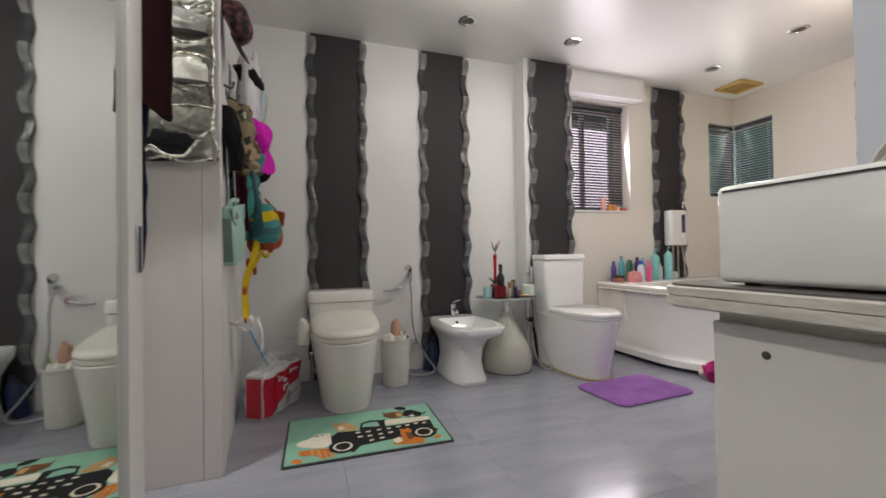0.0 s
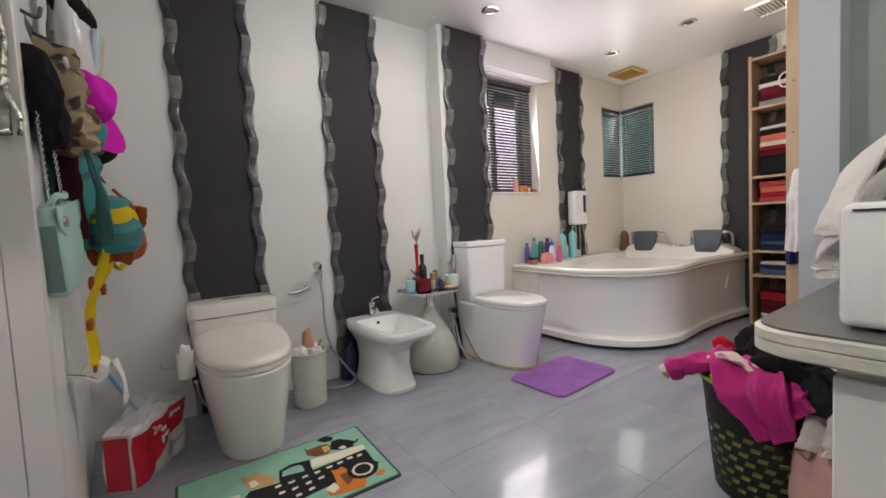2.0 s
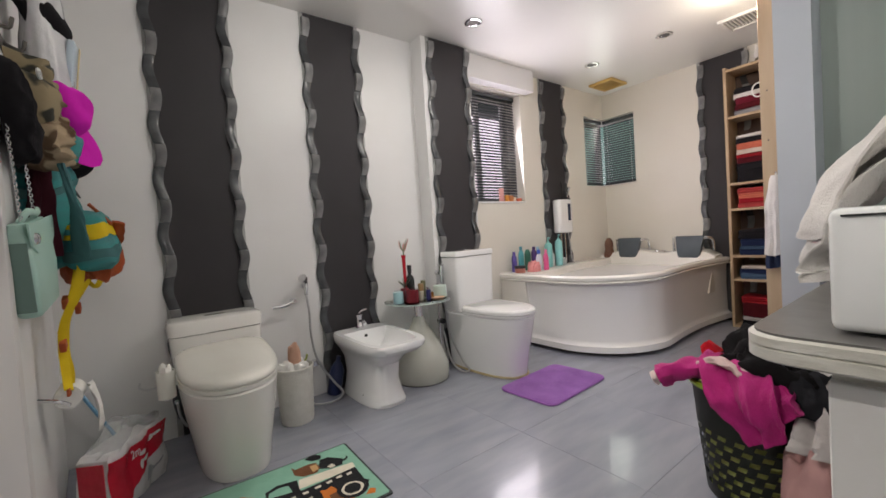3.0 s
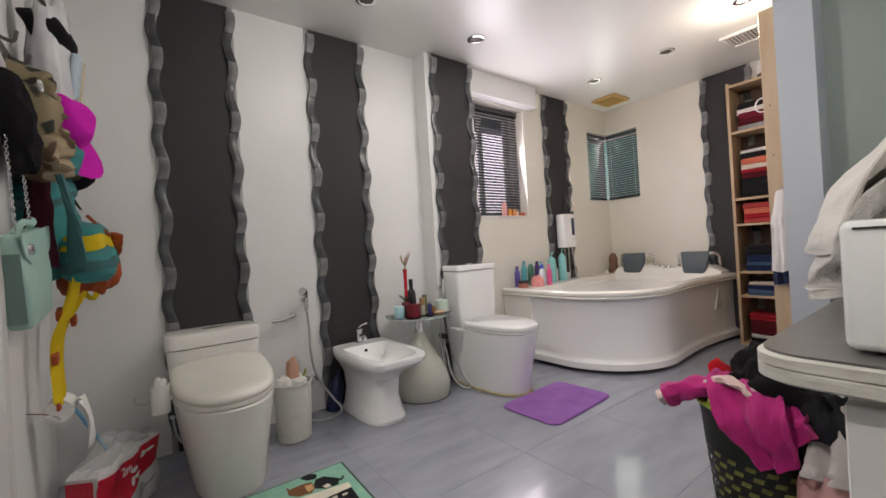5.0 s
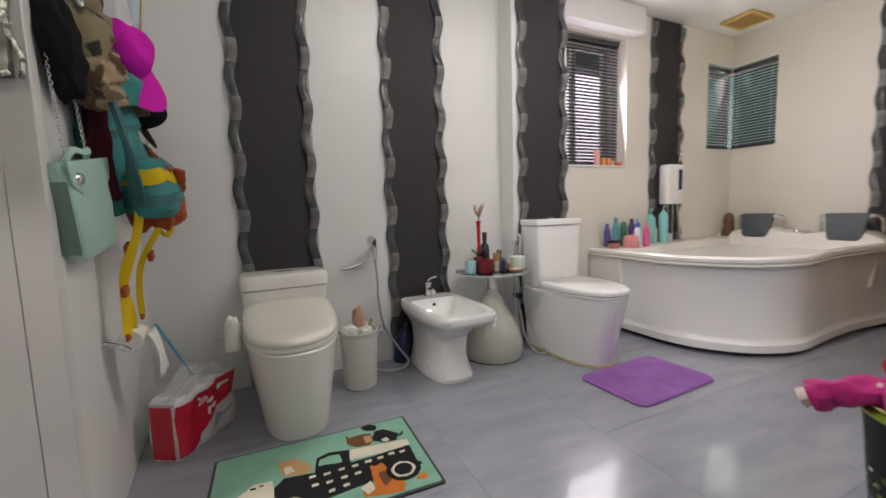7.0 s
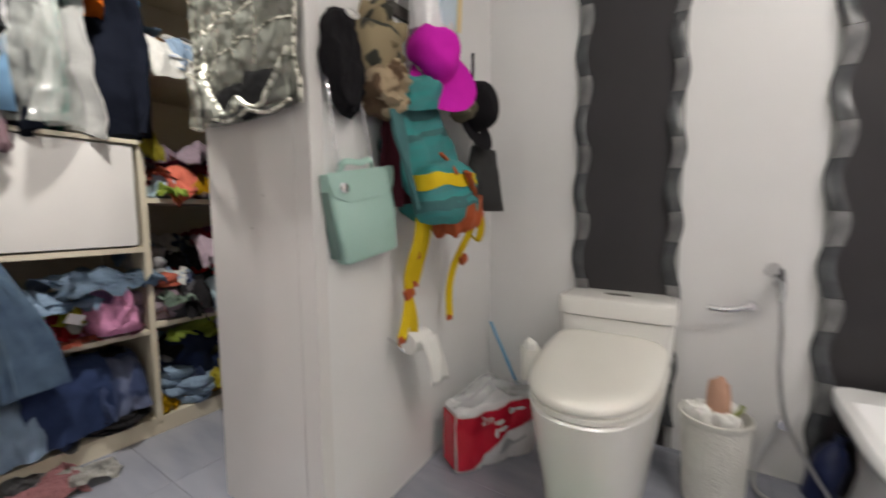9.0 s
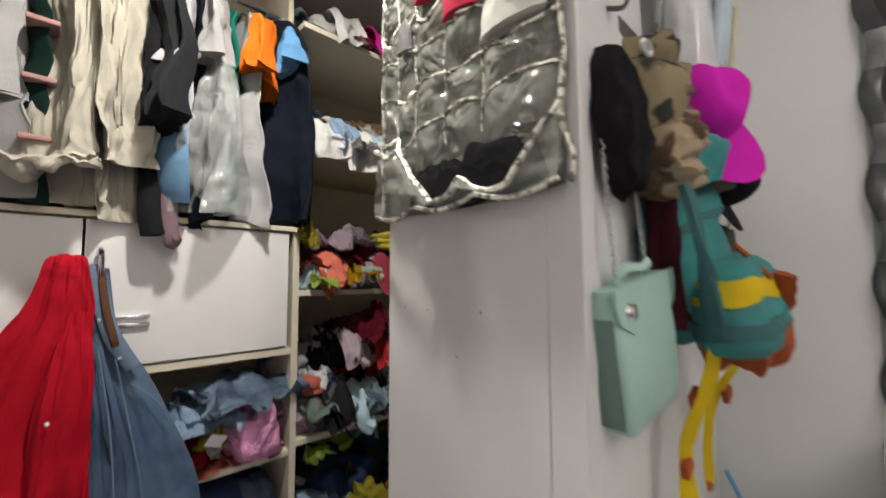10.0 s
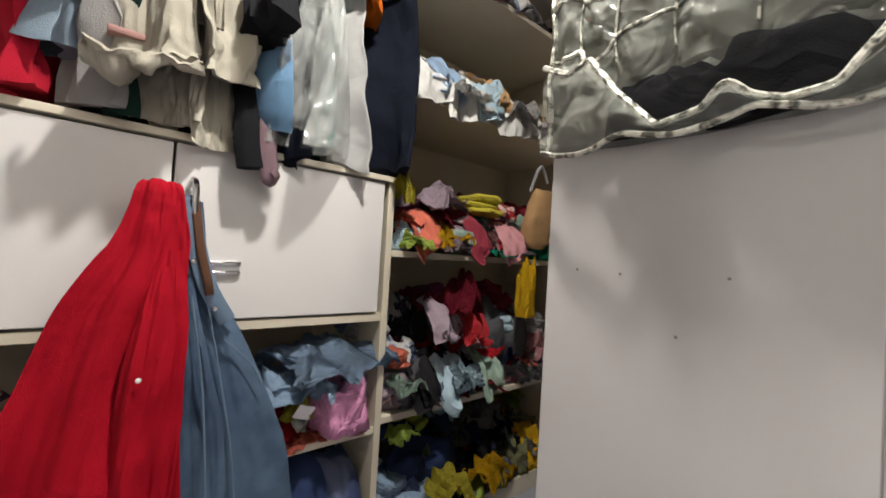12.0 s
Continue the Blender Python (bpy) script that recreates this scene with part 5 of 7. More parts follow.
# ---- laundry basket and laundry ----
BK = material("dark_green_basket_plastic", (0.035, 0.04, 0.028), 0.4)
LIME = plastic("lime_plastic", (0.35, 0.50, 0.04), 0.35)
bx, by = 1.575, 1.10
bs = thing("laundry_basket", (bx, by, 0), "dark perforated laundry basket with lime rim, overfull", "laundry basket")
bot, top_r, bh = 0.165, 0.205, 0.40
N = 44


def perforated_wall(rows=8, slots=22, z0=0.03, z1=0.245):
    """Basket wall with staggered leaning slots cut through it."""
    bm = bmesh.new()
    cols = slots * 4
    zs = [0.0, z0]
    for k in range(rows):
        a = z0 + (z1 - z0) * k / rows
        zs += [a + (z1 - z0) / rows * 0.42, a + (z1 - z0) / rows]
    zs.append(bh)
    grid = []
    for z in zs:
        r = bot + (top_r - bot) * z / bh
        grid.append([bm.verts.new((r * math.cos(a), r * math.sin(a), z)) for a in [2 * math.pi * i / cols + 1.6 * z for i in range(cols)]])
    for j in range(len(zs) - 1):
        slot_row = 0 < j < len(zs) - 2 and j % 2 == 0
        for i in range(cols):
            if slot_row and (i + j) % 4 < 3 and (i + j) % 4 > 0:
                continue
            bm.faces.new((grid[j][i], grid[j][(i + 1) % cols], grid[j + 1][(i + 1) % cols], grid[j + 1][i]))
    bmesh.ops.solidify(bm, geom=bm.faces[:], thickness=0.004)
    return bm


part("perforated_wall", perforated_wall(), BK, bs)
part("rim", lathe([(top_r - 0.008, bh - 0.004), (top_r + 0.012, bh - 0.006), (top_r + 0.014, bh + 0.004), (top_r + 0.004, bh + 0.010), (top_r - 0.008, bh + 0.006)], N, cap0=False, cap1=False), LIME, bs, "lime green rim")
part("floor_disc", lathe([(bot, 0.0), (bot, 0.008), (0.001, 0.008)], N), BK, bs)
# solid core that stands for the basket's lime inner face behind the slots
part("liner", lathe([(bot - 0.012, 0.01), (top_r - 0.025, bh - 0.03)], 30, cap0=True, cap1=True), fabric("lime_basket_inside", (0.72, 0.76, 0.26), (0.20, 0.16, 0.06), scale=5), bs, "lime basket inside seen through the slots")
MAGENTA = material("magenta_fleece", (0.50, 0.015, 0.20), 0.95, second=(0.36, 0.01, 0.13), scale=16, amount=0.7, bump=0.9, bump_scale=300, sheen=0.08)
BLACKF, REDF, WHITEF, PINKF = fabric("black_fleece", (0.012, 0.011, 0.012)), fabric("red_laundry", (0.50, 0.012, 0.02)), fabric("white_laundry", (0.66, 0.62, 0.60)), fabric("pink_laundry", (0.62, 0.36, 0.34))


def cloth(name, bm, at, mt, label, category="clothes", group="", turn=0, tilt=(0, 0)):
    o = link(name, bm, mt, None, label, True, "", category, group)
    o.matrix_basis = pose(*at, tilt[0], tilt[1], turn)
    return o


LD = "laundry in the basket"
cloth("laundry", lump(0.38, 0.38, 0.17, 70, 0.8, 40), (bx + 0.04, by - 0.05, bh - 0.02), BLACKF, "black fleece on the heap of laundry", "laundry", LD, 20)
cloth("laundry", lump(0.28, 0.24, 0.15, 170, 0.9, 40), (bx - 0.06, by - 0.08, bh - 0.01), BLACKF, "black fleece folded over the heap", "laundry", LD, 70)
cloth("laundry", lump(0.20, 0.16, 0.11, 172, 0.8, 36), (bx - 0.12, by - 0.14, bh - 0.01), fabric("charcoal_fleece", (0.022, 0.022, 0.026)), "charcoal fleece sleeve on the heap", "laundry", LD, 30)
cloth("laundry", sheet_cloth([(bx + 0.16, by + 0.08, bh - 0.03), (bx + 0.09, by + 0.07, bh + 0.05), (bx + 0.0, by + 0.04, bh + 0.075), (bx - 0.06, by + 0.03, bh + 0.05)], 0.24, 71, 0.022, 2.2, 0.02, (0, 1, 0)), (0, 0, 0), REDF, "red cloth on the heap of laundry", "laundry", LD)
fl_ = thing("laundry", (bx, by, bh), "magenta fleece spilling over the basket rim", "laundry", LD)
part("body", sheet_cloth([(0.02, 0.06, 0.05), (-0.08, 0.05, 0.07), (-0.17, 0.02, 0.06), (-0.232, -0.02, 0.01), (-0.228, -0.05, -0.06), (-0.225, -0.075, -0.11)], 0.17, 72, 0.016, 1.6, 0.026, (0.25, 1, 0), widths=(1, 1, 1.1, 1.0, 0.85, 0.6)), MAGENTA, fl_)
part("sleeve", soft_tube([(-0.06, 0.05, 0.035), (-0.12, 0.13, 0.045), (-0.165, 0.20, 0.032), (-0.19, 0.25, 0.008)], 0.060, 73, 0.62, 0.25), MAGENTA, fl_)
part("cuff_lining", soft_tube([(-0.188, 0.246, 0.009), (-0.196, 0.264, -0.002)], 0.050, 75, 0.5, 0.15), fabric("cream_lining", (0.68, 0.56, 0.52)), fl_, "pale cuff lining")
part("lining", soft_tube([(-0.15, 0.13, 0.07), (-0.15, 0.075, 0.088), (-0.165, 0.02, 0.082), (-0.185, -0.025, 0.055)], 0.024, 74, 0.6, 0.4), fabric("pale_pink_lining", (0.70, 0.52, 0.50)), fl_, "pale pink lining")
part("tail", sheet_cloth([(-0.13, -0.03, 0.06), (-0.17, -0.07, 0.045), (-0.21, -0.10, 0.01), (-0.215, -0.13, -0.02)], 0.11, 76, 0.012, 1.4, 0.022, (0.4, 1, 0)), MAGENTA, fl_)
cloth("laundry", sheet_cloth([(bx - 0.02, by - 0.16, bh + 0.12), (bx - 0.11, by - 0.185, bh + 0.085), (bx - 0.19, by - 0.195, bh + 0.0), (bx - 0.235, by - 0.195, bh - 0.06), (bx - 0.25, by - 0.195, bh - 0.10)], 0.12, 77, 0.018, 2.0, 0.014, (0.4, 1, 0)), (0, 0, 0), WHITEF, "white cloth hanging over the basket", "laundry", LD)
cloth("laundry", lump(0.17, 0.20, 0.31, 78, 0.45, 36), (bx - 0.185, by - 0.19, 0.0), PINKF, "pink cloth bulging beside the basket", "laundry", LD, 0)

# towels
TOWEL = material("white_towel", (0.74, 0.71, 0.68), 0.95, second=(0.66, 0.62, 0.59), scale=9, amount=0.6, bump=0.9, bump_scale=260, crease=0.01, crease_scale=5)
cloth("towel", lump(0.42, 0.30, 0.36, 381, 0.5), (1.50, 0.60, 0.8065), TOWEL, "heaped white towel on the worktop", "towel", "", 10)
cloth("towel", sheet_cloth([(1.44, 0.48, 1.17), (1.43, 0.62, 1.225), (1.42, 0.75, 1.18), (1.40, 0.835, 1.08), (1.385, 0.885, 0.97), (1.38, 0.895, 0.90)], 0.34, 3, 0.022, 1.6, 0.022), (0, 0, 0), TOWEL, "white bath towel slung over the heap, end hanging", "towel")
cloth("towel", sheet_cloth([(1.36, 0.62, 1.10), (1.34, 0.74, 1.075), (1.32, 0.83, 0.99), (1.32, 0.878, 0.90), (1.33, 0.888, 0.84), (1.33, 0.885, 0.80)], 0.30, 9, 0.022, 2.0, 0.016), (0, 0, 0), TOWEL, "thin white towel falling over the worktop edge", "towel")
rb = thing("hanging_towel", (2.955, 1.35, 1.20), "white towel hanging on the wardrobe side above navy cloth", "towel")
part("hook", tube([(0.05, 0, 0.0), (0.01, 0, -0.005), (-0.005, 0, 0.02)], 0.006, 8), CHROME, rb)
part("towel", place(drape(0.05, 0.13, 0.48, 0.07, 82, 2, 0.012), pose(0, 0, 0, 0, 0, 90)), TOWEL, rb)
part("navy_cloth", place(drape(0.05, 0.10, 0.50, 0.04, 83, 2, 0.010), pose(0.02, 0.02, -0.06, 0, 0, 90)), fabric("navy_towel", (0.03, 0.04, 0.08)), rb, "navy cloth")


# folded clothes on the pine shelves
def folded(w, d, h, seed):
    rng = random.Random(seed)
    rings = []
    for k in range(13):
        z = k / 12
        s = 0.97 + 0.035 * abs(math.sin(z * math.pi * 2.5 + seed)) - (0.05 if k in (0, 12) else 0)
        ring = []
        for x, y in rounded_rect(d, w, 0.03, 5):
            n = noise.noise(Vector((x * 9, y * 11, seed + z * 1.6)))
            ring.append(Vector((x * s + 0.012 * noise.noise(Vector((y * 18, z * 4, seed))), y * s + 0.01 * n, max(0.0, h * z * (1 + 0.3 * noise.noise(Vector((x * 5, y * 8, seed * 1.3)))) + 0.006 * n * z))))
        rings.append(ring)
    return loft(bmesh.new(), rings)


FC = {n: fabric("shelf_" + n, c) for n, c in dict(white=(0.70, 0.68, 0.66), maroon=(0.15, 0.015, 0.03), grey=(0.30, 0.29, 0.30), coral=(0.60, 0.17, 0.11), cream=(0.66, 0.58, 0.50), red=(0.36, 0.02, 0.03), black=(0.016, 0.015, 0.018), navy=(0.02, 0.03, 0.08), denim=(0.07, 0.12, 0.20), brick=(0.42, 0.06, 0.06), wine=(0.10, 0.012, 0.018)).items()}
stacks = {1: [("black", 0.05), ("white", 0.03), ("wine", 0.12), ("red", 0.05)], 2: [("denim", 0.05), ("navy", 0.04), ("cream", 0.02)], 3: [("navy", 0.05), ("denim", 0.03), ("navy", 0.06), ("black", 0.08)],
          4: [("brick", 0.04), ("red", 0.04), ("coral", 0.04), ("brick", 0.05)], 5: [("black", 0.10), ("black", 0.06), ("wine", 0.05), ("red", 0.03), ("cream", 0.04), ("coral", 0.05), ("black", 0.05), ("white", 0.03)], 6: [("grey", 0.04), ("wine", 0.05), ("maroon", 0.05), ("white", 0.04), ("black", 0.05)]}
for lvl, st in stacks.items():
    for col, yc in enumerate((1.74, 1.47)):
        z = SHELF_Z[lvl - 1] + 0.001 if lvl != 1 else SHELF_Z[0] + 0.001
        for k, (n, h) in enumerate(st):
            o = link("folded_clothes", folded(0.25 - 0.01 * (k % 3), 0.20, h, lvl * 10 + k + col * 5), FC[n], None, "folded %s clothes on the pine shelf" % n, True, "", "folded clothes", "folded clothes on the shelves")
            o.matrix_basis = pose(4.115 - 0.006 * (k % 3), yc, z, 0, 0, 3 * ((k * 7 + lvl) % 3 - 1))
            z += h * 0.97
cloth("cloth", lump(0.30, 0.20, 0.14, 95, 0.6), (4.10, 1.62, 2.241), TOWEL, "white cloth heaped on top of the shelf unit", "cloth", "", 0)
rg = thing("white_ring", (3.985, 1.68, 1.98), "white plastic ring hanging at the shelf front", "ring")
part("ring", tube([(0, 0.04 * math.cos(a), 0.055 * math.sin(a)) for a in [2 * math.pi * k / 20 for k in range(21)]], 0.006, 8, steps=1), CERAMIC_COOL, rg)

# ---- toilet roll pack, broom ----
tpk = thing("toilet_roll_pack", (-0.205, 2.755, 0), "red and clear plastic pack of toilet rolls", "toilet roll pack", turn=59)
RED_FILM = material("red_plastic_film", (0.55, 0.012, 0.035), 0.2, second=(0.42, 0.008, 0.025), scale=8, amount=0.6, bump=0.9, bump_scale=34)
CLEAR_FILM = material("pale_plastic_film", (0.62, 0.62, 0.63), 0.2, second=(0.48, 0.48, 0.50), scale=9, amount=0.8, bump=1.0, bump_scale=30)
PRINT_WHITE = plastic("print_white", (0.72, 0.70, 0.72))
PK_W, PK_D, PK_H = 0.36, 0.105, 0.245


def pack_front(u, z):
    """Depth of the pack's front over its width: three roll bulges and film creases."""
    return -0.5 * PK_D - 0.012 * abs(math.sin(3 * math.pi * (u + 0.5))) - 0.006 * math.sin(2.6 * math.pi * z / PK_H) + 0.006 * noise.noise(Vector((u * 11, z * 26, 3)))


def pack_shell():
    rings = []
    for k in range(17):
        z = PK_H * k / 16
        s = 0.97 + 0.03 * math.sin(math.pi * k / 16) - (0.10 if k == 16 else 0)
        ring = [Vector((PK_W * s * u, pack_front(u, z) * s, z)) for u in [-0.5 + i / 30 for i in range(31)]]
        ring += [Vector((PK_W * s * u, 0.5 * PK_D * s + 0.006 * noise.noise(Vector((u * 9, z * 20, 8))), z)) for u in [0.5 - i / 30 for i in range(31)]]
        rings.append(ring)
    return loft(bmesh.new(), rings)


def pack_patch(low, high, proud, u0=-0.5, u1=0.5, n=40, rows=10):
    """A printed area on the pack's front between two height lines."""
    rings = []
    for j in range(rows + 1):
        v = j / rows
        rings.append([Vector((PK_W * 0.985 * u, pack_front(u, low(u) + (high(u) - low(u)) * v) - proud, low(u) + (high(u) - low(u)) * v)) for u in [u0 + (u1 - u0) * i / n for i in range(n + 1)]])
    return loft(bmesh.new(), rings, closed=False)


part("roll_wrap", pack_shell(), plastic("filmed_white_rolls", (0.66, 0.65, 0.66), 0.2), tpk, "clear film over white rolls")
part("red_print", pack_patch(lambda u: 0.012 + max(0.0, 0.13 * math.tanh(2.2 * (u + 0.30))), lambda u: 0.226 + 0.012 * math.sin(5 * u), 0.003), RED_FILM, tpk, "glossy red printed film")
part("red_side", place(new_box((-0.002, -0.045, 0.012), (0.002, 0.045, 0.22), 0.001, 1), pose(-0.5 * PK_W - 0.002, 0, 0)), RED_FILM, tpk, "glossy red printed film")
for k, (u, z, w, h) in enumerate(((0.02, 0.165, 0.045, 0.012), (0.07, 0.135, 0.05, 0.010), (-0.02, 0.125, 0.018, 0.022), (0.26, 0.205, 0.05, 0.008), (0.17, 0.20, 0.028, 0.016))):
    part("printed_mark", pack_patch(lambda x, z=z, h=h, w=w, u=u: z - h * (0.3 + 0.7 * math.cos(2.6 * (x - u) / (w / PK_W))), lambda x, z=z, h=h, w=w, u=u: z + h * (0.25 + 0.5 * math.cos(2.9 * (x - u) / (w / PK_W))), 0.005, u - 0.5 * w / PK_W, u + 0.5 * w / PK_W, 10, 3), PRINT_WHITE, tpk, "white printed mark")
part("grey_print", pack_patch(lambda u: 0.05 + 0.12 * (u - 0.1), lambda u: 0.058 + 0.12 * (u - 0.1) + 0.03 * max(0, math.sin(16 * u)), 0.004, 0.0, 0.36, 26, 3), plastic("grey_film_print", (0.30, 0.30, 0.33)), tpk, "grey printed line")
cv = bpy.data.curves.new("pack_lettering", "FONT")
cv.body, cv.size, cv.extrude, cv.align_x = "2m", 0.045, 0.0006, "CENTER"
cv.materials.append(PRINT_WHITE)
lt = new("lettering", cv)
lt.parent = tpk
lt.matrix_basis = pose(-0.055, -0.5 * PK_D - 0.026, 0.178, 84, 0, 0)
VEIL = material("clear_loose_film", (0.72, 0.73, 0.74), 0.12, second=(0.6, 0.61, 0.62), scale=9, amount=0.6, bump=1.0, bump_scale=26)
VEIL.node_tree.nodes["Principled BSDF"].inputs["Alpha"].default_value = 0.22
part("loose_film", sheet_cloth([(-0.16, 0.0, 0.225), (-0.09, -0.02, 0.275), (0.0, 0.0, 0.30), (0.09, -0.01, 0.27), (0.165, 0.0, 0.235)], 0.11, 7, 0.02, 2.0, 0.003, (0, 1, 0)), VEIL, tpk, "loose clear film")

br = thing("broom_handle", (-0.345, 3.11, 0), "thin blue broom handle leaning in the corner", "broom")
part("handle", tube([(0.13, 0.055, 0.02), (-0.05, 0.02, 0.43)], 0.008, 8, steps=1), plastic("sky_blue_plastic", (0.18, 0.40, 0.60)), br)
part("head", new_box((0.08, 0.02, 0.0), (0.19, 0.09, 0.05), 0.01), plastic("sky_blue_plastic", (0.18, 0.40, 0.60)), br)

# ---- bags and caps on the wall ----
def bag_x(y):
    return BAG0[0] + (BAG1[0] - BAG0[0]) * (y - 2.05) / 1.15


def cap_mesh(r, h, brim, seed, slump=0.25):
    """A cap with a soft crown, its opening at z = 0 and the brim towards -y; returns crown and brim."""
    rings = []
    for k in range(9):
        a = k / 8 * math.pi / 2
        ring = []
        for p in oval(0, 0, h * math.sin(a) ** 0.9, r * math.cos(a) ** 0.55 + 0.002, r * 1.12 * math.cos(a) ** 0.55 + 0.002, 2.1, 30):
            n = noise.noise(p * 14 + Vector((seed, 0, 0)))
            g = slump / 0.25
            ring.append(p + Vector((n * 0.12 * r * g, n * 0.1 * r * g, slump * n * h * 0.5)))
        rings.append(ring)
    crown = loft(bmesh.new(), rings, cap0=False)
    bb = bmesh.new()
    top, low = [], []
    rows = []
    for j in range(5):
        u = j / 4
        row = []
        for i in range(13):
            a = math.pi + math.pi * i / 12
            rr = 1 + brim / r * u * math.sin(math.pi * i / 12) ** 0.6
            row.append(Vector((r * rr * math.cos(a), r * 1.12 * rr * math.sin(a), 0.004 + 0.25 * brim * u * (1 - 1.6 * math.cos(a) ** 2))))
        rows.append(row)
    for j in range(4):
        for i in range(12):
            a, b, c, d = rows[j][i], rows[j][i + 1], rows[j + 1][i + 1], rows[j + 1][i]
            for off, rev in ((0.0015, False), (-0.0015, True)):
                vs = [bb.verts.new(v + Vector((0, 0, off))) for v in ((a, b, c, d) if not rev else (d, c, b, a))]
                bb.faces.new(vs)
    bmesh.ops.remove_doubles(bb, verts=bb.verts[:], dist=0.0002)
    return crown, bb


def cap(name, at, r, h, brim, mt, label, turn, tilt, seed, brim_mt=None, category="cap", slump=0.25):
    o = thing(name, (0, 0, 0), label, category, "caps on the wall")
    o.matrix_basis = pose(*at) @ pose(0, 0, 0, 0, 0, turn) @ Matrix(((0, 0, 1), (1, 0, 0), (0, 1, 0))).to_4x4() @ pose(0, 0, 0, tilt[0], 0, tilt[1])
    crown, bb = cap_mesh(r, h, brim, seed, slump)
    c = part("crown", crown, mt, o)
    c.modifiers.new("thick", "SOLIDIFY").thickness = 0.003
    part("brim", bb, brim_mt or mt, o)
    return o


CAMO = material("camouflage_cloth", (0.24, 0.19, 0.11), 0.9, second=(0.022, 0.022, 0.015), scale=16, amount=1.0, bump=0.4, bump_scale=350, detail=1.5, edge=0.03)
CAMO_LIGHT = material("camouflage_light_cloth", (0.40, 0.31, 0.20), 0.9, second=(0.11, 0.065, 0.035), scale=18, amount=1.0, bump=0.4, bump_scale=350, detail=1.5, edge=0.03)
PINK_CAP = fabric("hot_pink_cloth", (0.60, 0.018, 0.42), (0.48, 0.012, 0.33), 0.85)
BLACK_CAP = fabric("black_cap_cloth", (0.013, 0.012, 0.014))
hk = thing("coat_hooks", (bag_x(2.45), 2.45, 1.62), "dark metal hook rail behind the hanging bags", "hook rail")
part("rail", new_box((0.0, -0.30, -0.02), (0.014, 0.30, 0.02), 0.003), NAIL, hk)
for yy in (-0.25, -0.1, 0.05, 0.2):
    part("hook", tube([(0.012, yy, 0.0), (0.05, yy, -0.015), (0.06, yy, 0.015)], 0.005, 6, steps=4), NAIL, hk)

cap("bucket_hat", (-0.335, 2.25, 1.415), 0.085, 0.085, 0.05, CAMO, "camouflage bucket hat hanging crumpled on the wall", 0, (10, 10), 3, CAMO_LIGHT, "hat")
cloth("camo_cap", lump(0.17, 0.15, 0.10, 111, 0.9), (-0.335, 2.275, 1.325), CAMO_LIGHT, "tan camouflage cap hanging below the hat", "hat", "caps on the wall", 0, (0, 86))
cloth("camo_cap", lump(0.19, 0.16, 0.085, 118, 0.9), (-0.34, 2.27, 1.455), CAMO, "crumpled camouflage sun hat on the wall", "hat", "caps on the wall", 0, (0, 84))
bcp = thing("cap", (-0.345, 2.15, 1.37), "black cap hanging flat against the wall", "cap", "caps on the wall")
part("crown", place(lump(0.27, 0.14, 0.06, 112, 0.5), pose(0, 0, 0, 0, 86, 0)), BLACK_CAP, bcp)
part("buckle", tube([(0.075, 0.02 * math.cos(a) - 0.02, 0.010 * math.sin(a) + 0.10) for a in [2 * math.pi * k / 14 for k in range(15)]], 0.004, 6, steps=1), plastic("pale_plastic", (0.7, 0.7, 0.68)), bcp, "pale plastic buckle")
cap("cap", (-0.285, 2.49, 1.475), 0.080, 0.085, 0.10, PINK_CAP, "hot pink cap with soft peak hanging down", -18, (-14, 26), 5, slump=0.45)
cap("cap", (-0.335, 2.83, 1.385), 0.088, 0.11, 0.07, BLACK_CAP, "black cap on the wall beside the rucksack", 5, (-15, 12), 8)
cloth("khaki_cap", lump(0.13, 0.10, 0.08, 125, 0.7), (-0.33, 2.70, 1.37), fabric("khaki_cloth", (0.16, 0.15, 0.10)), "small khaki cap tucked behind the pink cap", "cap", "caps on the wall", 0, (0, 80))
cap("cap", (-0.335, 2.17, 1.87), 0.08, 0.09, 0.07, material("dark_flowered_cloth", (0.014, 0.011, 0.014), 0.85, second=(0.30, 0.10, 0.12), scale=42, amount=0.55, detail=0.0), "black cap with small coloured flowers", 0, (-20, 5), 9)
cap("cap", (-0.33, 2.50, 1.75), 0.078, 0.10, 0.07, BLACK_CAP, "black cap hanging high on the wall", 10, (-25, 25), 10)
pb = thing("plastic_bag", (-0.295, 2.53, 1.55), "clear plastic bag with white and red packets", "plastic bag")
part("film", place(lump(0.22, 0.13, 0.34, 113, 0.5, 22, 14), pose(0, 0, 0, 0, 0, 90)), CLEAR_FILM, pb)
part("packet", place(new_box((-0.01, -0.05, 0), (0.01, 0.05, 0.15), 0.006), pose(0.05, 0.0, 0.02, 8, 8, 0)), plastic("pale_blue_packet", (0.55, 0.66, 0.74)), pb)
part("label_patch", place(new_box((0, -0.02, 0), (0.002, 0.02, 0.045)), pose(0.066, -0.01, 0.10, 8, 8, 0)), plastic("red_label", (0.6, 0.03, 0.06)), pb, "red label")
part("strip", place(new_box((0, -0.012, 0), (0.002, 0.012, 0.15)), pose(0.063, 0.045, 0.02, 8, 8, 0)), plastic("cream_strip", (0.72, 0.58, 0.30)), pb)

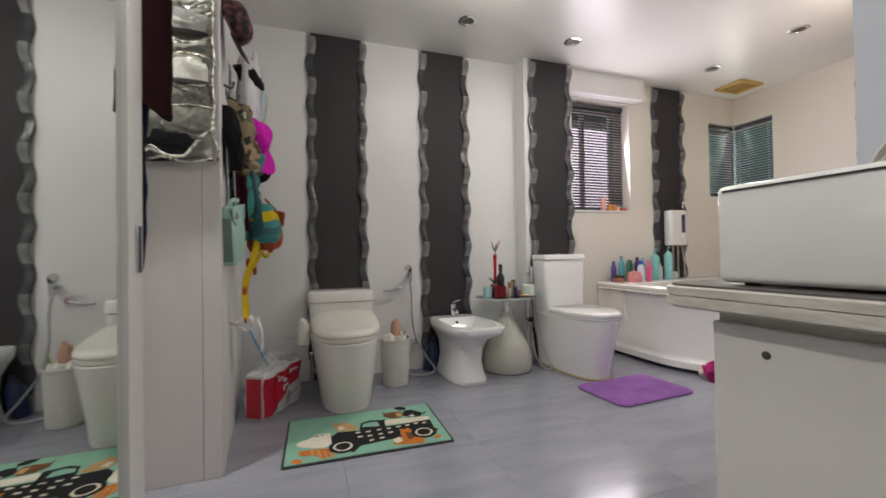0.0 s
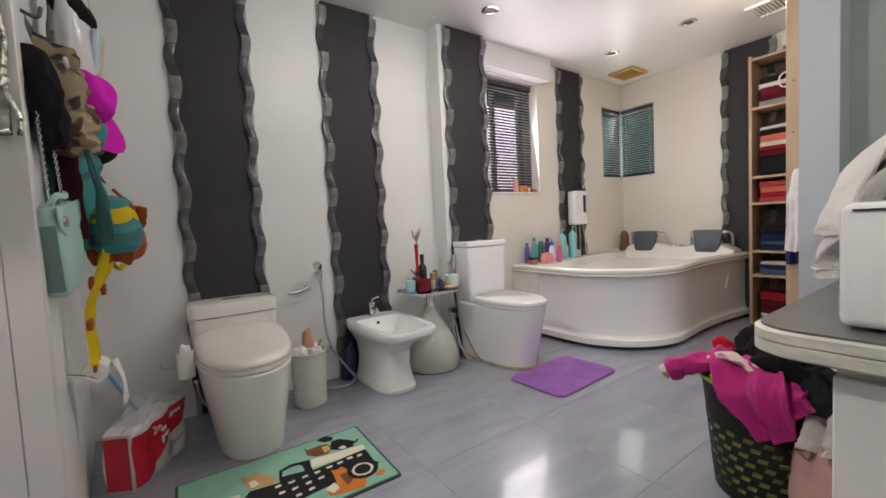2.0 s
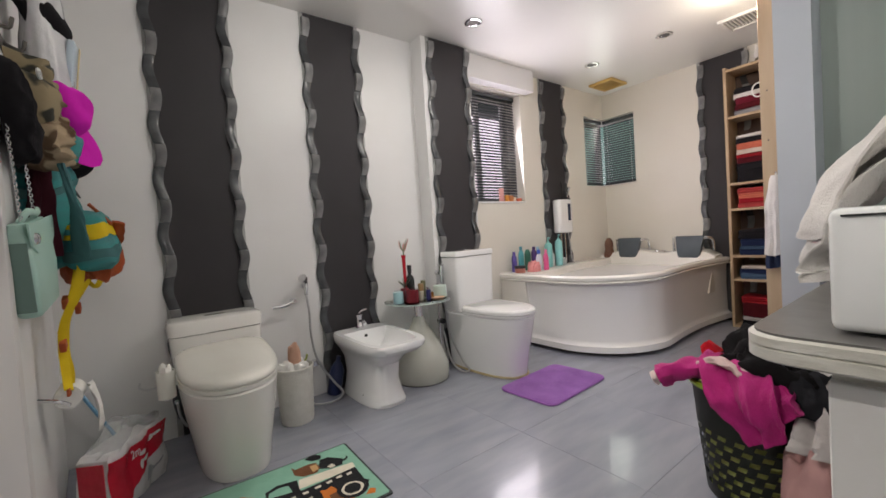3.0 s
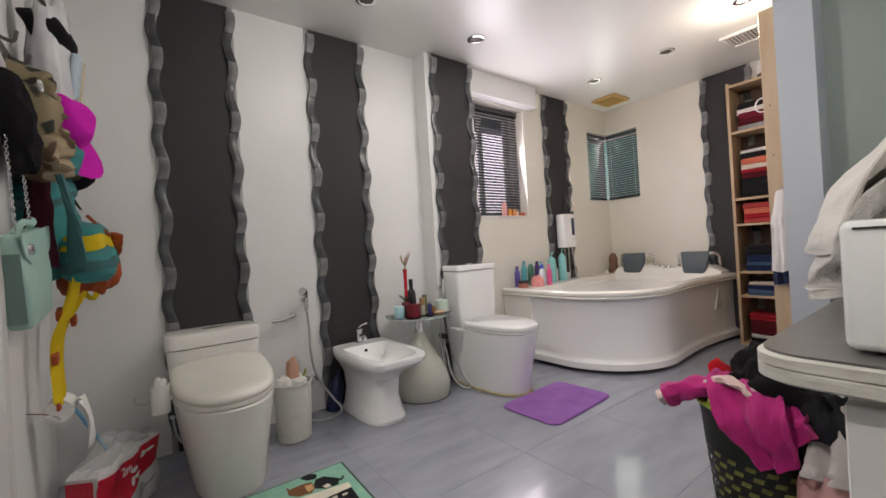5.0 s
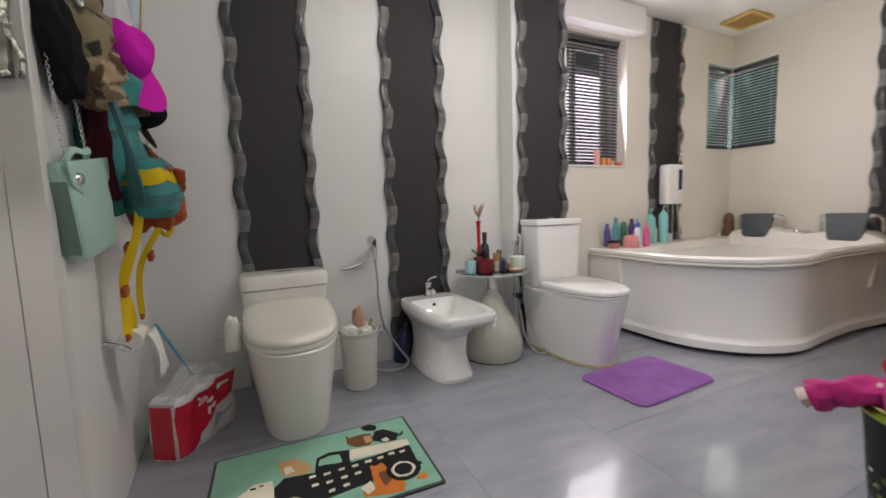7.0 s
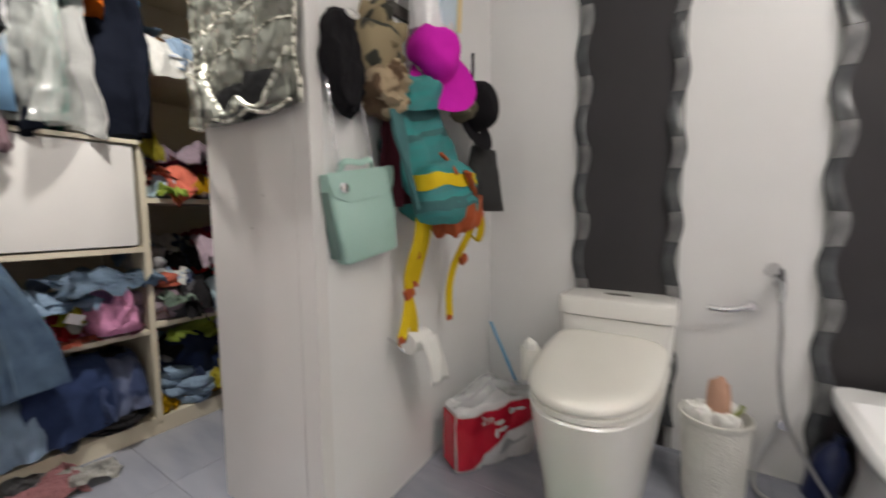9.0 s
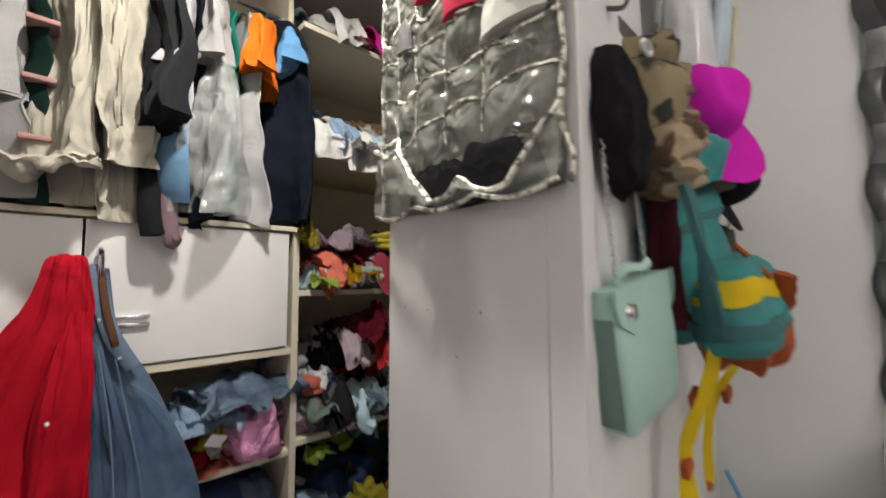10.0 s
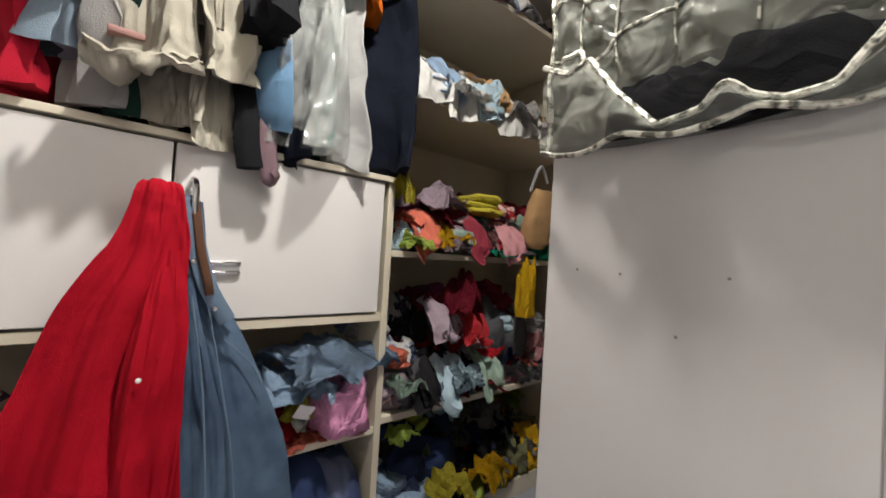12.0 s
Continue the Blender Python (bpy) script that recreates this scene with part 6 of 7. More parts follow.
# mint handbag with chain
MINT = material("mint_leather", (0.40, 0.59, 0.52), 0.45, second=(0.33, 0.52, 0.45), scale=8, amount=0.5, bump=0.25, bump_scale=240)
mb = thing("handbag", (0, 0, 0), "mint green leather handbag on a silver chain", "handbag")
mb.matrix_basis = pose(-0.328, 2.228, 0.848, 10, 0, -4)
part("body", loft(bmesh.new(), [[Vector((x * t, y * w + sh, z)) for x, y in rounded_rect(0.052, 0.24, 0.02, 4)] for z, w, t, sh in ((0.0, 0.80, 0.8, 0.0), (0.008, 0.86, 1.0, 0.0), (0.12, 0.95, 1.15, 0.0), (0.21, 0.98, 0.9, 0), (0.245, 0.97, 0.5, 0))]), MINT, mb)
part("flap", loft(bmesh.new(), [[Vector((x, y * w, z)) for x, y in ((0.030, -0.12), (0.030, 0.12), (0.026, 0.12), (0.026, -0.12))] for z, w in ((0.165, 0.55), (0.19, 0.9), (0.225, 0.98), (0.248, 0.97))]), MINT, mb)
part("handle", tube([(0.0, -0.06, 0.245), (0.016, -0.045, 0.272), (0.022, 0.0, 0.266), (0.016, 0.045, 0.270), (0.0, 0.06, 0.245)], 0.009, 8, flat=0.5), MINT, mb)
part("side_panel", new_box((-0.026, -0.119, 0.02), (0.022, -0.1165, 0.20), 0.001, 1), material("dark_bag_gusset", (0.16, 0.25, 0.22), 0.5), mb)
part("clasp", lathe([(0.016, 0), (0.014, 0.006), (0.006, 0.009), (0.001, 0.0095)], 14), CHROME, mb).matrix_basis = pose(0.030, -0.075, 0.205, 0, 90, 0)
for s in (-1, 1):
    k = 0
    for zz in np.arange(0.25, 0.52, 0.0085):
        ln = part("chain_link", tube([(0.0036 * math.cos(a) if k % 2 else 0.0, (0.0 if k % 2 else 0.0036 * math.cos(a)), 0.006 * math.sin(a)) for a in [2 * math.pi * i / 8 for i in range(9)]], 0.0013, 5, steps=1), CHROME, mb)
        ln.location = (0.004, s * (0.062 - 0.05 * (zz - 0.25)), zz)
        k += 1

# teal rucksack with straps
TEAL = material("teal_ripstop", (0.025, 0.26, 0.25), 0.7, second=(0.05, 0.19, 0.20), scale=6, amount=0.9, bump=0.5, bump_scale=160, stretch=(1, 1, 7))
TEAL_DARK = fabric("grey_teal_webbing", (0.07, 0.17, 0.175), (0.05, 0.12, 0.125))
ORANGE_L, YELLOW_W = fabric("rust_leather", (0.42, 0.095, 0.035), None, 0.6), fabric("yellow_webbing", (0.66, 0.47, 0.015), (0.52, 0.35, 0.01), 0.7)
rk = thing("rucksack", (-0.288, 2.44, 0.915), "small teal rucksack with yellow straps and rust base", "rucksack")
RK_POSE = pose(-0.290, 2.515, 0.935, 16, 0, 0)
rk.matrix_basis = RK_POSE


def bagform(w, d, h, seed, amp=0.02):
    rings = []
    for k in range(13):
        u = k / 12
        s = (0.72 + 0.28 * math.sin(math.pi * min(1, 0.15 + u * 0.9))) * (1 if 0 < k < 12 else 0.75)
        rings.append([Vector((p.x, p.y, h * u)) + amp * noise.noise_vector(Vector((p.x * 14, p.y * 14, h * u * 12 + seed))) for p in oval(0, 0, 0, d * 0.5 * s, w * 0.5 * s, 2.6, 34)])
    return loft(bmesh.new(), rings)


RK_BODY, RK_POCKET = pose(-0.02, 0.03, 0.04, 0, -6, 0), pose(0.07, -0.02, 0.015, -10, -4, 0)
part("body", place(bagform(0.30, 0.17, 0.38, 2, 0.026), RK_BODY), TEAL, rk)
part("pocket", place(bagform(0.29, 0.15, 0.19, 6, 0.016), RK_POCKET), TEAL, rk)


def belt(w, d, h, seed, amp, u0, u1, grow, m):
    rings = []
    for u, g in ((u0, 0.98), (u0 + 0.004, grow), (u1 - 0.004, grow), (u1, 0.98)):
        s = 0.72 + 0.28 * math.sin(math.pi * min(1, 0.15 + u * 0.9))
        rings.append([Vector((p.x * g, p.y * g, h * u)) + amp * noise.noise_vector(Vector((p.x * 14, p.y * 14, h * u * 12 + seed))) for p in oval(0, 0, 0, d * 0.5 * s, w * 0.5 * s, 2.6, 34)])
    return place(loft(bmesh.new(), rings, cap0=False, cap1=False), m)


part("band", belt(0.29, 0.15, 0.19, 6, 0.016, 0.58, 0.80, 1.03, RK_POCKET), YELLOW_W, rk, "yellow webbing band")
part("band", belt(0.29, 0.15, 0.19, 6, 0.016, 0.20, 0.40, 1.02, RK_POCKET), TEAL_DARK, rk, "grey-green webbing band")
part("side_band", belt(0.30, 0.17, 0.38, 2, 0.026, 0.62, 0.68, 1.03, RK_BODY), TEAL_DARK, rk, "grey-green webbing band")
part("side_band", belt(0.30, 0.17, 0.38, 2, 0.026, 0.80, 0.88, 1.03, RK_BODY), TEAL_DARK, rk, "grey-green webbing band")
part("base", place(lump(0.18, 0.22, 0.10, 119, 0.5), pose(0.06, 0.04, 0.06, 180, 0, 0)), ORANGE_L, rk, "rust leather base")
part("top_flap", place(lump(0.17, 0.26, 0.09, 115, 0.6), pose(-0.03, 0.03, 0.39, 0, 16, 0)), TEAL, rk)
part("buckle_strap", soft_tube([(0.125, 0.04, 0.150), (0.11, 0.08, 0.152), (0.08, 0.11, 0.155)], 0.014, 3, 0.4, 0.2), ORANGE_L, rk, "rust strap")
part("buckle_strap", soft_tube([(0.14, 0.02, 0.165), (0.135, 0.04, 0.11), (0.11, 0.05, 0.05)], 0.018, 4, 0.4, 0.3), ORANGE_L, rk, "rust strap")
part("cord", tube([(0.07, -0.01, 0.235), (0.095, 0.0, 0.20), (0.125, -0.015, 0.165)], 0.006, 6), ORANGE_L, rk)
part("shoulder_strap", soft_tube([(0.03, -0.14, 0.38), (0.05, -0.16, 0.24), (0.05, -0.15, 0.10)], 0.03, 5, 0.35, 0.2), TEAL_DARK, rk)
STRAPS = (((-0.24, 2.375, 1.05), (-0.255, 2.37, 0.90), (-0.30, 2.375, 0.78), (-0.31, 2.385, 0.70), (-0.305, 2.36, 0.62), (-0.30, 2.335, 0.575)),
          ((-0.25, 2.425, 1.03), (-0.27, 2.43, 0.90), (-0.315, 2.425, 0.74)),
          ((-0.31, 2.385, 0.70), (-0.30, 2.395, 0.62), (-0.305, 2.40, 0.56)),
          ((-0.23, 2.66, 1.04), (-0.25, 2.69, 0.92), (-0.32, 2.685, 0.78), (-0.335, 2.665, 0.68), (-0.335, 2.665, 0.57)),
          ((-0.21, 2.64, 1.03), (-0.215, 2.70, 0.93), (-0.24, 2.715, 0.865), (-0.27, 2.70, 0.90)))
RK_BACK = RK_POSE.inverted()
for k, pts in enumerate(STRAPS):
    part("strap", place(tube(pts, 0.0145, 8, flat=0.12, side0=(0.66, 0.75, 0.0)), RK_BACK), YELLOW_W, rk, "yellow webbing strap")
    if k < 4:
        part("strap_end", place(new_box((-0.004, -0.016, -0.016), (0.004, 0.016, 0.006), 0.002), RK_BACK @ pose(*pts[-1])), ORANGE_L, rk, "rust tab")
for at in ((-0.31, 2.385, 0.71), (-0.30, 2.425, 0.84), (-0.30, 2.71, 0.79)):
    part("slider", place(new_box((-0.006, -0.022, -0.016), (0.010, 0.022, 0.016), 0.003), RK_BACK @ pose(*at, 20, 0, 0)), ORANGE_L, rk, "rust tab")
dp = thing("dark_pouch", (-0.33, 2.925, 0.975), "black quilted shoulder bag hanging behind the rucksack", "shoulder bag")
QUILT = fabric("black_quilted_leather", (0.03, 0.03, 0.03), None, 0.5, bump=0.3)
qb = []
for k in range(15):
    v = k / 14
    w, d = 0.17 - 0.075 * v, 0.035 * (1 - 0.6 * v)
    qb.append([Vector((p.x + (0.004 * abs(math.sin(30 * (p.y + 0.27 * v)) * math.sin(30 * (p.y - 0.27 * v))) if p.x > 0 else 0), p.y + 0.01 * v, 0.27 * v)) for p in oval(0, 0, 0, d * (0.8 if k in (0, 14) else 1), w, 4, 40)])
part("body", loft(bmesh.new(), qb), QUILT, dp)
part("strap", tube([(0.0, -0.06, 0.26), (-0.02, -0.05, 0.45), (-0.035, -0.02, 0.66)], 0.006, 6), BLACK_CAP, dp)
part("tag", new_box((0.016, -0.02, 0.262), (0.02, 0.015, 0.30), 0.001, 1), plastic("pale_plastic", (0.7, 0.7, 0.68)), dp, "pale tag")
cloth("dark_cloth", drape(0.10, 0.16, 0.40, 0.05, 117, 3, 0.012), (-0.325, 2.36, 1.40), fabric("wine_cloth", (0.06, 0.012, 0.02)), "dark wine cloth hanging behind the rucksack", "cloth", "", 90)

# paper holder with the sheet hanging loose
th = thing("paper_holder", (bag_x(2.42), 2.42, 0.515), "white toilet paper on a wall holder, sheet hanging", "paper holder")
part("arm", tube([(0.0, -0.07, 0.045), (0.05, -0.075, 0.03), (0.075, -0.07, 0.01)], 0.006, 8), CHROME, th)
part("roll", place(lathe([(0.010, -0.047), (0.034, -0.05), (0.036, -0.046), (0.036, 0.046), (0.034, 0.05), (0.010, 0.047)], 26), pose(0.07, 0.0, 0.03, 90)), TISSUE, th)
sheet = []
for k in range(10):
    u = k / 9
    sheet.append([Vector((0.118 + 0.02 * math.sin(u * 2.2) + 0.006 * math.sin(i * 1.1 + u * 5), (-0.05 + 0.10 * i / 8) * (1 - 0.1 * u) + 0.05 * u, 0.05 - 0.17 * u)) for i in range(9)])
b = loft(bmesh.new(), sheet, closed=False)
sh = part("sheet", b, TISSUE, th, "hanging paper sheet")
sh.modifiers.new("thick", "SOLIDIFY").thickness = 0.001

# ---- clear pocket organizer on the closet panel ----
def film(name, color, rough, alpha, scale, depth):
    """Thin clear sheet, wrinkled."""
    m = bpy.data.materials.new(name)
    m.use_nodes = True
    n, l = m.node_tree.nodes, m.node_tree.links
    p = n["Principled BSDF"]
    p.inputs["Base Color"].default_value, p.inputs["Roughness"].default_value = (*color, 1), rough
    p.inputs["Alpha"].default_value, p.inputs["Specular IOR Level"].default_value = alpha, 1.0
    tc, bp, ns = n.new("ShaderNodeTexCoord"), n.new("ShaderNodeBump"), n.new("ShaderNodeTexNoise")
    ns.inputs["Scale"].default_value, ns.inputs["Detail"].default_value, ns.inputs["Distortion"].default_value = scale, 2, 0.8
    bp.inputs["Strength"].default_value, bp.inputs["Distance"].default_value = 1.0, depth
    l.new(tc.outputs["Object"], ns.inputs["Vector"])
    l.new(ns.outputs["Fac"], bp.inputs["Height"])
    l.new(bp.outputs["Normal"], p.inputs["Normal"])
    return m


VINYL = film("clear_vinyl", (0.55, 0.57, 0.50), 0.07, 0.27, 12, 0.05)
COVER_FILM = film("milky_clear_film", (0.56, 0.58, 0.56), 0.14, 0.40, 8, 0.022)
FILM_BACK = material("grey_vinyl_backing", (0.14, 0.145, 0.125), 0.16, 0.0, second=(0.10, 0.10, 0.09), scale=5, amount=0.8, bump=0.4, bump_scale=60, crease=0.05, crease_scale=7)
SILVER = material("silver_piping", (0.82, 0.80, 0.70), 0.25, 0.35, second=(0.10, 0.10, 0.08), scale=70, amount=0.95, bump=0.9, bump_scale=120, edge=0.07)
OX0, OX1, OZ0, OZ1, OY = -0.866, -0.368, 1.245, 2.10, 2.048
og = thing("pocket_organizer", (0, 0, 0), "clear vinyl pocket organizer with silver piping, sagging", "organizer")
SPAN = OX1 - OX0
rows = []
for j in range(25):
    z = OZ0 + (OZ1 - OZ0) * j / 24
    rows.append([Vector((OX0 + SPAN * i / 24, OY - 0.010 - 0.010 * noise.noise(Vector((i * 0.35, j * 0.35, 2.0))), z - 0.012 * math.sin(math.pi * i / 24) * (1 - j / 24))) for i in range(25)])
o = part("backing", loft(bmesh.new(), rows, closed=False), FILM_BACK, og)
o.modifiers.new("thick", "SOLIDIFY").thickness = 0.002
rng = random.Random(5)
EDGES = (0.0, 0.125, 0.26, 0.45, 0.66, 1.0)
ROWS_N = 9
dz = (OZ1 - OZ0) / ROWS_N
CONT = [fabric("pocket_black", (0.004, 0.004, 0.005), bump=0.2), fabric("pocket_grey", (0.16, 0.16, 0.155)), fabric("pocket_white", (0.5, 0.5, 0.46)), fabric("pocket_red", (0.42, 0.02, 0.05))]
for r in range(1, ROWS_N):
    for c in range(5):
        x0, x1 = OX0 + SPAN * EDGES[c], OX0 + SPAN * EDGES[c + 1]
        w = x1 - x0
        lean = 0.03 * (EDGES[c] - 0.3)
        z0 = OZ0 + dz * r + lean
        z1 = z0 + dz * 0.97
        bulge = rng.uniform(0.10, 0.24) * w + 0.01
        sag = rng.uniform(-0.012, 0.02) + (0.03 if rng.random() < 0.25 else 0)
        slope = 0.03 * (EDGES[c + 1] - EDGES[c])
        pk, lip = [], []
        for j in range(8):
            v = j / 7
            row = []
            for i in range(13):
                u = i / 12
                s = math.sin(math.pi * u)
                y = OY - 0.014 - bulge * s ** 0.6 * (0.3 + 0.7 * math.sin(math.pi * min(1, 0.1 + v * 0.7))) + 0.012 * s * noise.noise(Vector((u * 4 + c * 3, v * 3 + r * 2, 1.0)))
                p = Vector((x0 + w * u, y, z0 + (z1 - z0) * v + slope * u - sag * s * v))
                row.append(p)
                if j == 7:
                    lip.append(p)
            pk.append(row)
        part("pocket", loft(bmesh.new(), pk, closed=False), VINYL, og, "clear vinyl pocket")
        part("piping", tube(lip, 0.0052, 6, steps=2, flat=0.7), SILVER, og, "silver piping")
        n = rng.random()
        mt = CONT[3] if (r, c) in ((4, 3), (5, 2)) else CONT[2] if n < 0.03 else CONT[1] if n < 0.07 else None
        if mt:
            part("content", place(lump(w * 0.85, bulge * 0.7 + 0.01, dz * 0.85, r * 7 + c, 0.4, 14, 22), pose((x0 + x1) / 2, OY - 0.018 - bulge * 0.35, z0 + 0.006)), mt, og, "cloth in the pocket")
# the lowest row hangs torn open in deep loops
SAGS = ((0.0, 1.405), (0.12, 1.372), (0.2, 1.385), (0.3, 1.315), (0.43, 1.245), (0.55, 1.258), (0.61, 1.285), (0.68, 1.25), (0.82, 1.252), (0.92, 1.325), (1.0, 1.37))
strip, lip = [], []
for j in range(7):
    v = j / 6
    row = []
    for i in range(41):
        u = i / 40
        top = float(np.interp(u, [s[0] for s in SAGS], [s[1] for s in SAGS]))
        low = OZ0 - 0.004 - 0.018 * abs(math.sin(3 * math.pi * u)) + 0.01 * u
        out = 0.042 + 0.036 * math.sin(math.pi * u) * math.sin(math.pi * (0.15 + 0.75 * v)) + 0.014 * noise.noise(Vector((u * 9, v * 3, 7)))
        row.append(Vector((OX0 + SPAN * u + (0.008 * v if u > 0.95 else 0), OY - out, low + (max(top, low + 0.012) - low) * v)))
    strip.append(row)
part("bottom_pocket", loft(bmesh.new(), strip, closed=False), VINYL, og, "sagging clear vinyl pockets")
part("piping", tube(strip[-1], 0.0075, 7, steps=2, flat=0.7), SILVER, og, "silver piping hanging in loops")
part("piping", tube([p + Vector((0, 0.004, 0.0)) for p in strip[0]], 0.005, 6, steps=1), SILVER, og, "silver piping")
part("content", place(lump(0.17, 0.03, 0.085, 301, 0.5, 18), pose(OX0 + SPAN * 0.42, OY - 0.030, OZ0 - 0.002)), CONT[0], og, "black cloth in the pocket")
part("content", place(lump(0.20, 0.03, 0.10, 302, 0.5, 18), pose(OX0 + SPAN * 0.74, OY - 0.030, OZ0 - 0.002, 0, -8, 0)), CONT[0], og, "black cloth in the pocket")
for x, bend in ((OX0, 0.0), (OX1, 0.012)):
    part("edge_piping", tube([(x + 0.004 * math.sin(k * 1.7) + (bend if k < 2 else 0), OY - 0.016, OZ0 + (OZ1 - OZ0) * k / 18) for k in range(19)], 0.0075, 6, steps=2, flat=0.7), SILVER, og, "silver edge piping")
for c in range(1, 5):
    x = OX0 + SPAN * EDGES[c]
    part("seam", tube([(x + 0.004 * math.sin(k * 2.1 + c), OY - 0.018, OZ0 + 0.13 + (OZ1 - OZ0 - 0.13) * k / 14) for k in range(15)], 0.003, 6, steps=2, flat=0.7), SILVER, og, "silver seam")

# ---- closet: hanging clothes ----
HANGER = plastic("black_hanger", (0.02, 0.02, 0.02))


def hanging(y, hem, w, mt, label, seed, folds=3, turn=90, x=-1.65, depth=0.05, amp=0.022, top=2.06, sleeve=True, category="garment"):
    o = thing("hanging_garment", (x, y, top), label, category, "clothes on the rail", turn - 90)
    h = top - hem
    part("body", drape(w * 0.55, w, h, depth, seed, folds, amp, 30, 72, ragged=0.03, neck=0.14), mt, o)
    if sleeve:
        part("sleeve", place(drape(0.07, 0.13, h * 0.62, 0.06, seed + 50, 2, 0.018, 22, 40), pose(w * 0.46, -0.03, -0.06, 0, -6, 0)), mt, o)
    part("hanger", tube([(-w * 0.27, 0, -0.02), (0, 0, 0.045), (w * 0.27, 0, -0.02)], 0.006, 6, steps=4), HANGER, o)
    part("hook", tube([(0, 0, 0.045), (0, 0, 0.09), (0.0, 0.0, 0.11)], 0.003, 6, steps=3), CHROME, o)
    return o


G = {n: fabric("garment_" + n, c, s) for n, (c, s) in dict(paleblue=((0.24, 0.31, 0.38), None), stripe=((0.31, 0.30, 0.295), (0.23, 0.23, 0.235)), green=((0.008, 0.026, 0.02), (0.006, 0.018, 0.014)), cream=((0.40, 0.375, 0.31), (0.34, 0.315, 0.255)),
     charcoal=((0.016, 0.017, 0.019), None), floral=((0.58, 0.57, 0.54), (0.12, 0.14, 0.25)), navy=((0.006, 0.008, 0.016), None), blue=((0.10, 0.24, 0.42), None), white=((0.40, 0.40, 0.39), None), teal=((0.01, 0.16, 0.12), None), orange=((0.65, 0.14, 0.01), None), black=((0.01, 0.01, 0.012), None), red=((0.42, 0.012, 0.03), None), steel=((0.12, 0.22, 0.34), (0.09, 0.17, 0.28))).items()}
hanging(1.17, 1.45, 0.46, G["black"], "black coat at the end of the rail", 1)
hanging(1.245, 1.31, 0.40, G["red"], "red and white top on the rail", 2)
hanging(1.30, 1.40, 0.44, G["paleblue"], "pale blue shirt on a hanger", 3)
hanging(1.345, 1.29, 0.44, G["stripe"], "pale grey striped dress on a hanger", 4, 6, depth=0.04)
gr = hanging(1.395, 1.285, 0.46, G["green"], "dark green jumper with pink bands on a hanger", 5, sleeve=False, depth=0.045)
for zz in (-0.18, -0.33, -0.48, -0.63):
    part("band", place(new_box((0.10, -0.030, 0), (0.232, 0.032, 0.014), 0.004), pose(0.0, 0, zz)), fabric("dusty_pink_band", (0.42, 0.24, 0.22)), gr, "dusty pink band")
def sheet_garment(y, x, label, pieces, mt, top=2.06):
    """A limp garment on a hanger, its panels falling in broad folds."""
    o = thing("hanging_garment", (x, y, top), label, "garment", "clothes on the rail")
    for name, pts, w, seed, fold, waves, slant in pieces:
        part(name, sheet_cloth([Vector(q) - Vector((x, y, top)) for q in pts], w, seed, fold, waves, 0.008, (slant, 1, 0), 44, steps=9), mt, o)
    part("hanger", tube([(-0.02, -0.10, -0.02), (0, 0, 0.045), (0.02, 0.10, -0.02)], 0.006, 6, steps=4), HANGER, o)
    part("hook", tube([(0, 0, 0.045), (0, 0, 0.09), (0.0, 0.0, 0.11)], 0.003, 6, steps=3), CHROME, o)


sheet_garment(1.50, -1.505, "cream linen shirt with turned-up hem on a hanger", (
    ("front_panel", ((-1.495, 1.45, 2.05), (-1.455, 1.45, 1.82), (-1.430, 1.44, 1.60), (-1.395, 1.43, 1.42), (-1.355, 1.425, 1.36), (-1.330, 1.42, 1.375)), 0.19, 3, 0.020, 0.8, 0.7),
    ("front_panel", ((-1.485, 1.55, 2.05), (-1.445, 1.555, 1.85), (-1.420, 1.56, 1.66), (-1.395, 1.565, 1.50), (-1.380, 1.57, 1.40)), 0.17, 8, 0.022, 0.9, -0.8),
    ("sleeve", ((-1.445, 1.50, 2.0), (-1.410, 1.505, 1.80), (-1.390, 1.50, 1.62), (-1.395, 1.505, 1.50)), 0.10, 13, 0.016, 0.8, 0.2)), G["cream"])
sheet_garment(1.55, -1.545, "cream trousers folded over a hanger", (("leg", ((-1.545, 1.555, 2.0), (-1.505, 1.555, 1.6), (-1.475, 1.56, 1.35), (-1.465, 1.565, 1.25)), 0.11, 21, 0.012, 0.9, -0.5),
                                                                  ("leg", ((-1.545, 1.49, 2.0), (-1.505, 1.49, 1.6), (-1.485, 1.485, 1.40), (-1.465, 1.48, 1.29)), 0.14, 27, 0.014, 1.0, 0.5)), G["cream"])
hanging(1.63, 1.30, 0.44, G["charcoal"], "charcoal jacket on a hanger", 8, 2, 105, -1.62, depth=0.09)
hanging(1.68, 1.27, 0.38, G["black"], "black trousers on a hanger", 9)
hanging(1.71, 1.60, 0.44, G["floral"], "white blouse with small blue flowers", 10)
hanging(1.76, 1.26, 0.40, G["navy"], "navy trousers on a hanger", 11, sleeve=False)
hanging(1.81, 1.70, 0.42, G["stripe"], "pale striped top on a hanger", 12, 6)
hanging(1.865, 1.32, 0.34, G["teal"], "dark teal top on a hanger", 13, sleeve=False)
hanging(1.915, 1.285, 0.42, G["white"], "white trousers on a hanger", 14, 2, sleeve=False, depth=0.05)
hanging(1.95, 1.76, 0.40, G["orange"], "orange top on a hanger", 15)
hanging(1.995, 1.29, 0.44, G["navy"], "navy trousers hanging at the rail's end", 16, 2, 118, -1.60, 0.09, sleeve=False)
hanging(2.06, 1.82, 0.40, G["blue"], "bright blue jersey at the rail's end", 17)
pcv = thing("garment_cover", (-1.44, 1.80, 1.80), "clear plastic cover bunched round hanging clothes", "plastic cover")
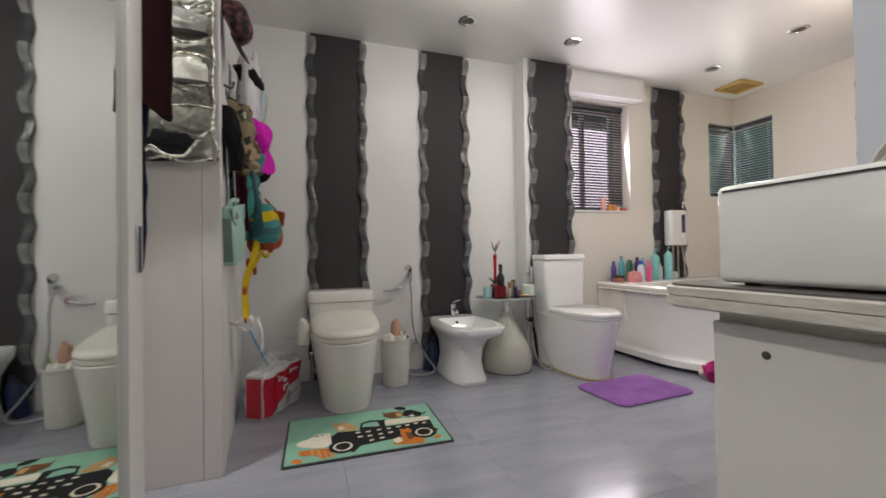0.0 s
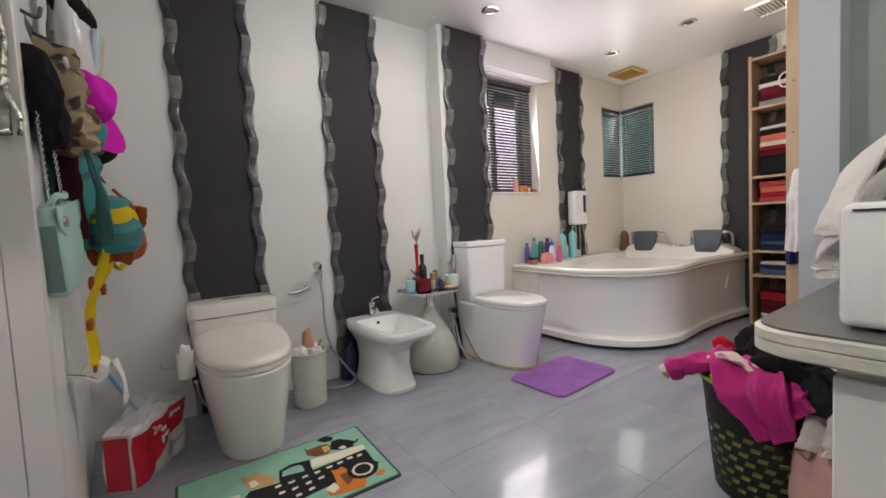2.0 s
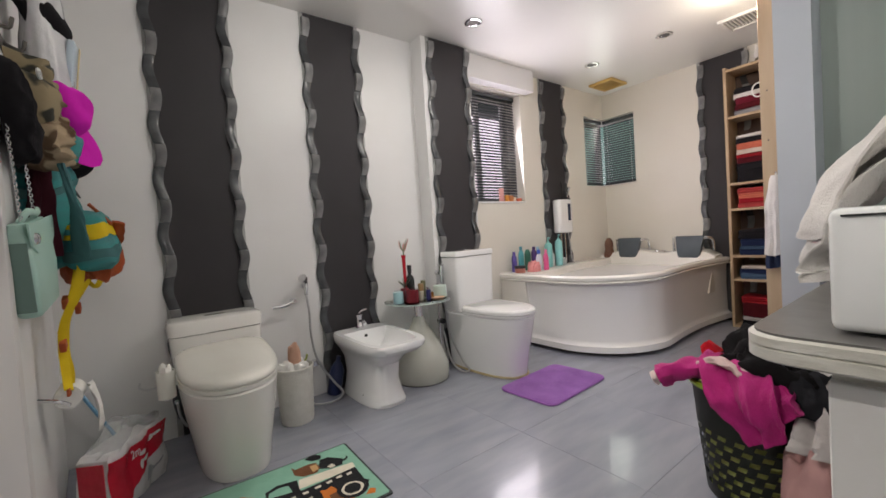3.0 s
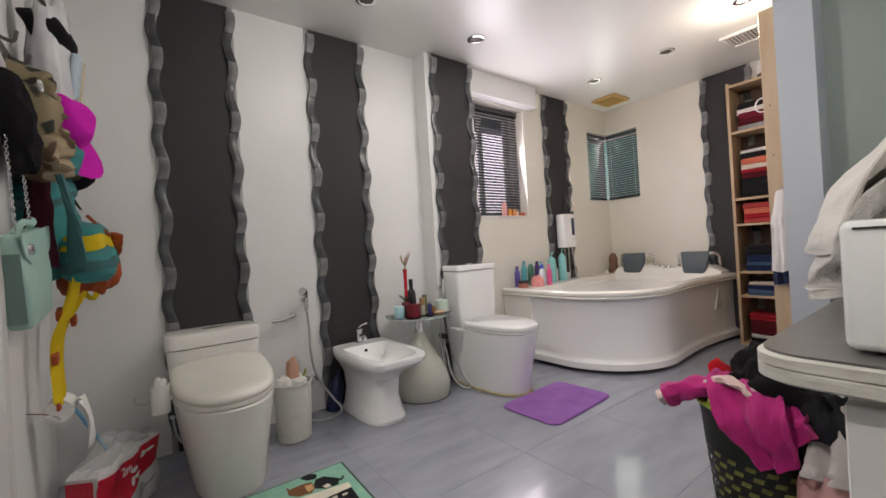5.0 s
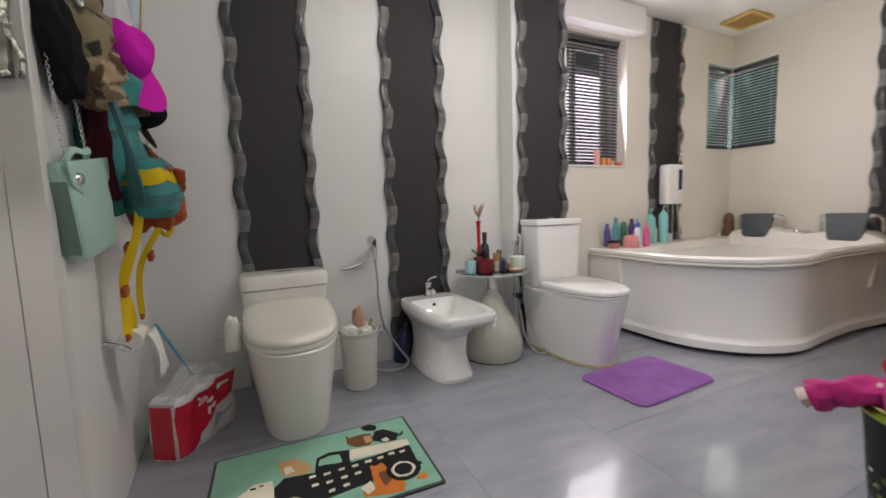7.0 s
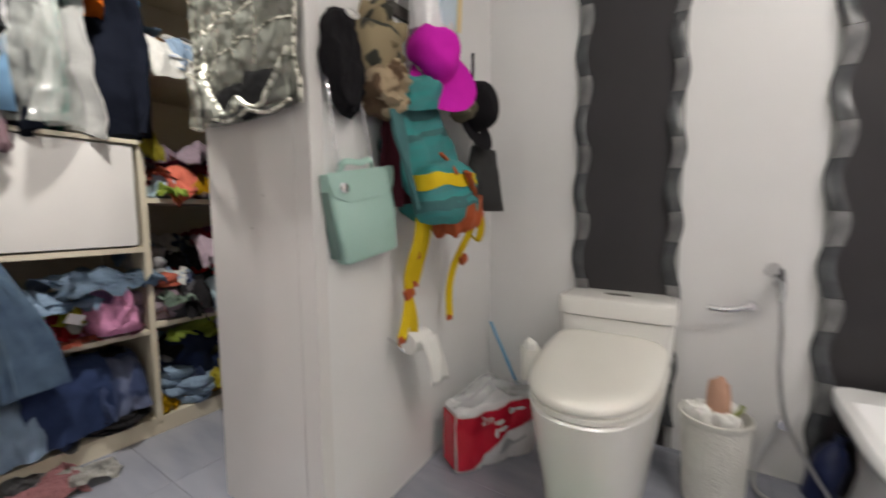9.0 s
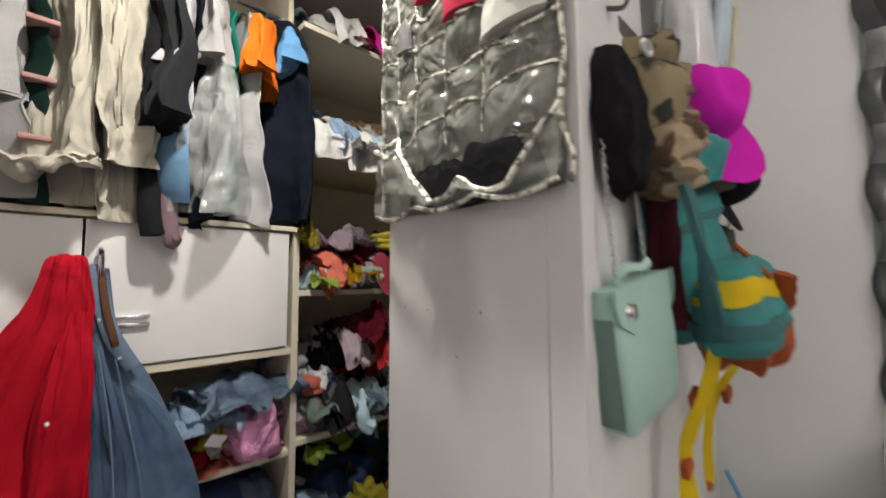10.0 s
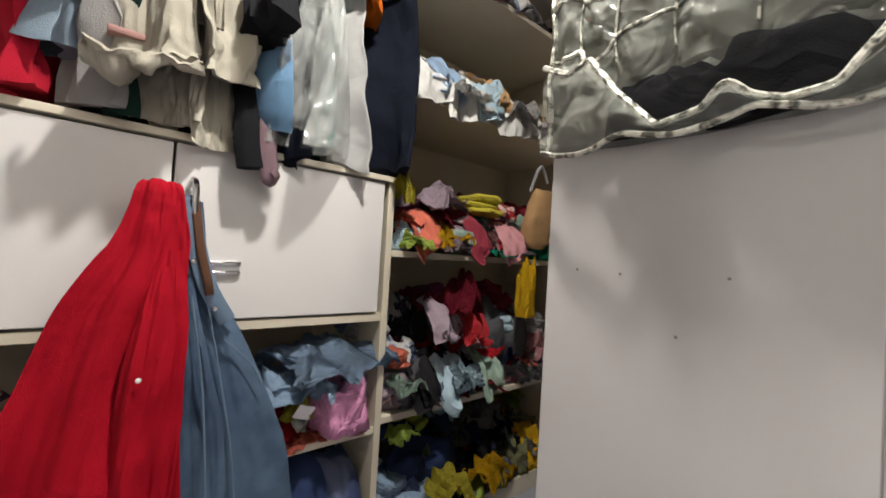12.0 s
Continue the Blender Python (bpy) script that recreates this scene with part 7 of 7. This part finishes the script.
part("film", place(drape(0.04, 0.25, 0.50, 0.15, 121, 2, 0.04, 26, 56, neck=0.95, sway=-0.05), pose(0, 0, 0, 4, 0, 58)), COVER_FILM, pcv)
part("inner_film", place(drape(0.03, 0.18, 0.44, 0.09, 122, 2, 0.03, 22, 48, neck=0.95, sway=-0.05), pose(-0.005, 0.0, -0.01, 4, 0, 58)), COVER_FILM, pcv)
cloth("scarf", tube([(-1.44, 1.68, 1.42), (-1.43, 1.675, 1.30), (-1.425, 1.685, 1.20), (-1.43, 1.70, 1.215)], 0.022, 10, flat=0.5), (0, 0, 0), fabric("mauve_scarf", (0.20, 0.13, 0.15)), "mauve scarf end hanging over the cabinet edge", "scarf")
cloth("dark_sleeve", tube([(-1.46, 1.64, 1.45), (-1.44, 1.635, 1.30), (-1.43, 1.645, 1.215)], 0.035, 10, flat=0.5), (0, 0, 0), G["black"], "black sleeve hanging over the cabinet edge", "sleeve")
cloth("blue_cuff", tube([(-1.47, 1.685, 1.55), (-1.42, 1.675, 1.46), (-1.415, 1.68, 1.37), (-1.43, 1.685, 1.32)], 0.05, 10, flat=0.35), (0, 0, 0), G["steel"], "blue denim cuff hanging over the cabinet edge", "cuff")

# red garment and jeans hung from the door
DENIM = material("blue_denim", (0.034, 0.062, 0.115), 0.95, second=(0.10, 0.16, 0.24), scale=7, amount=0.9, bump=0.7, bump_scale=600, crease=0.012, crease_scale=6)
RED_SILK = fabric("crimson_jersey", (0.36, 0.003, 0.014), (0.30, 0.003, 0.012), 0.8)
rgt = thing("red_garment", (-1.385, 1.468, 1.132), "crimson garment hanging from the cabinet door", "garment")
part("body", sheet_cloth([(-0.02, 0.0, 0.012), (0.004, -0.002, 0.006), (0.012, -0.005, -0.05), (0.015, -0.012, -0.13), (0.018, -0.05, -0.28), (0.022, -0.075, -0.44), (0.024, -0.095, -0.62), (0.02, -0.11, -0.80)], 0.355, 5, 0.017, 1.5, 0.016, (0.15, 1, 0), 60, (0.14, 0.22, 0.28, 0.36, 0.56, 0.75, 0.9, 1.0), 8), RED_SILK, rgt)
part("sleeve", sheet_cloth([(0.02, 0.02, -0.12), (0.045, 0.012, -0.26), (0.05, 0.0, -0.44), (0.045, -0.01, -0.64)], 0.11, 6, 0.012, 1.0, 0.02, (0.15, 1, 0), 30, (0.4, 0.8, 1.0, 1.0), 8), RED_SILK, rgt)
part("button", lathe([(0.005, 0), (0.004, 0.002), (0.001, 0.0025)], 10), plastic("pale_plastic", (0.7, 0.7, 0.68)), rgt).matrix_basis = pose(0.075, -0.02, -0.36, 0, 90, 0)
jn = thing("jeans", (-1.435, 1.53, 1.12), "blue denim jeans hanging by the belt loops", "jeans")
part("leg", sheet_cloth([(0.0, 0.0, 0.0), (0.01, -0.005, -0.17), (0.015, 0.04, -0.36), (0.02, 0.085, -0.57), (0.02, 0.105, -0.76)], 0.32, 11, 0.013, 0.8, 0.03, (0.1, 1, 0), 60, (0.12, 0.32, 0.62, 0.88, 1.0), 9), DENIM, jn)
part("leg", sheet_cloth([(0.03, -0.03, -0.12), (0.045, -0.015, -0.30), (0.052, 0.01, -0.50), (0.05, 0.02, -0.74)], 0.16, 14, 0.011, 0.7, 0.03, (0.1, 1, 0), 44, (0.35, 0.6, 0.9, 1.0), 9), DENIM, jn)
SEAM = fabric("denim_seam", (0.14, 0.20, 0.27))
for pts in (((0.05, 0.03, -0.20), (0.06, 0.062, -0.36), (0.062, 0.10, -0.56), (0.06, 0.12, -0.74)), ((0.07, 0.0, -0.20), (0.085, 0.03, -0.40), (0.088, 0.055, -0.70)), ((0.05, 0.07, -0.30), (0.055, 0.13, -0.36), (0.05, 0.16, -0.42))):
    part("seam", tube(pts, 0.002, 5), SEAM, jn, "pale stitched seam")
part("waistband", tube([(0.02, -0.01, 0.01), (0.045, 0.005, -0.09), (0.055, 0.03, -0.18), (0.05, 0.075, -0.26)], 0.018, 8, flat=0.3), fabric("faded_denim", (0.14, 0.20, 0.28)), jn, "faded waistband")
part("belt_strap", tube([(0.03, 0.0, 0.0), (0.055, 0.012, -0.10), (0.065, 0.028, -0.17), (0.06, 0.035, -0.20)], 0.009, 8, flat=0.5), fabric("brown_belt", (0.10, 0.05, 0.03)), jn, "brown belt")
for at in ((0.062, 0.0, -0.13), (0.066, 0.045, -0.23), (0.06, -0.02, -0.19)):
    part("rivet", lathe([(0.0055, 0), (0.0045, 0.002), (0.001, 0.003)], 10), CHROME, jn).matrix_basis = pose(*at, 0, 90, 0)
part("hook", tube([(-0.075, 0.0, 0.03), (-0.01, 0.0, 0.05), (0.03, 0.0, 0.03), (0.035, 0.0, -0.03)], 0.007, 8), CHROME, jn, "chrome hook")
tg = thing("paper_tag", (-1.468, 1.83, 0.585), "small white card tag on the heaped clothes", "tag", turn=8)
part("card", place(new_box((-0.001, -0.028, -0.02), (0.001, 0.028, 0.02)), pose(0, 0, 0, -24, 20, 0)), plastic("print_white", (0.72, 0.70, 0.72)), tg)

# ---- crumpled clothes on the shelves ----
PALETTE = [("black", (0.018, 0.017, 0.019)), ("navy", (0.025, 0.04, 0.10)), ("dark grey", (0.10, 0.10, 0.11)), ("maroon", (0.20, 0.015, 0.03)), ("red", (0.40, 0.012, 0.02)), ("dusty pink", (0.56, 0.27, 0.29)), ("white", (0.62, 0.61, 0.58)), ("denim blue", (0.24, 0.33, 0.45)), ("pale blue", (0.46, 0.60, 0.68)), ("olive", (0.16, 0.16, 0.08)), ("grey", (0.36, 0.36, 0.37)), ("plum", (0.18, 0.04, 0.11)), ("sage", (0.30, 0.40, 0.33)), ("coral", (0.58, 0.15, 0.10)), ("mustard", (0.55, 0.32, 0.01)), ("lemon", (0.50, 0.43, 0.05)), ("lime", (0.40, 0.52, 0.10)), ("emerald", (0.01, 0.22, 0.13)), ("mauve", (0.36, 0.28, 0.33)), ("pink", (0.76, 0.33, 0.55)), ("camel", (0.45, 0.27, 0.13)), ("hot pink", (0.55, 0.02, 0.22))]
PRINTS = {"red": (0.62, 0.50, 0.46), "maroon": (0.50, 0.42, 0.42), "white": (0.30, 0.36, 0.50), "black": (0.16, 0.15, 0.16), "pale blue": (0.62, 0.62, 0.60), "dusty pink": (0.62, 0.55, 0.52), "navy": (0.10, 0.12, 0.2)}
PM = {n: fabric("heap_" + n.replace(" ", "_"), c, None, 0.92, 0.6, 20, 0.5, 0.04, 2.4) for n, c in PALETTE}


def loose_fold(seed):
    """A loosely folded garment, one unit across: soft layers with bulging folds, slightly askew."""
    rng = random.Random(seed)
    rings = []
    z = 0.0
    for k in range(3):
        h = rng.uniform(0.26, 0.36)
        dx, dy, ang = rng.uniform(-0.06, 0.06), rng.uniform(-0.06, 0.06), rng.uniform(-0.2, 0.2)
        for v in (0.0, 0.12, 0.5, 0.88, 1.0):
            s = 0.86 + 0.14 * math.sin(math.pi * v)
            ring = []
            for p in oval(0, 0, 0, 0.48 * s, 0.46 * s, 3.6, 34):
                q = Vector((p.x * math.cos(ang) - p.y * math.sin(ang) + dx, p.x * math.sin(ang) + p.y * math.cos(ang) + dy, 0))
                wob = noise.noise(q * 3.1 + Vector((seed, k * 2.0, v)))
                ring.append(Vector((q.x * (1 + 0.22 * wob), q.y * (1 + 0.22 * wob), max(0.0, z + h * v + (0.10 * wob if v + k > 0 else 0)))))
            rings.append(ring)
        z += h * 0.93
    return loft(bmesh.new(), rings)


for n, c2 in PRINTS.items():
    PM[n + " print"] = material("heap_print_" + n.replace(" ", "_"), dict(PALETTE)[n], 0.92, 0, c2, 5.0, 1.0, 0.5, 300, detail=2.0, edge=0.03)
LUMPS = {}


def heap_item(x, y, z, w, d, h, n, seed, turn, tilt=0.0, name="crumpled_clothes"):
    key = seed % 16
    if key not in LUMPS:
        b = loose_fold(key + 200) if key % 8 == 0 else lump(1.0, 1.0, 0.8, key + 200, 0.9, 26) if key % 8 == 4 else crushed(key + 200)
        bmesh.ops.recalc_face_normals(b, faces=b.faces[:])
        me = bpy.data.meshes.new("crumpled_clothes")
        b.to_mesh(me)
        b.free()
        me.shade_smooth()
        LUMPS[key] = me
    mk = (key, n)
    if mk not in LUMPS:
        me = LUMPS[key].copy()
        me.materials.append(PM[n])
        LUMPS[mk] = me
    o = new(name, LUMPS[mk])
    o.matrix_basis = pose(x, y, z, tilt, tilt * 0.6, turn) @ Matrix.Diagonal((w, d, h, 1))
    return tagged(o, "crumpled %s clothing heaped on the closet shelf" % n.replace(" print", " printed"), "clothes", "heaped clothes in the closet")


def pick(rng, names):
    n = rng.choice(names)
    return n + " print" if n in PRINTS and rng.random() < 0.4 else n


def heap(seed, y0, y1, z, height, names, count, x_front=-1.505, depth=0.36):
    """A pile that slopes from the shelf's front edge up to the back, packed with small pieces."""
    rng = random.Random(seed)
    layers = 4
    per = count // layers
    for L in range(layers):
        for k in range(per):
            u = (k + rng.uniform(0.1, 0.9)) / per
            h = height / layers * rng.uniform(1.1, 1.7)
            w = rng.uniform(0.12, 0.24)
            zz = z + 0.001 if L == 0 else z + height * (L - 0.35) / layers * rng.uniform(0.85, 1.05)
            x = x_front - 0.45 * w - depth * 0.17 * L * rng.uniform(0.8, 1.15)
            heap_item(x, y0 + (y1 - y0) * u, zz, w, rng.uniform(0.14, 0.26), h, pick(rng, names), rng.randrange(99), rng.uniform(-180, 180), rng.uniform(2, 26) if L else 0)
    for k in range(2):
        heap_item(x_front - 0.24, y0 + (y1 - y0) * (0.27 + 0.46 * k), z + 0.001, 0.40, (y1 - y0) * 0.56, height * 0.85, names[k], seed + k, 0)


dark = ["black", "dark grey", "navy", "maroon", "grey", "plum", "red", "denim blue", "pale blue", "mauve", "white", "dusty pink", "grey", "maroon", "coral"]
heap(11, 2.13, 3.05, 0.50, 0.43, dark, 56)
heap(12, 2.13, 3.05, 0.077, 0.36, ["navy", "black", "denim blue", "grey", "olive", "mustard", "dark grey", "lime", "navy", "pale blue", "white", "red"], 44)
heap(13, 2.13, 3.05, 1.045, 0.28, ["maroon", "plum", "dusty pink", "pale blue", "mauve", "white", "black", "red", "sage", "navy", "mauve", "emerald"], 44)
heap(14, 2.14, 3.05, 1.60, 0.28, ["white", "white", "pale blue", "grey", "denim blue", "camel", "white", "mauve", "black"], 40)
heap(15, 2.16, 3.05, 2.10, 0.20, ["hot pink", "white", "grey", "black", "pale blue", "coral"], 20)
heap(16, 1.70, 2.03, 0.476, 0.12, ["red", "coral", "dusty pink", "pink"], 12)
heap(17, 1.2, 2.03, 0.077, 0.30, ["navy", "navy", "black", "denim blue", "dark grey", "mauve"], 24)
heap(18, 0.85, 1.66, 0.476, 0.20, ["black", "navy", "dark grey", "denim blue"], 12)
# loose sheets of cloth lolling over the shelf edges
def lolling(y, z, drop, w, n, seed, back=0.16):
    o = link("crumpled_clothes", sheet_cloth([(-1.52 - back, y + 0.01, z + 0.15), (-1.55, y, z + 0.13), (-1.502, y, z + 0.07), (-1.485, y, z + 0.02), (-1.48, y + 0.01, z - drop)], w, seed, 0.013, 1.3, 0.012, (0, 1, 0), 30, steps=6), PM[n], None, "crumpled %s clothing lolling over the closet shelf" % n.replace(" print", " printed"), True, "", "clothes", "heaped clothes in the closet")
    return o


for y, z, drop, w, n, seed in ((2.22, 1.60, 0.03, 0.16, "white", 1), (2.36, 1.60, 0.06, 0.15, "white print", 2), (2.50, 1.60, 0.02, 0.14, "pale blue", 3), (2.64, 1.60, 0.05, 0.15, "white", 4), (2.78, 1.60, 0.02, 0.14, "white", 5), (2.30, 1.62, -0.03, 0.12, "denim blue", 6), (2.58, 1.64, -0.05, 0.10, "camel", 16),
                               (2.30, 2.10, 0.02, 0.14, "white", 7), (2.50, 2.10, 0.03, 0.14, "hot pink", 8), (2.66, 2.10, 0.0, 0.13, "white print", 9),
                               (2.25, 1.045, -0.005, 0.14, "coral", 10), (2.52, 1.045, -0.01, 0.12, "maroon print", 11), (2.72, 1.045, 0.0, 0.14, "dusty pink", 12), (2.42, 0.50, -0.01, 0.14, "pale blue", 13), (2.62, 0.50, 0.0, 0.13, "sage", 14), (2.28, 0.50, -0.02, 0.13, "black", 15), (2.52, 0.70, -0.04, 0.14, "red print", 17), (2.36, 0.72, -0.04, 0.12, "mauve", 18)):
    lolling(y, z, drop, w, n, seed, 0.10)
for y, z, drop, w, n, seed in ((1.80, 0.24, 0.12, 0.26, "navy", 31), (1.97, 0.20, 0.05, 0.16, "navy print", 33), (1.66, 0.16, 0.06, 0.18, "denim blue", 35)):
    lolling(y, z, drop, w, n, seed)
for x, y, z, w, d, h, n, sd in ((-1.40, 1.71, 0.001, 0.24, 0.22, 0.09, "dusty pink", 9), (-1.38, 1.80, 0.001, 0.20, 0.18, 0.08, "white", 11), (-1.42, 1.60, 0.001, 0.22, 0.20, 0.08, "grey", 13)):
    heap_item(x, y, z, w, d, h, n, sd, 40 * sd)
# the pieces that stand out
for x, y, z, w, d, h, n, s, t in ((-1.62, 1.93, 0.65, 0.30, 0.36, 0.15, "denim blue", 3, 20), (-1.60, 1.80, 0.60, 0.26, 0.28, 0.13, "denim blue", 5, 70), (-1.545, 1.96, 0.50, 0.16, 0.22, 0.17, "pink", 4, 80), (-1.55, 1.82, 0.56, 0.12, 0.10, 0.09, "lemon", 6, 10),
                                  (-1.545, 1.86, 0.52, 0.10, 0.12, 0.10, "white", 7, 30), (-1.54, 1.78, 0.50, 0.12, 0.10, 0.12, "red", 2, 10), (-1.545, 2.19, 1.05, 0.12, 0.20, 0.085, "lime", 1, 85), (-1.58, 2.17, 1.12, 0.12, 0.16, 0.075, "coral", 2, 95), (-1.56, 2.38, 1.06, 0.14, 0.20, 0.14, "mustard", 5, 70),
                                  (-1.545, 2.62, 1.046, 0.12, 0.16, 0.07, "emerald", 6, 90), (-1.60, 2.58, 1.10, 0.14, 0.18, 0.07, "dusty pink", 3, 60), (-1.66, 2.62, 1.22, 0.16, 0.26, 0.09, "lemon", 8, 80), (-1.60, 2.35, 1.20, 0.2, 0.26, 0.16, "mauve", 7, 30), (-1.50, 2.12, 1.20, 0.07, 0.08, 0.16, "lemon", 2, 10),
                                  (-1.47, 2.78, 0.80, 0.07, 0.09, 0.24, "mustard", 4, 0), (-1.53, 2.40, 0.14, 0.14, 0.22, 0.15, "lemon", 3, 80), (-1.53, 2.62, 0.12, 0.14, 0.2, 0.15, "mustard", 3, 40), (-1.53, 2.45, 0.56, 0.14, 0.20, 0.10, "pale blue", 1, 80), (-1.53, 2.18, 0.57, 0.12, 0.15, 0.09, "sage", 5, 90), (-1.535, 2.17, 0.65, 0.08, 0.08, 0.06, "coral", 0, 10),
                                  (-1.56, 2.45, 0.82, 0.16, 0.20, 0.18, "maroon", 6, 20), (-1.53, 2.20, 0.40, 0.10, 0.10, 0.07, "lime", 1, 20), (-1.55, 2.52, 1.61, 0.16, 0.16, 0.14, "pale blue", 4, 80), (-1.52, 2.40, 1.605, 0.16, 0.24, 0.11, "white", 7, 70), (-1.52, 2.68, 1.605, 0.16, 0.20, 0.12, "white", 3, 60)):
    heap_item(x, y, z, w * 1.15, d * 1.1, h * 1.1, n, s, t)
bb_ = thing("brown_bag", (-1.50, 2.86, 1.10), "camel brown bag standing at the shelf's end", "bag")
part("body", place(bagform(0.16, 0.09, 0.26, 21, 0.01), pose(0, 0, 0, 0, 8, 0)), PM["camel"], bb_)
part("handle", tube([(0, -0.05, 0.25), (0.03, -0.02, 0.36), (0.02, 0.05, 0.30)], 0.007, 6), PM["grey"], bb_)
# dark coat hanging at the mirror door's edge
dg = thing("dark_coat", (-0.348, 1.262, 2.12), "dark maroon and navy coats hanging at the closet door", "coat")
part("hook", tube([(-0.01, -0.06, 0.02), (0.0, -0.03, 0.05), (0.0, 0.0, 0.02)], 0.005, 6), CHROME, dg)
part("maroon_coat", drape(0.07, 0.10, 0.93, 0.06, 141, 2, 0.008, 24, 48, neck=0.1), fabric("dark_maroon_wool", (0.035, 0.012, 0.014)), dg)
part("navy_coat", place(drape(0.05, 0.06, 1.27, 0.05, 142, 2, 0.008, 30, 40, ragged=0.03, neck=0.1, sway=-0.015), pose(-0.02, 0.0, 0)), fabric("dark_navy_wool", (0.008, 0.011, 0.03)), dg)

# ---- floor tiles, laid last ----
TILE_W, TILE_X0, TILE_Y0 = 0.60, 1.308, 1.972
tile_me = {}


def tile_mesh(w, d):
    key = (round(w, 3), round(d, 3))
    if key not in tile_me:
        b = bmesh.new()
        loft(b, [[Vector((s * (w / 2 - 0.0004 - i), t * (d / 2 - 0.0004 - i), z)) for s, t in ((-1, -1), (1, -1), (1, 1), (-1, 1))] for i, z in ((0, -0.012), (0, -0.0008), (0.0014, 0.0))])
        me = bpy.data.meshes.new("floor_tile")
        b.to_mesh(me)
        b.free()
        me.materials.append(FLOOR_TILE)
        tile_me[key] = me
    return tile_me[key]


ix0, ix1 = math.floor((-2.05 - TILE_X0) / TILE_W), math.ceil((4.25 - TILE_X0) / TILE_W)
iy0, iy1 = math.floor((-1.55 - TILE_Y0) / TILE_W), math.ceil((3.26 - TILE_Y0) / TILE_W)
for i in range(ix0, ix1):
    for j in range(iy0, iy1):
        xa, xb = max(TILE_X0 + i * TILE_W, -2.05), min(TILE_X0 + (i + 1) * TILE_W, 4.25)
        ya, yb = max(TILE_Y0 + j * TILE_W, -1.55), min(TILE_Y0 + (j + 1) * TILE_W, 3.26)
        ob = new("floor_tile", tile_mesh(xb - xa, yb - ya))
        ob.parent = floor_ob
        ob.location = ((xa + xb) / 2, (ya + yb) / 2, 0)
